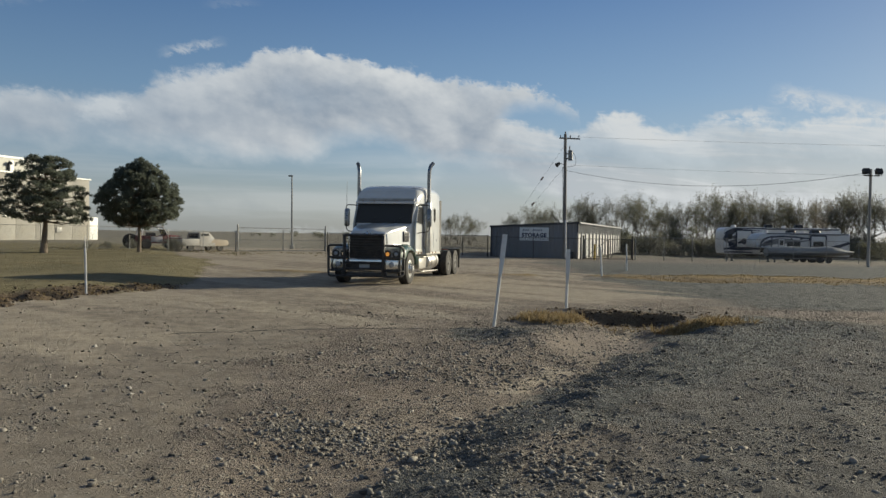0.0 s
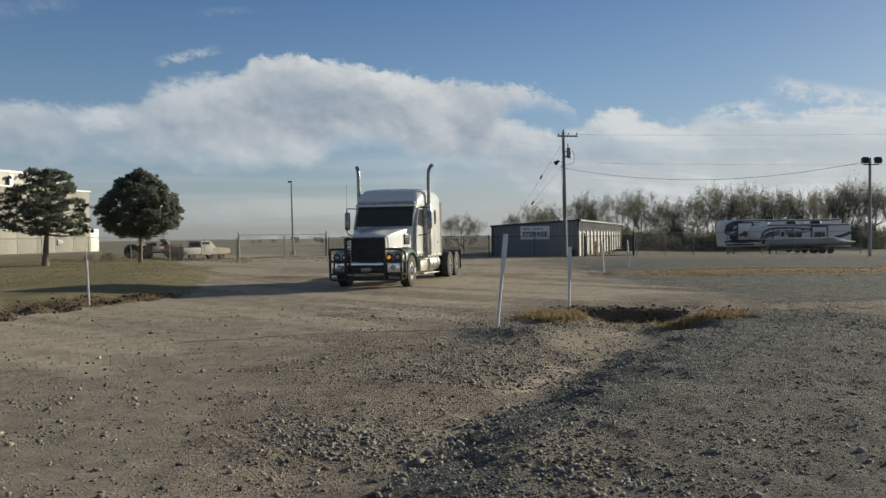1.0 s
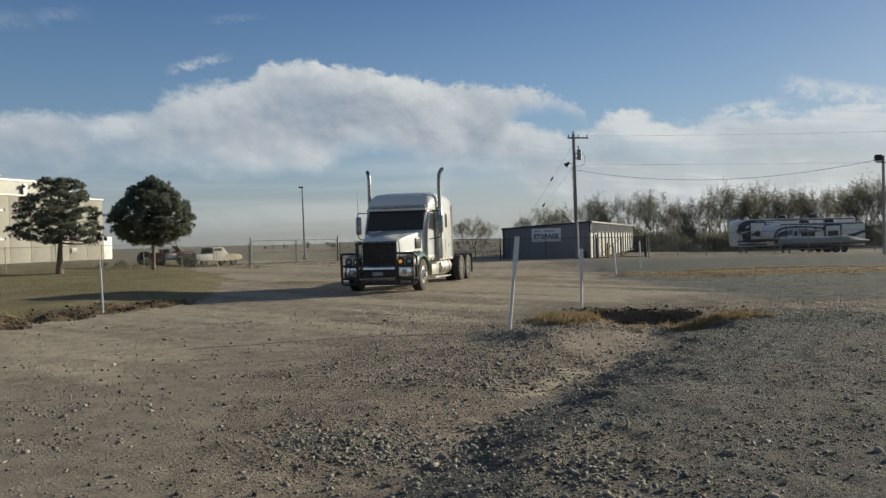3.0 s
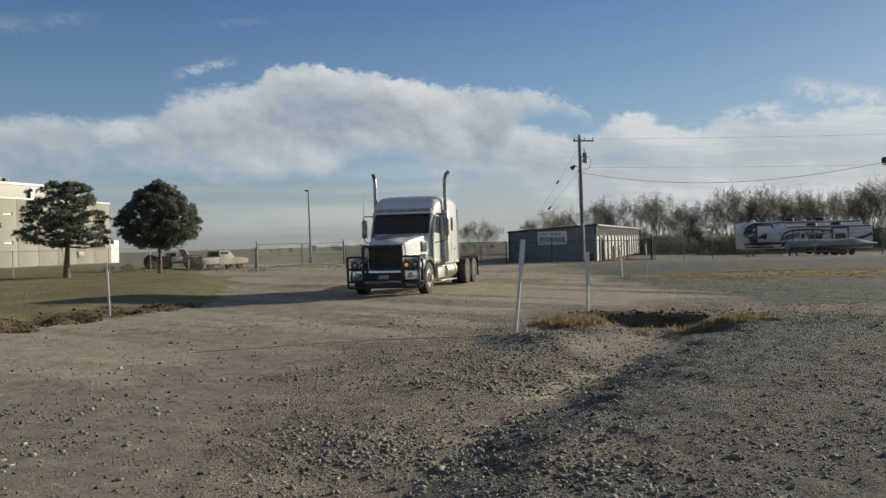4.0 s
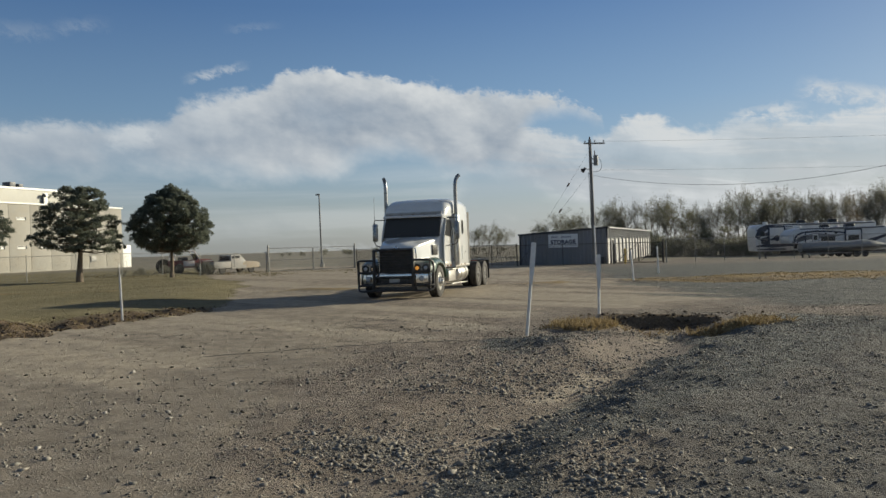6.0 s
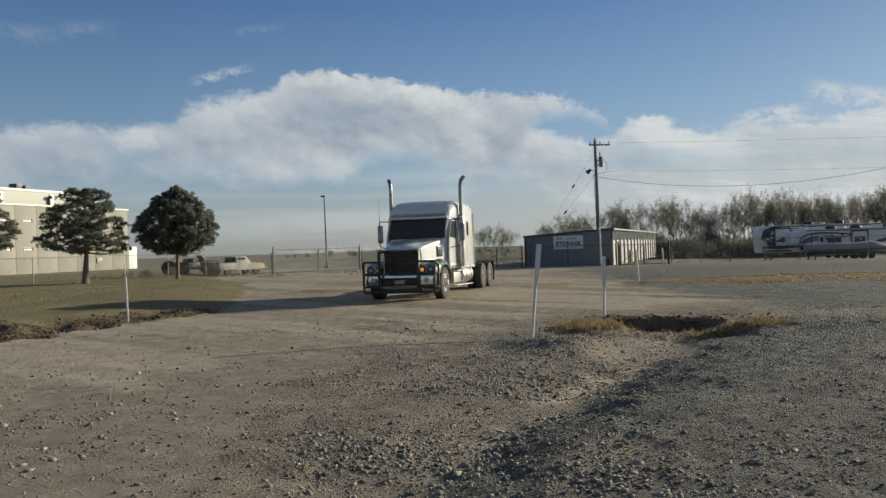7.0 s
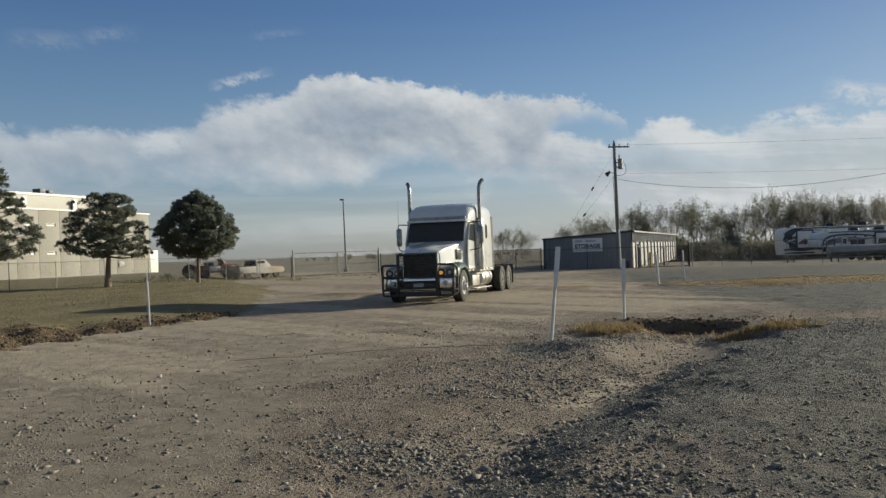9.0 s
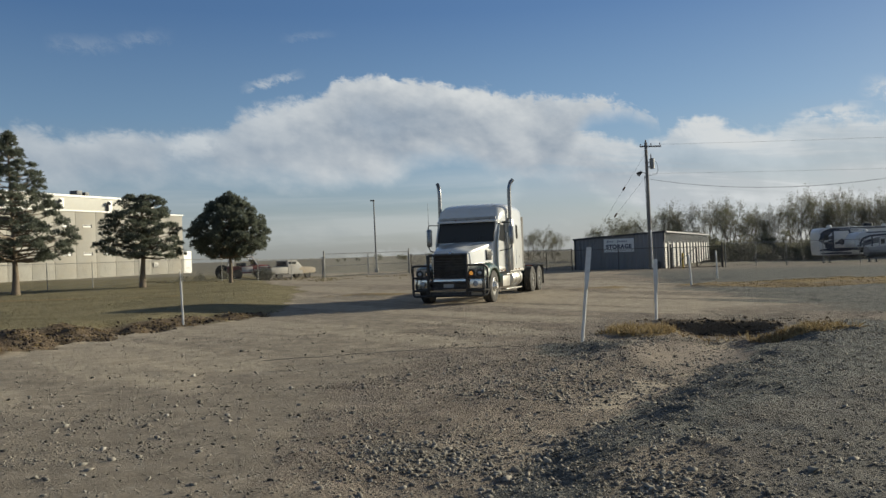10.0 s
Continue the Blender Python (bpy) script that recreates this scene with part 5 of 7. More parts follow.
def fence(name, corners, h, label, step=3.0, post_r=0.027, mat=None, wire=0.0022, pitch=0.10, bottom=False, rail_r=0.021):
    mat = mat or GALV
    pts = line_points(corners, step)
    ob = empty(name, pose(0, 0, 0), label, "fence")
    for i, (x, y) in enumerate(pts):
        z = zat(x, y)
        bm = bmesh.new()
        big = 1.5 if i in (0, len(pts) - 1) else 1.0
        rod(bm, (x, y, z - 0.1), (x, y, z + h + 0.05), post_r * big, n=8)
        lathe(bm, [(post_r * big * 1.15, 0.0), (post_r * big, 0.03), (0.004, 0.05)], 8, pose(x, y, z + h + 0.05))
        part("post", bm, mat, ob)
    for z0 in ([h] + ([0.08] if bottom else [])):
        bm = bmesh.new()
        tube(bm, [(x, y, zat(x, y) + z0) for x, y in pts], rail_r, 6)
        part("rail", bm, mat, ob)
    v, f = chain_link(pts, h, pitch, wire)
    me = from_arrays("chain_link", v, f, mat)
    m = new("chain_link", me)
    m.parent = ob
    tagged(m, "woven wire mesh", kind="stuff")
    return ob


def swing_gate(name, a, b, h, label, mat=None, mid=True, brace=False):
    mat = mat or GALV
    (ax, ay), (bx, by) = a, b
    L = math.hypot(bx - ax, by - ay)
    ob = empty(name, pose(ax, ay, zat(ax, ay), 0, 0, math.degrees(math.atan2(by - ay, bx - ax))), label, "gate")
    dz = zat(bx, by) - zat(ax, ay)
    lean = lambda x: dz * x / L
    half = L / 2
    for i, x in enumerate((0.0, L)):
        bm = bmesh.new()
        rod(bm, (x, 0, lean(x) - 0.1), (x, 0, lean(x) + h + 0.2), 0.06, n=10)
        lathe(bm, [(0.065, 0.0), (0.05, 0.04), (0.004, 0.06)], 10, pose(x, 0, lean(x) + h + 0.2))
        part("gate_post", bm, mat, ob)
    for x0, x1 in ((0.09, half - 0.04), (half + 0.04, L - 0.09)):
        bm = bmesh.new()
        z0 = lean(x0) + 0.08
        tube(bm, bend([(x0, 0, z0), (x0, 0, z0 + h - 0.1), (x1, 0, z0 + h - 0.1), (x1, 0, z0), (x0 + 0.01, 0, z0)], 0.06), 0.026, 7)
        if mid:
            tube(bm, [(x0, 0, z0 + h * 0.45), (x1, 0, z0 + h * 0.45)], 0.022, 6)
        if brace:
            tube(bm, [(x0, 0, z0), (x1, 0, z0 + h - 0.12)], 0.02, 6)
        leaf = part("gate_leaf", bm, mat, ob, "tubular gate leaf")
        hh, step = h - 0.16, 0.1
        bmw = bmesh.new()
        n = int((x1 - x0 + hh) / step)
        for k in range(n):
            s0 = k * step - hh
            lo, hi = max(0, s0), min(x1 - x0, s0 + hh)
            if hi > lo + 0.01:
                rod(bmw, (x0 + lo, 0, z0 + lo - s0), (x0 + hi, 0, z0 + hi - s0), 0.0024, n=3, caps=False)
                rod(bmw, (x0 + lo, 0, z0 + hh - (lo - s0)), (x0 + hi, 0, z0 + hh - (hi - s0)), 0.0024, n=3, caps=False)
        tagged(part("chain_link", bmw, mat, leaf, smooth=False), "woven wire mesh", kind="stuff")
    return ob


fence("chain_link_fence", [(-36.5, 36.5), (-26.4, 50.4), (-15.0, 66.0)], 1.62, "grey chain-link fence along the dry lawn")
swing_gate("yard_gate", (-14.86, 66.0), (-8.47, 71.4), 1.95, "double chain-link yard gate, closed")
fence("dark_mesh_fence", [(-8.3, 71.4), (1.4, 67.5), (5.0, 62.3)], 1.62, "dark weathered chain-link fence beside the shed", mat=DARK_STEEL, wire=0.004, pitch=0.07)
fence("shed_fence", [(5.0, 62.3), (11.6, 59.6)], 1.55, "chain-link fence in front of the shed", mat=DARK_STEEL, wire=0.0012, pitch=0.12)
swing_gate("shed_gate", (11.8, 59.6), (15.6, 60.2), 1.55, "chain-link gate before the roller doors", DARK_STEEL, mid=False, brace=True)
fence("camper_fence", [(15.8, 60.2), (20.2, 60.6), (33.6, 62.0), (52.0, 64.5), (66.0, 67.0)], 1.72, "grey chain-link fence before the parked campers", step=2.9, bottom=False, wire=0.0018)


def bollard(x, y, h=1.15):
    bm = bmesh.new()
    lathe(bm, [(0.09, -0.1), (0.09, h - 0.06), (0.075, h - 0.02), (0.03, h + 0.01), (0.004, h + 0.015)], 14)
    single("bollard", bm, YELLOW, "yellow steel guard post beside the shed", "bollard", m=pose(x, y, zat(x, y)))


bollard(12.95, 61.0)


# ---- marker stakes ----
def stake(x, y, h, w, lean_x, lean_y, label, plate=0.0):
    ob = empty("marker_stake", pose(x, y, zat(x, y) - 0.05, lean_y, lean_x, 0), label, "marker stake", "marker stakes along the lane")
    bm = bmesh.new()
    hw = w / 2
    prof = [(-hw, 0.0), (-hw * 0.5, -0.018), (hw * 0.5, -0.018), (hw, 0.0), (hw * 0.5, 0.006), (-hw * 0.5, 0.006)]
    loft(bm, [[(px, py, z) for px, py in prof] for z in (0.0, h * 0.5, h - 0.02)] + [[(px * 0.8, py, h) for px, py in prof]])
    part("blade", bm, STAKE, ob)
    if plate:
        bm = bmesh.new()
        half = [(0.44 * plate, h + 0.01), (0.5 * plate, h - 0.01), (0.5 * plate, h - 0.40), (hw * 0.9, h - 0.72)]
        loft(bm, [[(px, dy, pz) for px, pz in half] + [(-px, dy, pz) for px, pz in reversed(half)] for dy in (-0.026, -0.02)])
        part("reflector_sheet", bm, REFLECT, ob, "pale reflective sheet")
    return ob


stake(1.27, 14.28, 1.68, 0.058, 5.9, 0, "tall white plastic marker stake, leaning", 0.088)
stake(3.16, 17.72, 1.36, 0.06, 0.8, 0, "white plastic marker stake beside the ditch", 0.09)
stake(7.01, 31.63, 1.22, 0.075, -3.5, 0, "white plastic marker stake, leaning")
stake(10.01, 39.65, 1.36, 0.075, -2.0, 0, "white plastic marker stake, leaning")
lawn_stake = stake(-8.27, 20.31, 1.22, 0.06, -1.6, 0, "white plastic marker stake on the lawn edge")
stem = bmesh.new()
rod(stem, (0, 0, 1.15), (0, 0, 1.52), 0.011, n=6)
part("top_rod", stem, STAKE, lawn_stake)


# ---- poles and cables ----
def sag(a, b, drop, n=24):
    a, b = Vector(a), Vector(b)
    return [a.lerp(b, k / n) - Vector((0, 0, 4 * drop * (k / n) * (1 - k / n))) for k in range(n + 1)]


def build_pole():
    x, y, H = 10.62, 60.7, 9.3
    z = zat(x, y)
    pole = empty("utility_pole", pose(x, y, z, 0, -0.6, 0), "weathered wooden utility pole with transformer and yard lamp", "utility pole")
    bm = bmesh.new()
    rod(bm, (0, 0, -0.2), (0, 0, H), 0.15, 0.105, n=14)
    part("pole_shaft", bm, POLE_WOOD, pole)
    bm = bmesh.new()
    box(bm, (0.3, -0.14, H - 0.32), (1.55, 0.09, 0.11), 0.012, Matrix.Rotation(radians(2), 4, "Y"))
    arm = part("crossarm", bm, POLE_WOOD, pole)
    for dx in (-0.38, 0.35, 0.98):
        bm = bmesh.new()
        lathe(bm, [(0.02, 0.0), (0.02, 0.07), (0.05, 0.08), (0.035, 0.11), (0.05, 0.13), (0.03, 0.17), (0.004, 0.18)], 10, pose(dx, -0.14, H - 0.27))
        part("insulator", bm, CERAMIC, arm)
    bm = bmesh.new()
    lathe(bm, [(0.03, 0.0), (0.06, 0.03), (0.045, 0.08), (0.06, 0.12), (0.03, 0.2), (0.004, 0.21)], 10, pose(0, 0, H))
    part("top_insulator", bm, CERAMIC, pole)
    bm = bmesh.new()
    lathe(bm, [(0.15, 0.0), (0.17, 0.02), (0.17, 0.66), (0.19, 0.67), (0.19, 0.71), (0.12, 0.76), (0.004, 0.78)], 18, pose(0.38, -0.05, H - 1.95))
    can = part("transformer", bm, GALV, pole, "grey cylindrical transformer")
    bm = bmesh.new()
    lathe(bm, [(0.03, 0.0), (0.05, 0.06), (0.03, 0.1), (0.05, 0.15), (0.03, 0.2), (0.05, 0.25), (0.02, 0.34), (0.004, 0.36)], 10, pose(0.32, -0.05, H - 1.2))
    part("bushing", bm, CERAMIC, can)
    bm = bmesh.new()
    box(bm, (0.15, 0, H - 1.45), (0.2, 0.08, 0.07), 0.01)
    box(bm, (0.15, 0, H - 1.8), (0.2, 0.08, 0.07), 0.01)
    part("bracket", bm, DARK_STEEL, pole)
    bm = bmesh.new()
    tube(bm, bend([(-0.1, -0.05, H - 2.25), (-0.35, -0.1, H - 2.2), (-0.5, -0.15, H - 2.05)], 0.1), 0.025, 7)
    lamp = part("lamp_arm", bm, DARK_STEEL, pole)
    bm = bmesh.new()
    lathe(bm, [(0.06, 0.0), (0.1, 0.08), (0.17, 0.3), (0.17, 0.33), (0.004, 0.33)], 14, pose(-0.42, -0.12, H - 2.15, 15, -125, 0))
    part("lamp_head", bm, DARK_STEEL, lamp, "dark yard-lamp head")
    bm = bmesh.new()
    tube(bm, bend([(0.55, -0.05, H - 1.35), (0.75, -0.05, H - 1.6), (0.8, -0.05, H - 2.1), (0.62, -0.05, H - 2.4), (0.1, -0.05, H - 2.42)], 0.2), 0.014, 5)
    part("service_loop", bm, WIRE, pole)
    bm = bmesh.new()
    tube(bm, bend([(-0.13, -0.02, H - 2.6), (-0.2, -0.05, H - 2.4), (-0.16, -0.05, H - 4.0), (-0.14, 0, H - 6.5)], 0.1), 0.016, 5)
    part("conduit", bm, WIRE, pole)
    bm = bmesh.new()
    loft(bm, [[(0.05 + 0.055 * math.cos(a), -0.135 - 0.05 * math.sin(a), zz) for a in np.linspace(0, math.pi, 7)] + [(-0.005, -0.10, zz), (0.105, -0.10, zz)] for zz in (0.1, 2.9)])
    part("cable_guard", bm, REFLECT, pole, "pale plastic cable guard at the foot")
    # two guys with insulators
    top = Vector((x, y, z))
    for h0, cut, end in ((H - 0.75, 0.30, (5.0, 61.3)), (H - 2.4, 0.41, (4.9, 61.2))):
        a = top + Vector((-0.1, 0, h0))
        b = Vector((end[0], end[1], zat(*end)))
        bm = bmesh.new()
        tube(bm, [a, b], 0.006, 5)
        guy = single("guy_wire", bm, WIRE, "steel guy wire with a strain insulator", "cable", "guy wires of the pole")
        c, d = a.lerp(b, cut), (b - a).normalized()
        bm = bmesh.new()
        lathe(bm, [(0.03, -0.16), (0.07, -0.12), (0.07, -0.02), (0.045, 0.0), (0.07, 0.02), (0.07, 0.12), (0.03, 0.16)], 10, Matrix.Translation(c) @ d.to_track_quat("Z", "Y").to_matrix().to_4x4())
        part("strain_insulator", bm, CERAMIC, guy)
    return top, H


pole_top, pole_h = build_pole()


# wood colour lifted to make up for the pole's shaded side
FLOOD_POLE = material("paled_pole_wood", (0.42, 0.385, 0.34), 0.9, 0.0, 0.15, 5, bump=0.5, bump_scale=30, stretch=(4, 4, 0.3))


def flood_pole(x, y, H):
    z = zat(x, y)
    pole = empty("floodlight_pole", pose(x, y, z, 0, 0.3, 0), "grey pole with two dark floodlights", "light pole")
    bm = bmesh.new()
    rod(bm, (0, 0, -0.1), (0, 0, H), 0.105, 0.08, n=14)
    part("pole_shaft", bm, FLOOD_POLE, pole)
    bm = bmesh.new()
    box(bm, (0, -0.12, H - 0.42), (1.0, 0.06, 0.06), 0.01)
    part("crossarm", bm, DARK_STEEL, pole)
    for s in (-1, 1):
        bm = bmesh.new()
        box(bm, (s * 0.40, -0.2, H - 0.15), (0.40, 0.26, 0.32), 0.03, Matrix.Rotation(radians(-30), 4, "X"))
        lamp = part("floodlight", bm, BLACK, pole, "black floodlight housing")
        bm = bmesh.new()
        box(bm, (s * 0.40, -0.325, H - 0.215), (0.34, 0.02, 0.25), 0.005, Matrix.Rotation(radians(-30), 4, "X"))
        part("lens", bm, DARK_GLASS, lamp)
        bm = bmesh.new()
        tube(bm, bend([(s * 0.40 - 0.22, -0.2, H - 0.15), (s * 0.40 - 0.22, -0.15, H - 0.38), (s * 0.40 + 0.22, -0.15, H - 0.38), (s * 0.40 + 0.22, -0.2, H - 0.15)], 0.04), 0.014, 5)
        part("yoke", bm, DARK_STEEL, lamp)
    return Vector((x, y, z + H))


flood_top = flood_pole(27.75, 50.1, 6.1)


def cable(a, b, drop, r, label):
    bm = bmesh.new()
    tube(bm, sag(a, b, drop), r, 5)
    single("overhead_cable", bm, WIRE, label, "cable", "overhead cables")


cable(pole_top + Vector((0.05, -0.1, pole_h - 2.7)), flood_top + Vector((-0.1, 0, -0.2)), 1.0, 0.012, "thick black service cable sagging between two poles")
cable(pole_top + Vector((0.9, -0.14, pole_h - 0.2)), (92, 50, 9.6), 0.9, 0.006, "thin overhead power line")
cable(pole_top + Vector((0.3, -0.14, pole_h - 2.3)), (92, 50, 6.9), 0.8, 0.005, "thin overhead power line")


# post grey lightened to suggest the haze before it
LAMP_GREY = material("hazed_grey_post", (0.20, 0.205, 0.21), 0.7, 0.0, 0.1, 3)


def lamp_post(x, y, H):
    z = zat(x, y)
    ob = empty("street_lamp", pose(x, y, z, 0, -0.7, 0), "slim grey lamp post on the far field", "street lamp")
    bm = bmesh.new()
    rod(bm, (0, 0, -0.1), (0, 0, H), 0.10, 0.06, n=10)
    part("post", bm, LAMP_GREY, ob)
    bm = bmesh.new()
    box(bm, (-0.12, 0, H + 0.05), (0.42, 0.2, 0.14), 0.03)
    part("lamp_head", bm, DARK_STEEL, ob)
    bm = bmesh.new()
    box(bm, (0, 0, 0.15), (0.4, 0.4, 0.5), 0.04)
    part("footing", bm, CONCRETE, ob)


lamp_post(-12.8, 80.4, 7.1)

# ---- trees ----
BARK = material("pine_bark", (0.19, 0.15, 0.11), 0.95, 0.0, 0.25, 5, bump=0.9, bump_scale=25, stretch=(2, 2, 0.5))
# bark of the far trees lightened to suggest haze
GREY_BARK = material("grey_brown_bark", (0.23, 0.205, 0.17), 0.95, 0.0, 0.2, 3, bump=0.5, bump_scale=12)


def leaf_material(name, lo, hi, rough=0.6, trans=0.25):
    m = bpy.data.materials.new(name)
    m.use_nodes = True
    t = m.node_tree
    t.nodes.clear()
    rnd = node(t, "ShaderNodeNewGeometry").outputs["Random Per Island"]
    co = node(t, "ShaderNodeTexCoord").outputs["Object"]
    k = calc(t, "ADD", calc(t, "MULTIPLY", rnd, 0.6), calc(t, "MULTIPLY", fbm(t, co, 1.2, 3), 0.4))
    col = blend(t, soft_step(t, k, 0.2, 0.8), lo, hi)
    a = node(t, "ShaderNodeBsdfPrincipled", {"Base Color": col, "Roughness": rough, "Specular IOR Level": 0.25})
    b = node(t, "ShaderNodeBsdfTranslucent", {"Color": col})
    mx = node(t, "ShaderNodeMixShader", {0: trans, 1: a.outputs[0], 2: b.outputs[0]})
    out = node(t, "ShaderNodeOutputMaterial")
    t.links.new(mx.outputs[0], out.inputs[0])
    return m


# needle colour lifted to stand in for the hazy air
NEEDLES = leaf_material("hazed_pine_needles", (0.13, 0.150, 0.118), (0.215, 0.232, 0.180), trans=0.5)
# far foliage is paled in colour too, in place of haze
DRAB_LEAF = leaf_material("drab_autumn_leaves", (0.16, 0.158, 0.126), (0.27, 0.262, 0.208), trans=0.5)
OLIVE_LEAF = leaf_material("olive_scrub_leaves", (0.14, 0.142, 0.10), (0.24, 0.236, 0.165), trans=0.5)
RUST_LEAF = leaf_material("rusty_leaves", (0.17, 0.14, 0.10), (0.31, 0.25, 0.18), trans=0.5)
STRAW = leaf_material("dead_straw", (0.20, 0.14, 0.065), (0.40, 0.31, 0.17), trans=0.35)
TURF = leaf_material("dry_turf_blades", (0.20, 0.17, 0.09), (0.32, 0.27, 0.16), trans=0.3)


def tufts(rng, centres, axes, size, blades, width):
    """Clusters of narrow blades that fan out about an axis: arrays of vertices and triangles."""
    n = len(centres)
    c = np.repeat(np.asarray(centres), blades, 0)
    ax = np.repeat(np.asarray(axes), blades, 0)
    d = ax + rng.normal(0, 0.62, (n * blades, 3))
    d /= np.linalg.norm(d, axis=1)[:, None] + 1e-9
    s = np.cross(d, rng.normal(0, 1, (n * blades, 3)))
    s /= np.linalg.norm(s, axis=1)[:, None] + 1e-9
    L = np.repeat(np.asarray(size), blades)[:, None] * rng.uniform(0.65, 1.15, (n * blades, 1))
    w = width * rng.uniform(0.7, 1.3, (n * blades, 1))
    v = np.stack([c - s * w * 0.5, c + s * w * 0.5, c + d * L * 0.6 + s * w * 0.6, c + d * L, c + d * L * 0.6 - s * w * 0.6], 1).reshape(-1, 3)
    i = np.arange(n * blades)[:, None] * 5
    f = np.concatenate([i + np.array([[0, 1, 2]]), i + np.array([[0, 2, 4]]), i + np.array([[4, 2, 3]])], 0)
    return v, f


def pine(x, y, H, base, radius, profile, seed, label, trunk_r=0.18, puffs=90, puff=0.40, squash=0.6, lean=0.0, rise=0.35, inner=0.3, drop=0.0, tufts_each=60, clump=0.19):
    """A pine whose limbs end in puffs of needles. profile: (share of the crown's height from below, share of the radius) pairs."""
    rng = np.random.RandomState(seed)
    tree = empty("pine_tree", pose(x, y, zat(x, y) - 0.05), label, "tree", "pines on the lawn")
    bm = bmesh.new()
    pts = [(0, 0, 0), (0.03, 0.0, base * 0.5), (0.05 * rng.randn(), 0.05 * rng.randn(), base), (lean * 0.5, 0, (base + H) / 2), (lean, 0, H * 0.96)]
    tube(bm, pts, trunk_r, 10, 0.03)
    rod(bm, (0, 0, -0.05), (0, 0, 0.35), trunk_r * 1.22, trunk_r * 0.98, n=10)
    part("trunk", bm, BARK, tree)
    crown_h = H - base
    ps, pr = zip(*profile)
    # heights picked so that wide levels carry more puffs
    fine = np.linspace(0, 1, 200)
    share = np.cumsum(np.interp(fine, ps, pr) + 0.12)
    share = share / share[-1]
    bm = bmesh.new()
    centres, axes, sizes = [], [], []
    for k in range(puffs):
        h = float(np.interp((k + 0.5) / puffs, share, fine))
        a = k * 2.399 + rng.uniform(-0.35, 0.35)
        edge = radius * float(np.interp(h, ps, pr))
        inside = rng.rand() < inner
        r = max(0.0, edge - puff * 0.8) * (rng.uniform(0.15, 0.65) if inside else rng.uniform(0.86, 1.08))
        size = puff * rng.uniform(0.72, 1.25) * (0.7 + 0.3 * min(1.0, edge / radius + 0.2))
        c = Vector((lean * h + r * math.cos(a), r * math.sin(a), base + crown_h * h * 0.97 + rng.normal(0, 0.08) - drop * r * (1 - h)))
        root = Vector((lean * h * 0.6, 0, max(base * 0.97, c.z - r * rise)))
        mid = root.lerp(c, 0.55) + Vector((0, 0, -0.06 * r))
        tube(bm, [root, mid, c], 0.018 + 0.011 * r, 5, 0.010)
        d = rng.normal(0, 1, (tufts_each, 3))
        d /= np.linalg.norm(d, axis=1)[:, None]
        d[:, 2] = np.where(d[:, 2] < -0.35, -d[:, 2], d[:, 2])
        depth = size * rng.rand(tufts_each) ** 0.45
        at = d * depth[:, None] * np.array([1.0, 1.0, squash])
        for o, w in zip(at, d):
            centres.append((c.x + o[0], c.y + o[1], c.z + o[2]))
            axes.append((w[0] + 0.25 * math.cos(a), w[1] + 0.25 * math.sin(a), w[2] * 0.8 + 0.45))
            sizes.append(clump * rng.uniform(0.7, 1.2))
    tagged(part("limb_work", bm, BARK, tree), kind="stuff")
    v, f = tufts(rng, np.array(centres), np.array(axes), np.array(sizes), 9, 0.024)
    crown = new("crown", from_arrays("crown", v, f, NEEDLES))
    crown.parent = tree
    tagged(crown, "green needle clusters, paled for haze", kind="stuff")
    return tree


pine(-21.73, 47.4, 5.65, 1.9, 2.62, [(0, 0.80), (0.06, 0.97), (0.2, 1.0), (0.32, 0.80), (0.46, 0.92), (0.62, 0.80), (0.74, 0.60), (0.88, 0.60), (1, 0.34)], 3, "broad ragged pine with layered boughs on dry lawn", 0.2, 124, 0.37, 0.50, 0.1, 0.08, 0.34, 0.05, 42)
pine(-17.76, 51.6, 5.7, 1.70, 2.52, [(0, 0.52), (0.12, 0.82), (0.27, 0.98), (0.40, 1.0), (0.58, 0.86), (0.74, 0.68), (0.88, 0.46), (1, 0.16)], 8, "dense rounded pine on dry lawn", 0.13, 290, 0.30, 0.9, 0.0, 0.3, 0.3, 0.0, 34)
pine(-26.0, 41.5, 8.95, 1.9, 3.25, [(0, 0.6), (0.08, 0.95), (0.2, 1.0), (0.45, 0.72), (0.7, 0.46), (0.9, 0.2), (1, 0.05)], 5, "tall conical pine on dry lawn", 0.22, 170, 0.36, 0.62, -0.2, 0.2, 0.3, 0.05, 40)


def grow(bm_pts, rng, p, d, L, r, depth, tips, spread=0.5, up=0.34):
    """Forks a limb into thinner ones; keeps each length as a line with its radii."""
    q = p + d * L * 0.5 + Vector(rng.normal(0, 0.04 * L, 3))
    e = p + d * L
    bm_pts.append(([p, q, e], r, r * 0.62))
    if depth <= 2:
        tips.append((p.lerp(e, rng.uniform(0.2, 0.95)), d))
    if depth == 0:
        tips.append((e, d))
        tips.append((q, d))
        return
    k = 3 if rng.rand() < 0.45 else 2
    for i in range(k):
        nd = (d + Vector(rng.normal(0, spread, 3)) + Vector((0, 0, up * 0.5))).normalized()
        grow(bm_pts, rng, p.lerp(e, rng.uniform(0.25, 1.0) if i else 1.0), nd, L * rng.uniform(0.62, 0.86), r * 0.62, depth - 1, tips, spread, up)


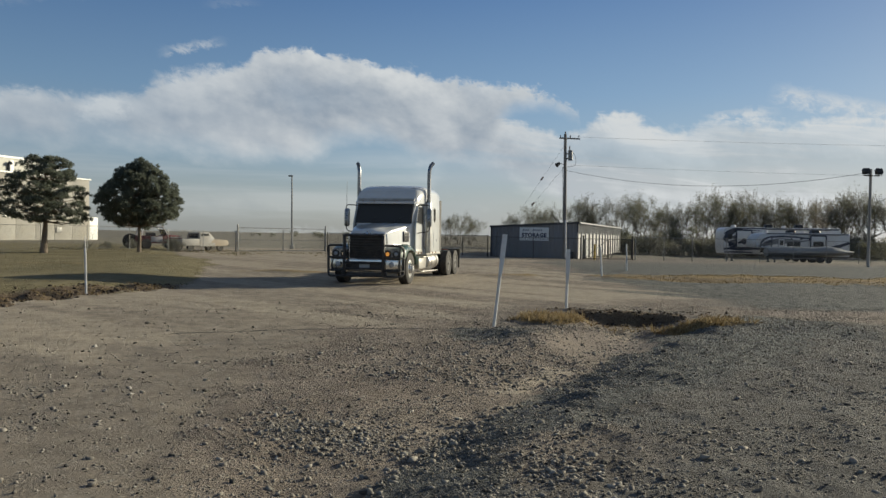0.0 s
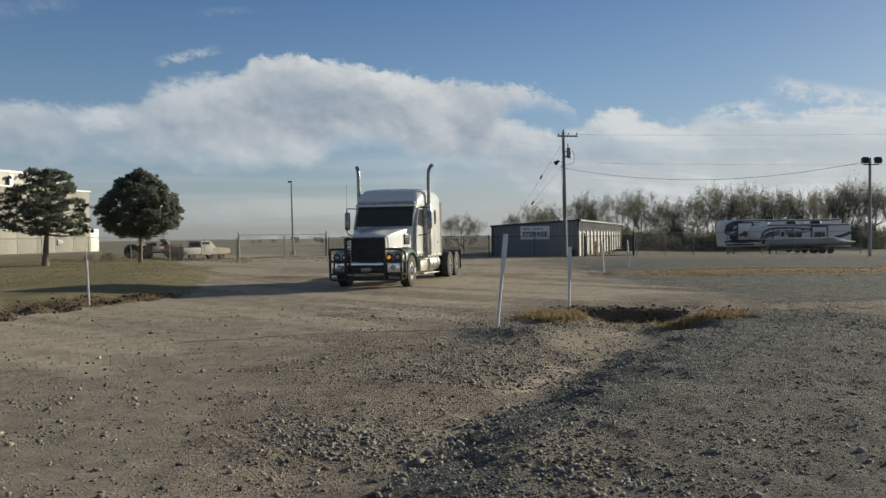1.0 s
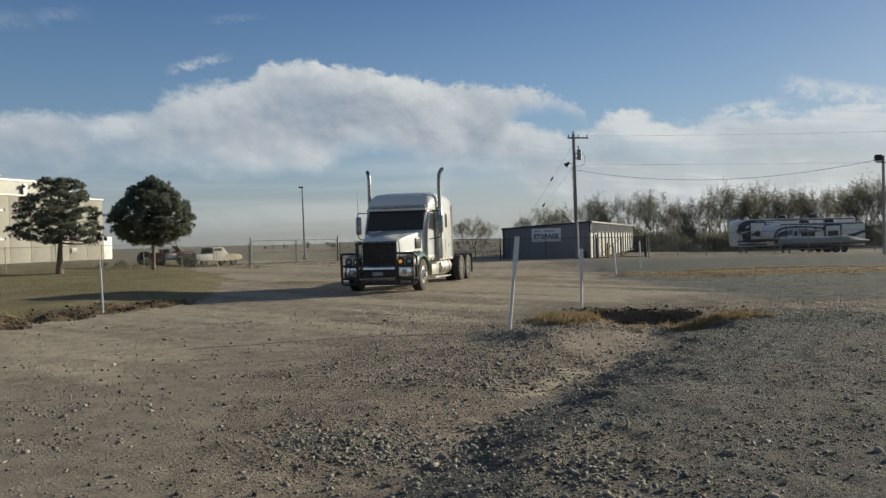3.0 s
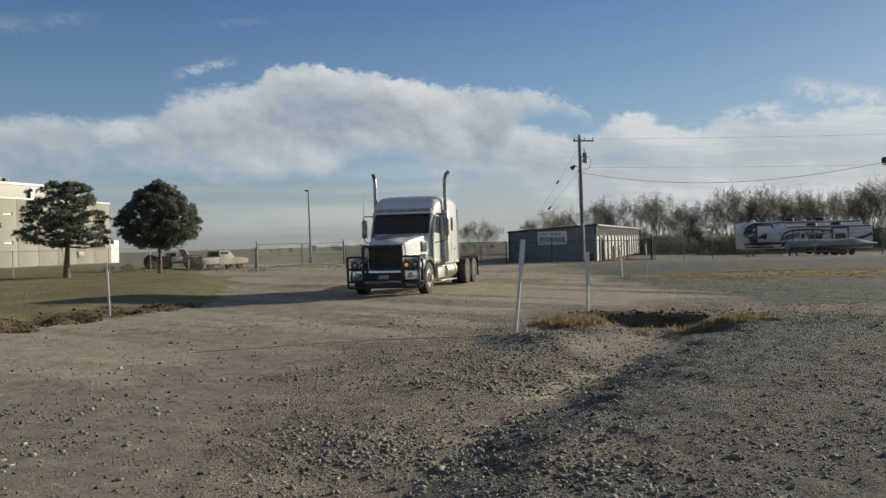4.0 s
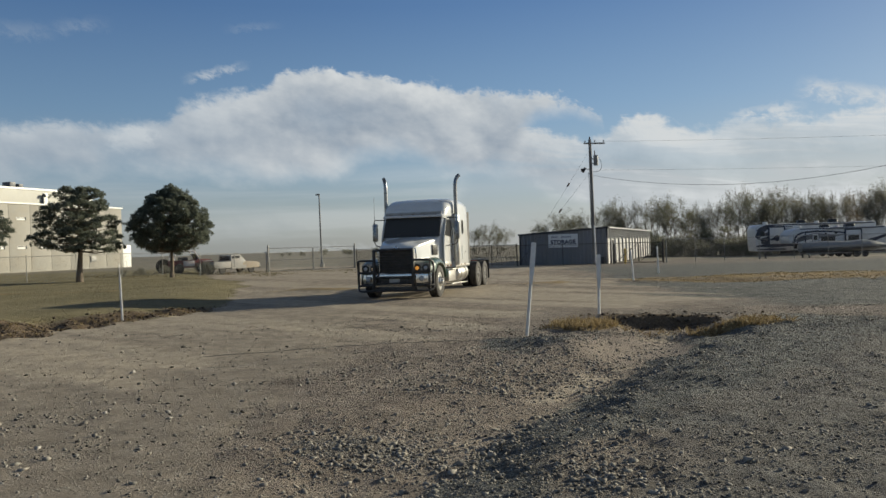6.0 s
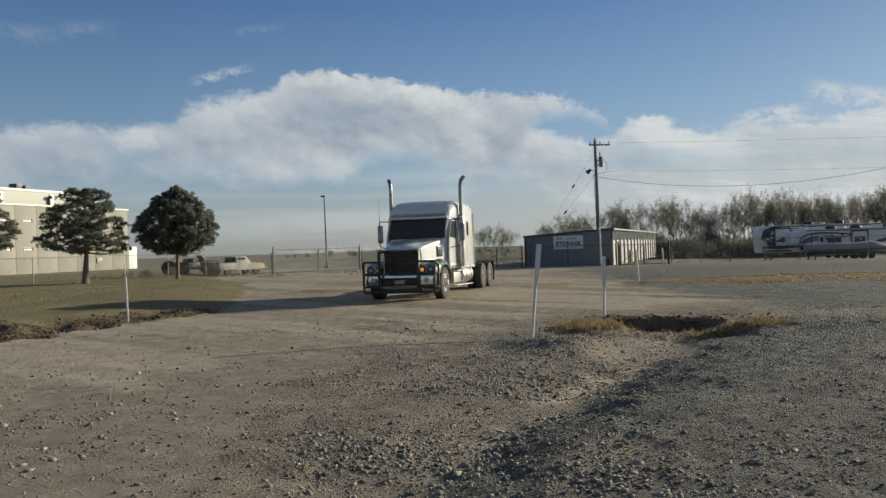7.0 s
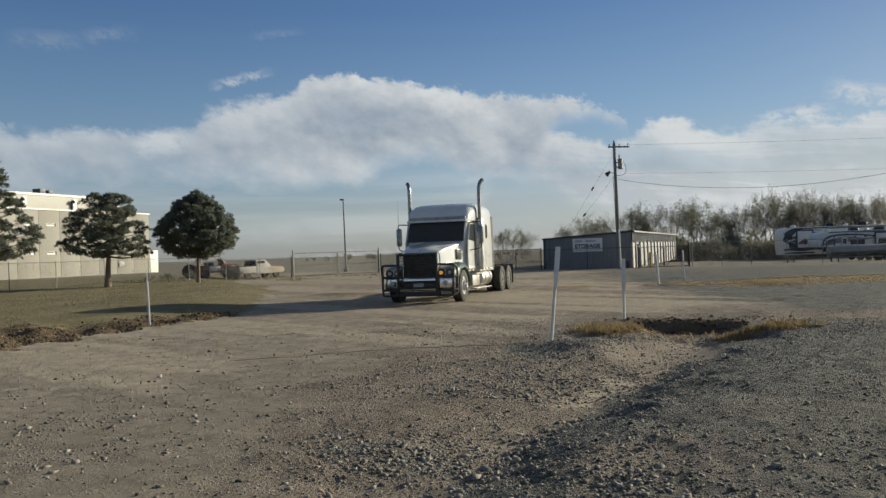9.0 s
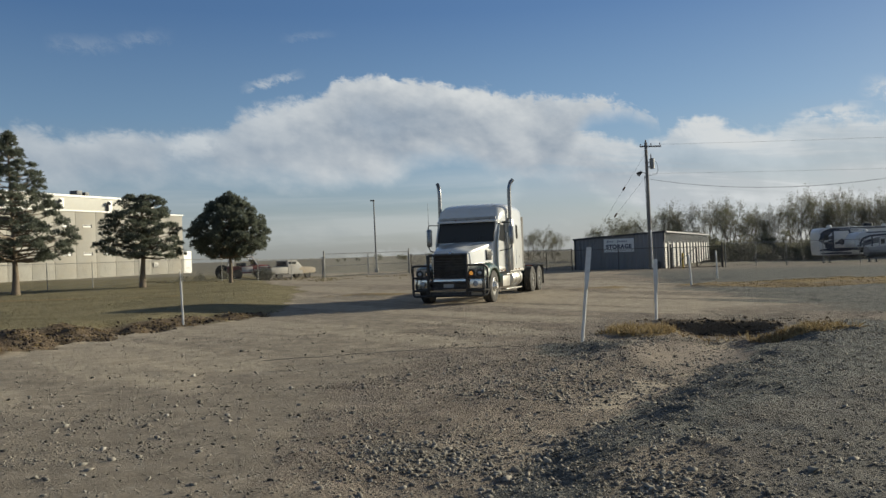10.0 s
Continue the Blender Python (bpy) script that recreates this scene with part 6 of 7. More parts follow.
def bare_tree(seed, H, leaf, leaves, label, stems=3, depth=5, spread=0.40):
    """A vase of upswept limbs that fork into fine twigs, with a haze of small leaves."""
    rng = np.random.RandomState(seed)
    tree = empty("cottonwood_tree", pose(0, 0, 0), label, "tree", "bare trees along the field edge")
    lines, tips = [], []
    for k in range(stems):
        d = Vector((rng.normal(0, 0.24), rng.normal(0, 0.24), 1)).normalized()
        grow(lines, rng, Vector((rng.normal(0, 0.22), rng.normal(0, 0.22), -0.1)), d, H * 0.24, 0.0125 * H, depth, tips, spread, 0.44)
    k = H / max(t.z for t, _ in tips)
    bm = bmesh.new()
    for pts, r0, r1 in lines:
        tube(bm, [p * k for p in pts] if r0 > 0.03 else [pts[0] * k, pts[2] * k], max(r0, 0.012), 3 if r0 < 0.03 else 6, max(r1, 0.008))
    part("trunk", bm, GREY_BARK, tree)
    c, a = [], []
    for t, d in tips:
        for j in range(leaves):
            c.append(t * k + Vector(rng.normal(0, 0.27, 3)))
            a.append(d)
    v, f = tufts(rng, np.array(c), np.array(a), np.full(len(c), 0.22), 3, 0.021)
    crown = new("crown", from_arrays("crown", v, f, leaf))
    crown.parent = tree
    tagged(crown, "sparse drab leaves and twigs", kind="stuff")
    return tree


def scrub(seed, leaf, label):
    rng = np.random.RandomState(seed)
    ob = empty("bush", pose(0, 0, 0), label, "bush", "scrub along the field edge")
    lines, tips = [], []
    for k in range(7):
        d = Vector((rng.normal(0, 0.5), rng.normal(0, 0.5), 1)).normalized()
        grow(lines, rng, Vector((rng.normal(0, 0.4), rng.normal(0, 0.4), -0.05)), d, 0.9, 0.035, 2, tips, 0.5)
    bm = bmesh.new()
    for pts, r0, r1 in lines:
        tube(bm, pts, r0, 4, r1)
    tagged(part("stem_tangle", bm, GREY_BARK, ob), kind="stuff")
    c, a = [], []
    for t, d in tips:
        for j in range(3):
            c.append(t + Vector(rng.normal(0, 0.22, 3)))
            a.append(d)
    v, f = tufts(rng, np.array(c), np.array(a), np.full(len(c), 0.36), 5, 0.018)
    crown = new("foliage", from_arrays("foliage", v, f, leaf))
    crown.parent = ob
    tagged(crown, kind="stuff")
    return ob


def far_row():
    """Trees and scrub past the yard: bearing as x per metre of depth, depth, height."""
    kinds = [bare_tree(11, 9, DRAB_LEAF, 3, "nearly bare grey-brown cottonwood tree, leaves mostly fallen", 3), bare_tree(12, 9, OLIVE_LEAF, 3, "cottonwood with sparse olive leaves", 3, spread=0.44),
             bare_tree(13, 9, DRAB_LEAF, 3, "slender cottonwood with thin grey twigs", 2, spread=0.36), bare_tree(14, 9, OLIVE_LEAF, 3, "spreading cottonwood with thin drab leaves", 3, spread=0.48),
             bare_tree(15, 9, RUST_LEAF, 2, "cottonwood with thin rusty leaves", 3)]
    bushes = [scrub(21, OLIVE_LEAF, "dense olive-brown scrub bush by the field"), scrub(22, DRAB_LEAF, "leafless tangled brown bush in dry weeds")]
    # bearing, depth, height, spread, kind
    spots = [(0.030, 150, 6.0, 1.0, 1), (0.044, 140, 6.2, 0.9, 3), (0.058, 155, 5.4, 1.0, 1), (0.112, 125, 6.0, 1.0, 1), (0.130, 120, 7.4, 1.1, 3), (0.145, 122, 6.6, 0.9, 1)]
    spots += [(0.172, 125, 7.6, 0.9, 3), (0.188, 130, 9.7, 0.8, 1), (0.204, 133, 9.2, 0.8, 0), (0.219, 130, 9.6, 0.7, 0), (0.235, 133, 9.0, 0.75, 2), (0.258, 128, 10.2, 0.8, 1),
              (0.273, 131, 10.6, 0.9, 3), (0.287, 134, 9.0, 0.8, 1), (0.304, 130, 7.0, 0.8, 2), (0.321, 128, 9.2, 0.8, 0), (0.334, 133, 9.8, 0.8, 1), (0.350, 127, 11.3, 0.85, 3),
              (0.363, 131, 11.0, 0.8, 0), (0.379, 133, 9.6, 0.8, 1), (0.393, 130, 9.9, 0.8, 3), (0.407, 128, 11.0, 0.8, 2), (0.420, 131, 10.8, 0.8, 0), (0.433, 133, 10.4, 0.8, 3),
              (0.447, 130, 10.3, 0.85, 1), (0.462, 133, 9.9, 0.8, 2), (0.474, 130, 10.0, 0.8, 0), (0.487, 132, 9.8, 0.75, 4), (0.501, 128, 9.8, 0.8, 4), (0.515, 124, 10.0, 0.8, 2),
              (0.530, 122, 11.2, 0.9, 0), (0.546, 120, 11.0, 0.9, 3), (0.563, 122, 10.4, 0.9, 1), (0.581, 120, 10.0, 0.9, 0), (0.602, 122, 10.6, 0.9, 2), (0.63, 125, 10.4, 0.9, 1)]
    rng = np.random.RandomState(4)

    def stand(thing, fresh, m):
        """Puts the first of a kind in place; later ones are copies at the same measure."""
        if fresh:
            thing.matrix_basis = m
        else:
            copy_thing(thing, m @ Matrix.Diagonal((1 / thing.scale.x, 1 / thing.scale.y, 1 / thing.scale.z, 1)))

    used = set()
    for s, y, h, w, k in spots:
        x = s * y
        stand(kinds[k], k not in used, pose(x, y, zat(x, y), 0, 0, rng.uniform(0, 360)) @ Matrix.Diagonal((w * h / 9, w * h / 9, h * 0.95 / 9, 1)))
        used.add(k)
    used = set()
    for j in range(60):
        s = 0.225 + 0.41 * (j + rng.uniform(-0.4, 0.4)) / 59
        y = rng.uniform(110, 124)
        k = int(rng.rand() < 0.4)
        x = s * y
        stand(bushes[k], k not in used, pose(x, y, zat(x, y), 0, 0, rng.uniform(0, 360)) @ Matrix.Scale(rng.uniform(0.9, 1.5) * (1.4 if rng.rand() < 0.25 else 1.0), 4))
        used.add(k)
    # low weeds and bushes by the lawn fence and on the far fields
    for x, y, sc in ((-22.6, 59.0, 0.28), (-23.6, 58.2, 0.24), (-19.2, 63.6, 0.50), (-19.7, 63.9, 0.42), (-22.3, 63.2, 0.32), (-18.0, 70.5, 0.26), (-55, 300, 0.8), (-48, 305, 1.2), (-30, 320, 1.2), (-39, 310, 0.9), (-22, 300, 0.7),
                     (-15, 330, 0.9), (-66, 330, 0.7), (-62, 300, 0.6), (18, 280, 0.6), (12, 300, 0.7), (8, 290, 0.6), (25, 260, 0.6), (-36, 290, 0.8), (-44, 340, 1.1)):
        stand(bushes[1 if x > -30 else 0], False, pose(x, y, zat(x, y), 0, 0, x * 40) @ Matrix.Scale(sc, 4))


far_row()

# ---- parked campers, boat, cars ----
RV_WHITE = material("camper_white_gelcoat", (0.62, 0.62, 0.61), 0.35, 0.0, 0.04, 1.0, dirt=(0.35, 0.31, 0.25), dirt_amount=0.2, coat=0.3)
RV_BLUE = material("camper_navy_graphic", (0.022, 0.03, 0.055), 0.35, 0.0, 0.1, 2, coat=0.3)
RV_GREY = material("camper_grey_graphic", (0.16, 0.165, 0.18), 0.35, 0.0, 0.08, 2, coat=0.3)
TARP = material("silver_boat_cover", (0.22, 0.228, 0.225), 0.5, 0.0, 0.12, 1.5, bump=0.5, bump_scale=4)
HULL = material("grey_boat_hull", (0.10, 0.106, 0.11), 0.4, 0.1, 0.1, 2)
TAN_PAINT = material("faded_tan_car_paint", (0.30, 0.25, 0.18), 0.6, 0.0, 0.1, 2.5, dirt=(0.28, 0.2, 0.13), dirt_amount=0.35)
DULL_WHITE = material("dull_white_car_paint", (0.33, 0.32, 0.30), 0.6, 0.0, 0.08, 2.5, dirt=(0.3, 0.25, 0.18), dirt_amount=0.35)
RED_PAINT = material("faded_red_paint", (0.20, 0.045, 0.04), 0.55, 0.0, 0.15, 3, dirt=(0.2, 0.14, 0.1), dirt_amount=0.35)


def swoosh(parent, mat, pts, widths, y, label="swept dark graphic"):
    """A tapering painted sweep on a flat side, as a thin raised film."""
    bm = bmesh.new()
    pts = [Vector((px, 0, pz)) for px, pz in pts]
    pts = bend(pts, 1.2, 6)
    n = len(pts)
    a, b = [], []
    for i, p in enumerate(pts):
        d = (pts[min(i + 1, n - 1)] - pts[max(i - 1, 0)]).normalized()
        up = Vector((-d.z, 0, d.x))
        w = float(np.interp(i / (n - 1), np.linspace(0, 1, len(widths)), widths)) * 1.15
        a.append(p + up * w)
        b.append(p - up * w)
    ring = lambda dy: [(p.x, y + dy, p.z) for p in a] + [(p.x, y + dy, p.z) for p in reversed(b)]
    loft(bm, [ring(0.0), ring(-0.006)])
    return part("graphic", bm, mat, parent, label, smooth=False)


def fifth_wheel(x, y, rz, L, style, tall):
    """Local x runs from nose to tail, -y is the side towards the yard."""
    z = zat(x, y)
    rv = empty("camper_trailer", pose(x, y, z, 0, 0, rz) @ Matrix.Diagonal((1, 1, tall, 1)), "white fifth-wheel camper with navy sweeps" if style else "white travel trailer with navy stripes and slide-out trim", "camper", "parked campers")
    H, W = 3.55, 2.5
    bm = bmesh.new()
    if style:
        prof = [(0.18, 1.75), (0.0, 2.05), (0.02, 2.6), (0.22, 3.1), (0.6, 3.42), (1.2, H - 0.03), (2.6, H), (L - 0.25, H), (L, H - 0.1), (L, 0.75), (2.75, 0.75), (2.65, 0.85), (2.6, 1.6), (2.45, 1.7)]
    else:
        prof = [(0.12, 0.8), (0.0, 1.3), (0.0, 2.9), (0.06, 3.25), (0.28, 3.46), (0.8, H - 0.02), (2.6, H), (L - 0.25, H), (L, H - 0.1), (L, 0.75), (0.4, 0.75)]
    loft(bm, [[(px, yy, pz) for px, pz in prof] for yy in (-W / 2, W / 2)])
    bevelled(bm, [e for e in bm.edges if abs(e.verts[0].co.y - e.verts[1].co.y) < 1e-5], 0.07, 2)
    body = part("body", bm, RV_WHITE, rv)
    ys = -W / 2 - 0.004
    if style:
        swoosh(body, RV_BLUE, [(0.52, 1.85), (0.70, 2.65), (1.6, 3.08), (3.2, 3.2)], (0.07, 0.11, 0.09, 0.04), ys)
        swoosh(body, RV_BLUE, [(0.85, 1.8), (1.05, 2.3), (1.8, 2.62), (2.3, 2.65)], (0.05, 0.09, 0.06, 0.03), ys)
        swoosh(body, RV_BLUE, [(1.75, 3.0), (3.2, 3.12), (5.0, 3.02), (6.6, 2.75), (7.8, 2.1)], (0.06, 0.09, 0.07, 0.08, 0.04), ys)
        swoosh(body, RV_GREY, [(0.9, 2.2), (2.6, 2.6), (4.5, 2.5), (6.0, 2.7)], (0.25, 0.3, 0.2, 0.05), ys)
        swoosh(body, RV_BLUE, [(L - 3.4, 1.7), (L - 1.6, 1.85), (L - 0.05, 2.45)], (0.05, 0.2, 0.14), ys)
        swoosh(body, RV_BLUE, [(1.74, 3.05), (1.76, 2.3), (1.72, 1.2)], (0.06, 0.06, 0.05), ys)
        swoosh(body, RV_GREY, [(0.3, 1.9), (1.0, 2.2), (1.7, 2.25)], (0.08, 0.16, 0.12), ys)
    else:
        swoosh(body, RV_BLUE, [(0.15, 2.1), (0.5, 2.75), (1.2, 3.25), (2.2, 3.35)], (0.25, 0.3, 0.25, 0.1), ys)
        swoosh(body, RV_BLUE, [(0.5, 1.95), (2.0, 2.2), (3.8, 2.0), (5.2, 2.25)], (0.1, 0.32, 0.3, 0.08), ys)
        swoosh(body, RV_GREY, [(1.0, 2.5), (2.4, 2.85), (4.2, 2.75), (6.0, 2.95)], (0.1, 0.25, 0.2, 0.06), ys)
        swoosh(body, RV_BLUE, [(0.1, 2.85), (0.5, 3.15), (1.5, 3.28), (4.2, 3.2)], (0.05, 0.09, 0.08, 0.03), ys)
        swoosh(body, RV_BLUE, [(0.05, 2.35), (0.8, 2.5), (2.4, 2.42), (4.4, 2.6)], (0.06, 0.12, 0.10, 0.03), ys)
        swoosh(body, RV_BLUE, [(0.05, 1.25), (0.9, 1.35), (2.2, 1.2), (3.4, 1.25)], (0.08, 0.14, 0.12, 0.05), ys)
        swoosh(body, RV_BLUE, [(0.12, 0.92), (1.6, 0.95), (3.4, 0.92)], (0.05, 0.09, 0.06), ys)
        swoosh(body, RV_GREY, [(0.2, 2.05), (1.2, 1.98), (3.0, 1.85), (5.2, 1.9)], (0.06, 0.12, 0.12, 0.04), ys)
        swoosh(body, RV_BLUE, [(0.6, 1.75), (2.4, 1.62), (4.6, 1.5), (7.5, 1.55)], (0.2, 0.3, 0.3, 0.1), ys)
    swoosh(body, RV_BLUE, [(1.2, 3.42), (L * 0.5, 3.44), (L - 0.2, 3.42)], (0.05, 0.07, 0.05), ys)
    # slide-out room
    sx, sw = (5.95, 1.7) if style else (1.45, 1.75)
    bm = bmesh.new()
    box(bm, (sx + sw / 2, -W / 2 - 0.06, 2.35), (sw, 0.16, 1.75), 0.02)
    so = part("slide_out", bm, RV_WHITE, rv, "shallow slide-out room")
    bm = bmesh.new()
    for px, pz, w, h in ((sx, 2.35, 0.1, 1.8), (sx + sw, 2.35, 0.1, 1.8), (sx + sw / 2, 3.24, sw, 0.1)):
        box(bm, (px, -W / 2 - 0.13, pz), (w * (1.6 if w < 0.2 else 1), 0.06, h * (1.6 if h < 0.2 else 1)), 0.01)
    part("slide_out_trim", bm, RV_BLUE, so, "dark trim")
    swoosh(so, RV_GREY if style else RV_BLUE, [(sx + 0.15, 1.9), (sx + sw * 0.5, 2.1), (sx + sw - 0.15, 1.95)], (0.08, 0.3, 0.1), -W / 2 - 0.142)
    # windows and door
    wins = ((4.15, 2.2, 1.5, 0.55), (6.8, 2.25, 1.15, 0.6), (3.9, 2.85, 0.22, 0.16), (5.0, 2.85, 0.35, 0.16)) if style else ((0.75, 2.55, 0.5, 0.6), (3.9, 2.4, 0.9, 0.6), (8.6, 2.4, 1.2, 0.6))
    for px, pz, w, h in wins:
        off = -0.142 if sx < px < sx + sw else 0.0
        bm = bmesh.new()
        loft(bm, [[(px + a, -W / 2 - dy + off, pz + b) for a, b in rounded(w, h, 0.08)] for dy in (0.0, 0.02)])
        fr = part("window", bm, BLACK, rv, "dark tinted window")
        bm = bmesh.new()
        loft(bm, [[(px + a, -W / 2 - dy + off, pz + b) for a, b in rounded(w - 0.08, h - 0.08, 0.06)] for dy in (0.015, 0.026)])
        part("pane", bm, DARK_GLASS, fr)
    dx = 2.85
    if style:
        bm = bmesh.new()
        loft(bm, [[(dx - 0.05 + a, -W / 2 - dy, 1.95 + b) for a, b in rounded(0.72, 1.85, 0.06)] for dy in (0.0, 0.03)])
        door = part("door", bm, RV_GREY, rv, "entry door")
        bm = bmesh.new()
        loft(bm, [[(dx - 0.05 + a, -W / 2 - dy, 1.95 + b) for a, b in rounded(0.62, 1.75, 0.05)] for dy in (0.02, 0.04)])
        part("door_panel", bm, RV_WHITE, door)
        bm = bmesh.new()
        loft(bm, [[(dx - 0.05 + a, -W / 2 - dy, 2.35 + b) for a, b in rounded(0.4, 0.55, 0.06)] for dy in (0.03, 0.05)])
        part("door_window", bm, DARK_GLASS, door)
    # roof units, skirt, wheels, landing legs
    for px, w, h in ((L * 0.42, 0.9, 0.34), (L * 0.68, 0.95, 0.36), (L * 0.55, 0.45, 0.22), (1.6, 0.5, 0.25)):
        bm = bmesh.new()
        loft(bm, [[(px + a, b * 0.8, zz) for a, b in rounded(w * k, w * k, 0.12)] for zz, k in ((H - 0.02, 1.0), (H + h * 0.7, 0.96), (H + h, 0.8))])
        part("roof_unit", bm, BLACK if w > 0.6 else RV_WHITE, rv, "roof air-conditioner unit")
    bm = bmesh.new()
    box(bm, (L / 2 + 1.4, 0, 0.62), (L - 2.9, 1.9, 0.24), 0.02)
    part("chassis_frame", bm, FRAME, rv)
    for k in (-1, 1):
        for s in (-1, 1):
            px, r = L * 0.66 + k * 0.45, 0.38
            bm = bmesh.new()
            lathe(bm, [(0.2, -0.12), (r * 0.93, -0.12), (r, -0.08), (r, 0.08), (r * 0.93, 0.12), (0.2, 0.12), (0.18, 0.06), (0.02, 0.06)], 20, pose(px, s * 1.08, r, 90 * s))
            part("wheel", bm, RUBBER, rv, "trailer wheel")
    leg_x = 2.3 if style else 1.2
    for s in (-0.8, 0.8):
        bm = bmesh.new()
        box(bm, (leg_x, s, 0.85), (0.12, 0.12, 1.7), 0.01)
        box(bm, (leg_x, s, 0.03), (0.3, 0.3, 0.06), 0.01)
        part("landing_leg", bm, GALV, rv)
    bm = bmesh.new()
    box(bm, (1.3, 0, 1.45), (0.35, 0.35, 0.6), 0.03)
    part("pin_box", bm, FRAME, rv)
    bm = bmesh.new()
    tube(bm, bend([(L * 0.36, -W / 2 - 0.09, H - 0.15), (L * 0.9, -W / 2 - 0.09, H - 0.15)], 0.1), 0.07, 8)
    part("awning", bm, RV_GREY, rv, "rolled awning")
    return rv


fifth_wheel(34.1, 93.0, 1, 13.6, 0, 1.08)
fifth_wheel(35.75, 88.0, 1, 10.35, 1, 0.9)


def covered_boat(x, y, rz):
    ob = empty("covered_boat", pose(x, y, zat(x, y), 0, 0, rz), "long boat under a silver cover on its trailer", "boat")
    L = 9.2
    bm = bmesh.new()
    rows = []
    for s in np.linspace(0, 1, 15):
        w = 1.2 * min(1, (1.02 - s) * 3.5, 0.55 + s * 3)
        top = 1.52 + 0.35 * math.exp(-((s - 0.72) / 0.16) ** 2) + 0.2 * math.exp(-((s - 0.35) / 0.25) ** 2) - 0.3 * s * s
        low = 0.98 + 0.12 * s
        rows.append([(L * s, w * a, low + (top - low) * b) for a, b in ((-1, 0), (-1.02, 0.35), (-0.75, 0.75), (-0.3, 0.97), (0, 1.0), (0.3, 0.97), (0.75, 0.75), (1.02, 0.35), (1, 0))])
    loft(bm, rows)
    part("cover", bm, TARP, ob, "draped silver cover")
    bm = bmesh.new()
    rows = []
    for s in np.linspace(0, 1, 15):
        w = 1.16 * min(1, (1.02 - s) * 3.2, 0.55 + s * 3)
        low = 1.0 + 0.12 * s
        keel = 0.52 + 0.42 * s ** 4
        rows.append([(L * s, w, low), (L * s, w * 0.85, (low + keel) / 2), (L * s, 0, keel), (L * s, -w * 0.85, (low + keel) / 2), (L * s, -w, low)])
    loft(bm, rows)
    part("hull", bm, HULL, ob)
    bm = bmesh.new()
    for s in (-0.75, 0.75):
        tube(bm, bend([(0.3, s, 0.45), (7.6, s, 0.45), (10.0, 0, 0.5)], 0.6), 0.06, 6)
    for px in (1.0, 3.0, 5.2, 7.4):
        box(bm, (px, 0, 0.42), (0.1, 1.6, 0.1), 0.01)
    part("trailer_frame", bm, GALV, ob)
    for px in (5.2, 6.1):
        for s in (-1, 1):
            bm = bmesh.new()
            lathe(bm, [(0.18, -0.1), (0.30, -0.1), (0.33, -0.06), (0.33, 0.06), (0.30, 0.1), (0.18, 0.1), (0.16, 0.05), (0.02, 0.05)], 18, pose(px, s * 1.0, 0.33, 90 * s))
            part("wheel", bm, RUBBER, ob)


covered_boat(35.5, 83.5, 0)


def car_body(bm, half, rows):
    """Lofts a body along x from (x, sill, waist, roof, roof inset) rows; where roof equals waist there is no cabin."""
    rings = []
    for x, lo, waist, roof, inset, w in rows:
        h = half * w
        rings.append([(x, -h, lo), (x, -h * 1.02, (lo + waist) / 2), (x, -h, waist), (x, -h + inset, roof), (x, h - inset, roof), (x, h, waist), (x, h * 1.02, (lo + waist) / 2), (x, h, lo)])
    loft(bm, rings)


def small_wheel(parent, x, y, r, s):
    bm = bmesh.new()
    lathe(bm, [(r * 0.55, -0.1), (r * 0.92, -0.11), (r, -0.07), (r, 0.07), (r * 0.92, 0.11), (r * 0.58, 0.11), (r * 0.55, 0.06)], 20, pose(x, y, r, 90 * s))
    w = part("wheel", bm, RUBBER, parent)
    bm = bmesh.new()
    lathe(bm, [(0.02, 0.09), (r * 0.2, 0.1), (r * 0.5, 0.06), (r * 0.58, 0.09), (r * 0.58, 0.0), (0.02, 0.0)], 18, pose(x, y, r, 90 * s))
    part("rim", bm, ALLOY, w)


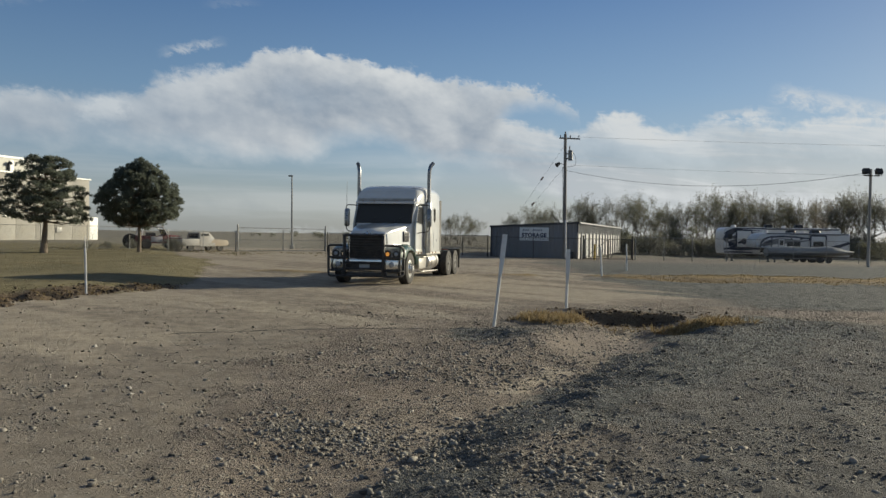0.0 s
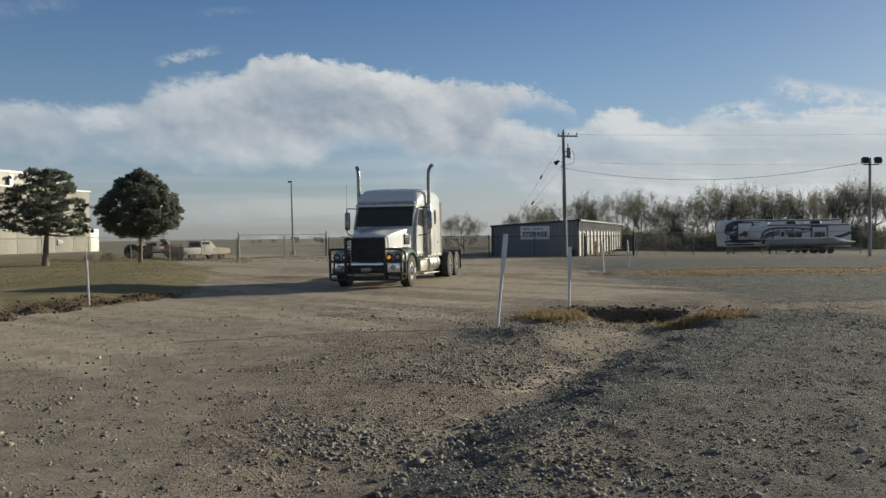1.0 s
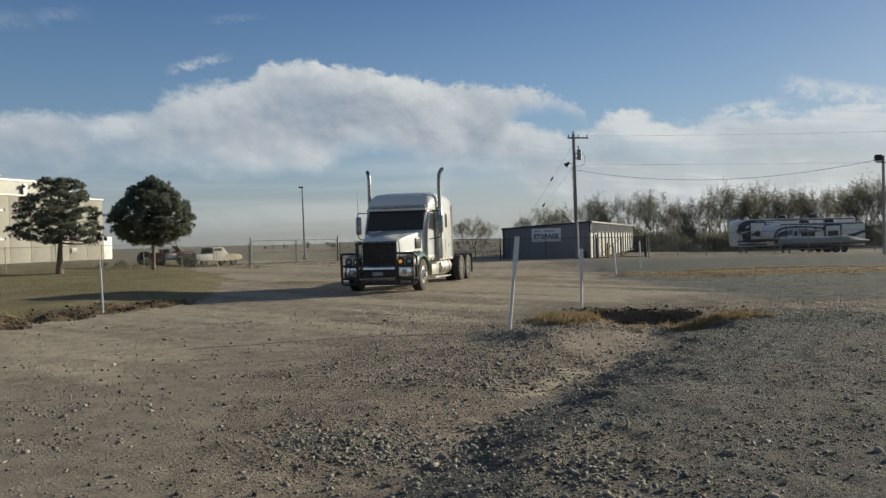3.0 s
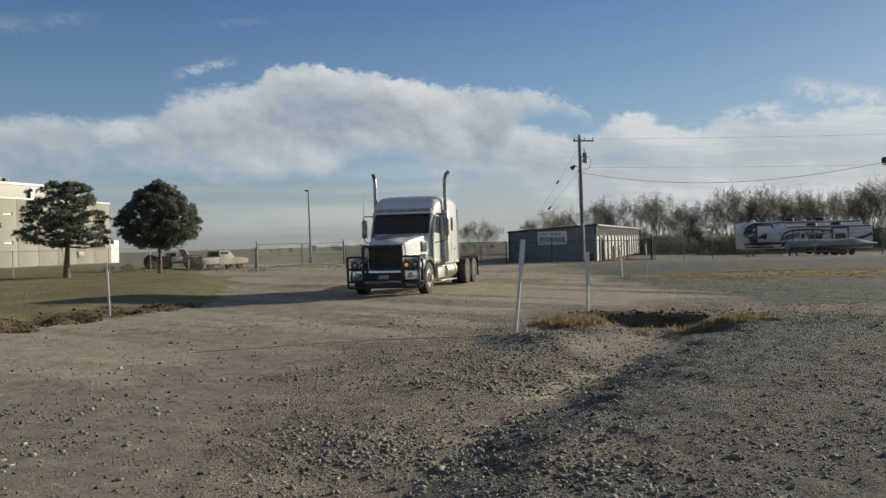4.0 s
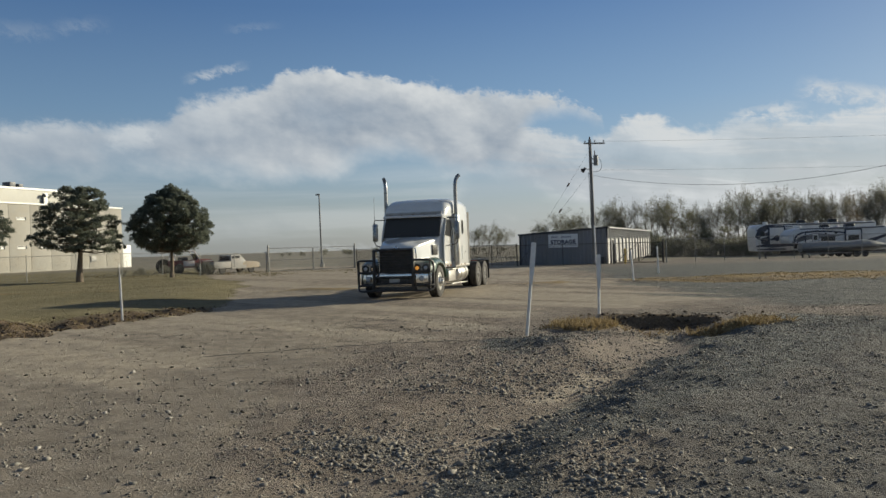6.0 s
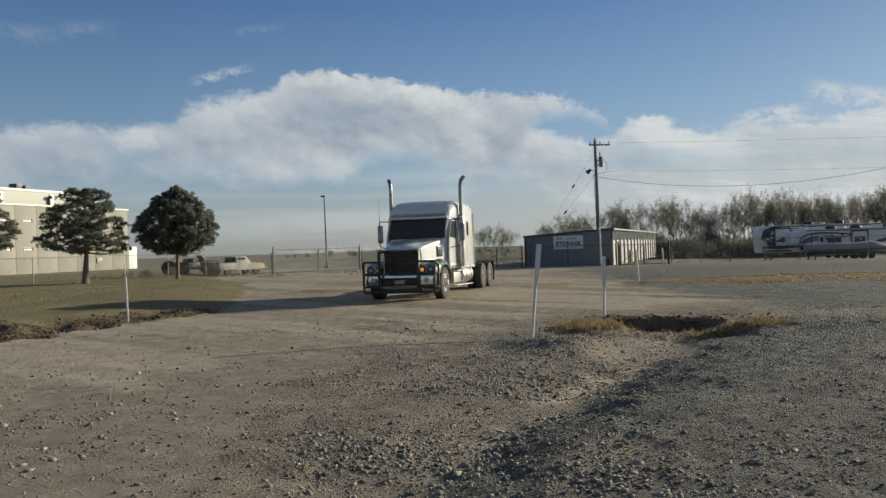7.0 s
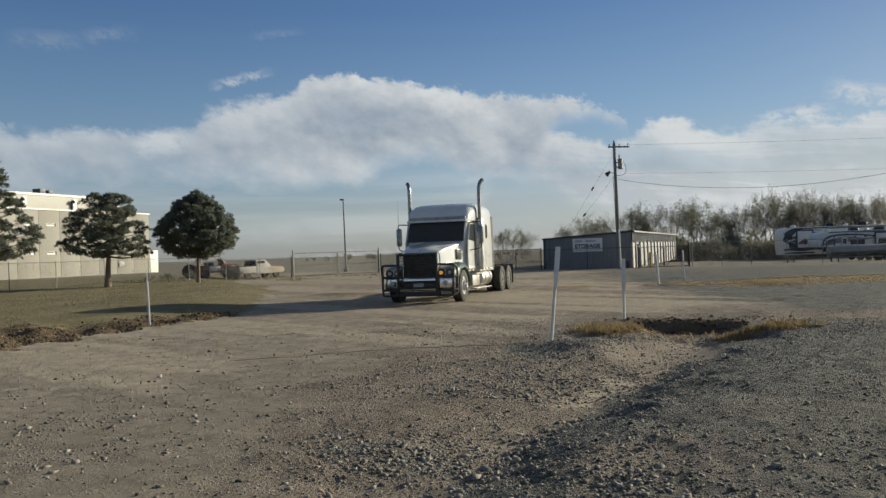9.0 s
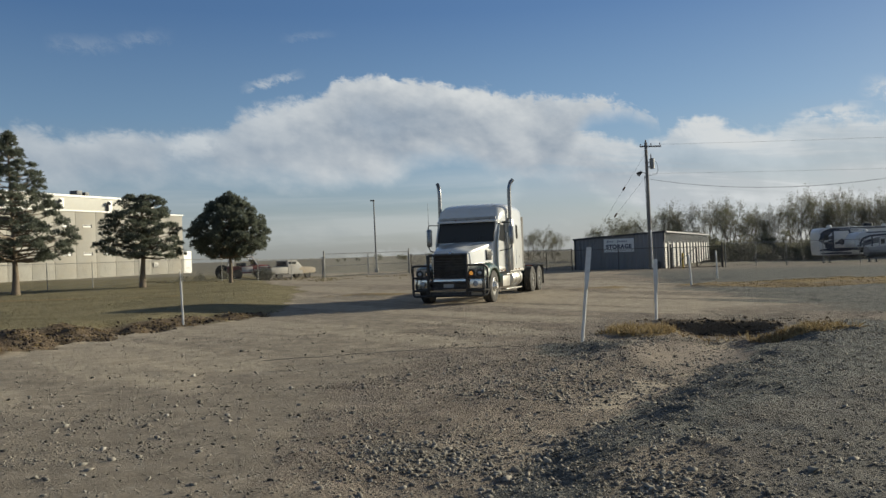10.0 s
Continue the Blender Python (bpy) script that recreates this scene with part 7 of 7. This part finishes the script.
def pickup(x, y, rz):
    """Local +x is the nose."""
    ob = empty("pickup_truck", pose(x, y, zat(x, y), 0, 0, rz) @ Matrix.Scale(0.88, 4), "faded tan and white pickup truck behind the fence", "pickup truck")
    bm = bmesh.new()
    car_body(bm, 0.95, [(0.55, 0.5, 1.08, 1.08, 0.02, 1), (1.0, 0.45, 1.1, 1.12, 0.05, 1), (2.35, 0.5, 1.02, 1.05, 0.06, 0.98), (2.65, 0.55, 0.92, 0.95, 0.1, 0.93)])
    nose = part("front_body", bm, TAN_PAINT, ob, "tan hood and front fenders")
    bm = bmesh.new()
    car_body(bm, 0.95, [(-0.75, 0.45, 1.1, 1.12, 0.03, 1), (-0.70, 0.45, 1.1, 1.70, 0.16, 1), (0.35, 0.45, 1.1, 1.74, 0.16, 1), (0.62, 0.45, 1.1, 1.58, 0.16, 1), (1.0, 0.45, 1.08, 1.12, 0.06, 1)])
    cab = part("cab", bm, DULL_WHITE, ob, "white cab")
    bm = bmesh.new()
    for s in (-1, 1):
        box(bm, (-0.15, s * 0.865, 1.40), (0.85, 0.03, 0.42), 0.02, Matrix.Rotation(radians(-12 * s), 4, "X"))
    box(bm, (0.84, 0, 1.36), (0.03, 1.45, 0.52), 0.02, Matrix.Rotation(radians(-38), 4, "Y"))
    box(bm, (-0.745, 0, 1.43), (0.03, 1.35, 0.38), 0.02)
    part("cab_glass", bm, DARK_GLASS, cab)
    bm = bmesh.new()
    for s in (-1, 1):
        box(bm, (-1.75, s * 0.90, 0.82), (1.95, 0.1, 0.62), 0.03)
    box(bm, (-2.72, 0, 0.82), (0.08, 1.85, 0.62), 0.02)
    box(bm, (-1.75, 0, 0.56), (1.95, 1.75, 0.08), 0.01)
    part("cargo_bed", bm, DULL_WHITE, ob, "white cargo bed")
    for px in (-1.75, 1.65):
        for s in (-1, 1):
            small_wheel(ob, px, s * 0.82, 0.37, s)
    bm = bmesh.new()
    box(bm, (2.72, 0, 0.55), (0.12, 1.8, 0.18), 0.04)
    part("bumper", bm, CHROME, ob)
    for s in (-1, 1):
        bm = bmesh.new()
        box(bm, (2.64, s * 0.72, 0.8), (0.06, 0.24, 0.16), 0.02)
        part("headlamp", bm, LENS, ob)


pickup(-18.15, 67.0, 55)


WRECK_WHITE = material("chalky_white_panels", (0.62, 0.585, 0.57), 0.6, 0.0, 0.1, 3, dirt=(0.3, 0.2, 0.16), dirt_amount=0.35)


def old_jeep(x, y, rz):
    ob = empty("off_road_vehicle", pose(x, y, zat(x, y), 0, 0, rz), "wrecked red and white open off-road vehicle", "car")
    bm = bmesh.new()
    car_body(bm, 0.8, [(-1.7, 0.5, 1.0, 1.02, 0.05, 0.95), (-1.6, 0.45, 1.05, 1.07, 0.05, 1), (0.3, 0.45, 1.0, 1.02, 0.05, 1), (0.5, 0.5, 1.12, 1.14, 0.1, 0.98), (1.6, 0.5, 1.02, 1.04, 0.12, 0.85), (1.8, 0.55, 0.9, 0.92, 0.14, 0.8)])
    part("tub", bm, RED_PAINT, ob, "faded red body tub")
    bm = bmesh.new()
    loft(bm, [[(px, w, 1.13 - 0.06 * px), (px, w * 0.7, 1.19 - 0.06 * px), (px, -w * 0.7, 1.19 - 0.06 * px), (px, -w, 1.13 - 0.06 * px)] for px, w in ((0.5, 0.72), (1.0, 0.68), (1.7, 0.58))])
    part("bonnet", bm, RED_PAINT, ob, "faded red bonnet")
    bm = bmesh.new()
    loft(bm, [[(px, w, z), (px, w * 0.9, z + 0.06), (px, -w * 0.9, z + 0.06), (px, -w, z)] for px, w, z in ((-1.35, 0.66, 1.74), (-0.6, 0.70, 1.79), (0.3, 0.70, 1.76))])
    part("roof_panel", bm, WRECK_WHITE, ob, "dented white roof panel")
    for s in (-1, 1):
        bm = bmesh.new()
        tube(bm, bend([(-1.4, s * 0.72, 1.0), (-1.25, s * 0.68, 1.75), (0.25, s * 0.68, 1.75), (0.65, s * 0.74, 1.1)], 0.12), 0.05, 8)
        part("roll_bar", bm, WRECK_WHITE, ob, "white roll bar")
        bm = bmesh.new()
        box(bm, (1.2, s * 0.84, 0.95), (0.85, 0.28, 0.07), 0.03)
        part("front_wing", bm, WRECK_WHITE, ob)
        for px in (-1.05, 1.2):
            small_wheel(ob, px, s * 0.78, 0.40, s)
        bm = bmesh.new()
        box(bm, (-0.25, s * 0.84, 0.78), (0.9, 0.05, 0.42), 0.02)
        part("side_panel", bm, WRECK_WHITE if s < 0 else RED_PAINT, ob)
    for px in (-1.25, -0.3, 0.3):
        bm = bmesh.new()
        tube(bm, [(px, -0.68, 1.75), (px, 0.68, 1.75)], 0.045, 8)
        part("cross_bar", bm, WRECK_WHITE, ob)
    bm = bmesh.new()
    box(bm, (-0.5, -0.35, 1.05), (0.5, 0.5, 0.5), 0.08)
    box(bm, (-0.5, 0.35, 1.05), (0.5, 0.5, 0.5), 0.08)
    part("seat", bm, BLACK, ob)
    bm = bmesh.new()
    box(bm, (0.5, 0, 1.35), (0.05, 1.4, 0.5), 0.02, Matrix.Rotation(radians(-15), 4, "Y"))
    part("windscreen", bm, DARK_GLASS, ob)


old_jeep(-21.15, 65.5, 35)


def old_tyre(x, y, rz):
    bm = bmesh.new()
    lathe(bm, [(0.30, -0.2), (0.50, -0.22), (0.57, -0.16), (0.58, 0.16), (0.50, 0.22), (0.30, 0.2), (0.27, 0.1), (0.27, -0.1), (0.30, -0.2)], 26, pose(0, 0, 0.55, 90))
    single("tractor_tyre", bm, RUBBER, "big worn black tyre standing by the wreck", "tyre", m=pose(x, y, zat(x, y), 0, 0, rz))


old_tyre(-22.9, 64.6, 12)

# ---- loose stones and dead grass ----

def stone_material():
    m = bpy.data.materials.new("crushed_stone")
    m.use_nodes = True
    t = m.node_tree
    t.nodes.clear()
    rnd = node(t, "ShaderNodeNewGeometry").outputs["Random Per Island"]
    co = node(t, "ShaderNodeTexCoord").outputs["Object"]
    ramp = node(t, "ShaderNodeValToRGB", {"Fac": rnd})
    els = ramp.color_ramp.elements
    els[0].color, els[1].color = (0.06, 0.058, 0.054, 1), (0.39, 0.37, 0.335, 1)
    for p, c in ((0.3, (0.215, 0.193, 0.163, 1)), (0.6, (0.28, 0.265, 0.23, 1)), (0.85, (0.31, 0.275, 0.228, 1))):
        els.new(p).color = c
    grain = soft_step(t, fbm(t, co, 60, 4, 0.7), 0.3, 0.7, 0.75, 1.2)
    col = node(t, "ShaderNodeHueSaturation", {"Color": ramp.outputs[0], "Value": grain}).outputs[0]
    b = node(t, "ShaderNodeBsdfPrincipled", {"Base Color": col, "Roughness": 0.9, "Specular IOR Level": 0.2})
    out = node(t, "ShaderNodeOutputMaterial")
    t.links.new(b.outputs[0], out.inputs[0])
    return m


def hedron(level):
    bm = bmesh.new()
    if level == 0:
        bmesh.ops.create_cube(bm, size=1.3)
        bmesh.ops.triangulate(bm, faces=bm.faces)
    else:
        bmesh.ops.create_icosphere(bm, subdivisions=level, radius=1.0)
    v = np.array([p.co[:] for p in bm.verts])
    bm.verts.index_update()
    f = np.array([[p.index for p in q.verts] for q in bm.faces])
    bm.free()
    return v, f


def scatter_stones(name, n, size_lo, size_hi, power, area, weight, level, seed, mat, label, crowd=1.25):
    rng = np.random.RandomState(seed)
    v0, f0 = hedron(level)
    x0, x1, y0, y1 = area
    xs, ys = [], []
    got = 0
    while got < n:
        y = y0 + (y1 - y0) * rng.rand(n * 2) ** crowd
        x = rng.uniform(x0, x1, n * 2)
        keep = rng.rand(n * 2) < weight(x, y)
        xs.append(x[keep])
        ys.append(y[keep])
        got += keep.sum()
    x, y = np.concatenate(xs)[:n], np.concatenate(ys)[:n]
    r = size_lo * (size_hi / size_lo) ** (rng.rand(n) ** power)
    k = len(v0)
    shape = 1 + 0.36 * rng.normal(0, 1, (n, k, 1)).clip(-1.4, 1.4)
    stretch = np.stack([rng.uniform(0.8, 1.35, n), rng.uniform(0.7, 1.1, n), rng.uniform(0.45, 0.82, n)], 1)[:, None, :]
    a, b = rng.uniform(0, math.tau, n), rng.normal(0, 0.35, n)
    c, s = np.cos(a)[:, None], np.sin(a)[:, None]
    # tumbled before it is flattened, so that corners and edges point anywhere
    tum = rng.normal(0, 1, (n, 4))
    w, i, j, l = (tum / np.linalg.norm(tum, axis=1)[:, None]).T
    R = np.stack([1 - 2 * (j * j + l * l), 2 * (i * j - l * w), 2 * (i * l + j * w), 2 * (i * j + l * w), 1 - 2 * (i * i + l * l), 2 * (j * l - i * w),
                  2 * (i * l - j * w), 2 * (j * l + i * w), 1 - 2 * (i * i + j * j)], 1).reshape(n, 3, 3)
    p = np.einsum("nab,nkb->nka", R, v0[None] * shape) * stretch * r[:, None, None]
    px, py, pz = p[..., 0], p[..., 1], p[..., 2]
    pz2 = pz * np.cos(b)[:, None] + px * np.sin(b)[:, None]
    px2 = px * np.cos(b)[:, None] - pz * np.sin(b)[:, None]
    q = np.stack([px2 * c - py * s + x[:, None], px2 * s + py * c + y[:, None], pz2 + (height(x, y) + 0.08 * r)[:, None]], -1).reshape(-1, 3)
    f = (f0[None] + (np.arange(n) * k)[:, None, None]).reshape(-1, 3)
    tagged(new(name, from_arrays(name, q, f, mat)), label, "gravel", kind="stuff")


def gravel_weight(x, y):
    clump = ss(fnoise(x * 1.2 + 31, y * 1.2, 4, 0.6), 0.46, 0.66)
    d = np.abs(x - swale_x(y))
    shore = np.exp(-((d - 0.75) / 0.45) ** 2) * (1 - ss(y, 12, 14))
    heap = 1.3 * np.exp(-((x - 1.2) / 0.65) ** 2 - ((y - 6.1) / 0.5) ** 2) + np.exp(-((x + 0.75) / 0.75) ** 2 - ((y - 6.8) / 0.7) ** 2) + 0.7 * np.exp(-((x - 2.0) / 1.0) ** 2 - ((y - 14.2) / 1.0) ** 2) + 0.8 * np.exp(-((x - 6.4) / 1.3) ** 2 - ((y - 15.0) / 1.2) ** 2)
    w = 0.09 + 0.6 * clump * (1 - 0.75 * tan_mask(x, y)) + 0.55 * shore + 0.7 * heap + 0.25 * blue_shade_mask(x, y) + 0.5 * np.exp(-((x - swale_x(y) + 1.6) / 1.0) ** 2) * ss(y, 8, 11) * (1 - ss(y, 14, 16))
    w = w * (1 - (0.5 + 0.35 * ss(y, 8, 11)) * packed_mask(x, y)) * (1 - 0.85 * silt_mask(x, y))
    return np.clip(w * (1 - 0.85 * lawn_mask(x, y)) * (1 - 0.6 * wash_mask(x, y)), 0, 1)


def loose_weight(x, y):
    return np.clip((0.25 + 0.75 * ss(fnoise(x * 0.9 + 13, y * 0.9), 0.45, 0.65)) * (1 - 0.9 * lawn_mask(x, y)) * (1 - 0.8 * ss(y, 8, 12)), 0, 1)


def build_stones():
    mat = stone_material()
    area = (-9.5, 11, 4.2, 19)
    scatter_stones("gravel", 42000, 0.0045, 0.014, 1.3, area, gravel_weight, 0, 1, mat, "loose fine crushed-stone gravel on the yard", 1.6)
    scatter_stones("gravel", 10500, 0.009, 0.027, 2.6, area, gravel_weight, 0, 2, mat, "loose coarse gravel on the yard")
    scatter_stones("gravel", 1000, 0.012, 0.036, 2.6, (-8, -0.5, 4.4, 17), loose_weight, 0, 9, mat, "stones lying singly on packed dirt")
    scatter_stones("gravel", 110, 0.026, 0.046, 1.8, (-7, 8, 4.6, 17), gravel_weight, 1, 3, mat, "scattered fist-sized stones on the yard")
    scatter_stones("gravel", 2400, 0.010, 0.028, 1.6, (-1.6, 4.6, 9.0, 15.8), lambda x, y: (1 - ss(np.abs(x - swale_x(y) + 1.1), 0.7, 2.0)) * (0.35 + 0.65 * ss(fnoise(x * 1.5, y * 1.5), 0.4, 0.6)), 0, 6, mat, "coarse gravel strewn on the bank of the ditch")
    heap = lambda cx, cy, rx, ry: (lambda x, y: np.clip(1.2 * np.exp(-((x - cx) / rx) ** 2 - ((y - cy) / ry) ** 2), 0, 1))
    scatter_stones("gravel", 230, 0.011, 0.030, 1.7, (0.0, 2.2, 4.7, 6.6), heap(1.05, 5.5, 0.42, 0.45), 1, 31, mat, "coarse bluish stones heaped beside the ditch", 1.0)
    scatter_stones("gravel", 420, 0.011, 0.030, 1.7, (-1.6, 0.4, 5.6, 7.8), heap(-0.55, 6.6, 0.55, 0.42), 1, 32, mat, "coarse stones heaped on the ditch bank", 1.0)
    scatter_stones("gravel", 120, 0.014, 0.042, 1.8, (-0.4, 1.6, 5.0, 8.2), lambda x, y: np.exp(-((x - swale_x(y) - 0.05) / 0.16) ** 2), 1, 33, mat, "larger stones along the foot of the ditch", 1.0)
    clods = material("dark_soil_clod", (0.085, 0.062, 0.042), 0.95, 0.0, 0.25, 9, bump=0.6)
    scatter_stones("soil_clods", 2200, 0.012, 0.06, 2.2, (-13, -6.5, 15, 25), lambda x, y: verge_mask(x, y) * 0.9, 1, 4, clods, "dug dark soil clods along the lane")
    scatter_stones("soil_clods", 300, 0.015, 0.055, 1.8, (2.2, 6.5, 16.0, 17.4), lambda x, y: np.clip(bank_mask(x, y) + 0.3, 0, 1), 1, 5, clods, "dark soil clods on the pit bank")


build_stones()


def grass_patch(name, n, area, weight, size, blades, width, mat, seed, label, up=1.0):
    rng = np.random.RandomState(seed)
    x0, x1, y0, y1 = area
    x, y = rng.uniform(x0, x1, n), rng.uniform(y0, y1, n)
    keep = rng.rand(n) < weight(x, y)
    x, y = x[keep], y[keep]
    c = np.stack([x, y, height(x, y) - 0.01], 1)
    ax = np.stack([rng.normal(0, 0.3, len(x)), rng.normal(0, 0.3, len(x)), np.full(len(x), up)], 1)
    v, f = tufts(rng, c, ax, size * rng.uniform(0.5, 1.3, len(x)), blades, width)
    tagged(new(name, from_arrays(name, v, f, mat)), label, "grass", kind="stuff")


grass_patch("dry_grass", 3600, (1.2, 7.0, 14.4, 17.4), lambda x, y: dry_mask(x, y), 0.15, 9, 0.009, STRAW, 1, "matted dead straw-coloured grass round the pit", 0.7)
grass_patch("dry_grass", 9000, (-14, -6, 14.5, 26), lambda x, y: verge_mask(x, y) * 0.45, 0.07, 7, 0.009, STRAW, 2, "dead grass tufts on the dug verge", 0.8)
grass_patch("dry_grass", 16000, (7, 34, 26, 36), lambda x, y: strip_mask(x, y) * 0.85, 0.05, 4, 0.014, STRAW, 3, "long strip of yellow dead grass", 0.9)
grass_patch("lawn_grass", 9000, (-30, -6, 18, 62), lambda x, y: lawn_mask(x, y) * 0.9, 0.03, 4, 0.02, TURF, 4, "short dry olive-brown lawn turf", 0.9)
grass_patch("dry_grass", 2600, (-28, -6, 55, 72), lambda x, y: ss(fnoise(x * 0.3, y * 0.3), 0.5, 0.7), 0.11, 6, 0.02, TURF, 5, "rough weeds along the fence", 1.0)


def ground_cable():
    """A thin dark cord that lies across the lane's edge."""
    bm = bmesh.new()
    xs = np.linspace(-3.9, 0.9, 60)
    ys = np.interp(xs, [-3.9, -3.6, -2.1, -0.1, 0.9], [12.62, 12.8, 13.5, 13.9, 13.95]) + 0.02 * np.sin(xs * 3.1)
    tube(bm, [(x, y, zat(x, y) + 0.002) for x, y in zip(xs, ys)], 0.0042, 5)
    single("ground_cord", bm, POLE_WOOD, "thin brown cord lying on the gravel", "cord")


ground_cable()
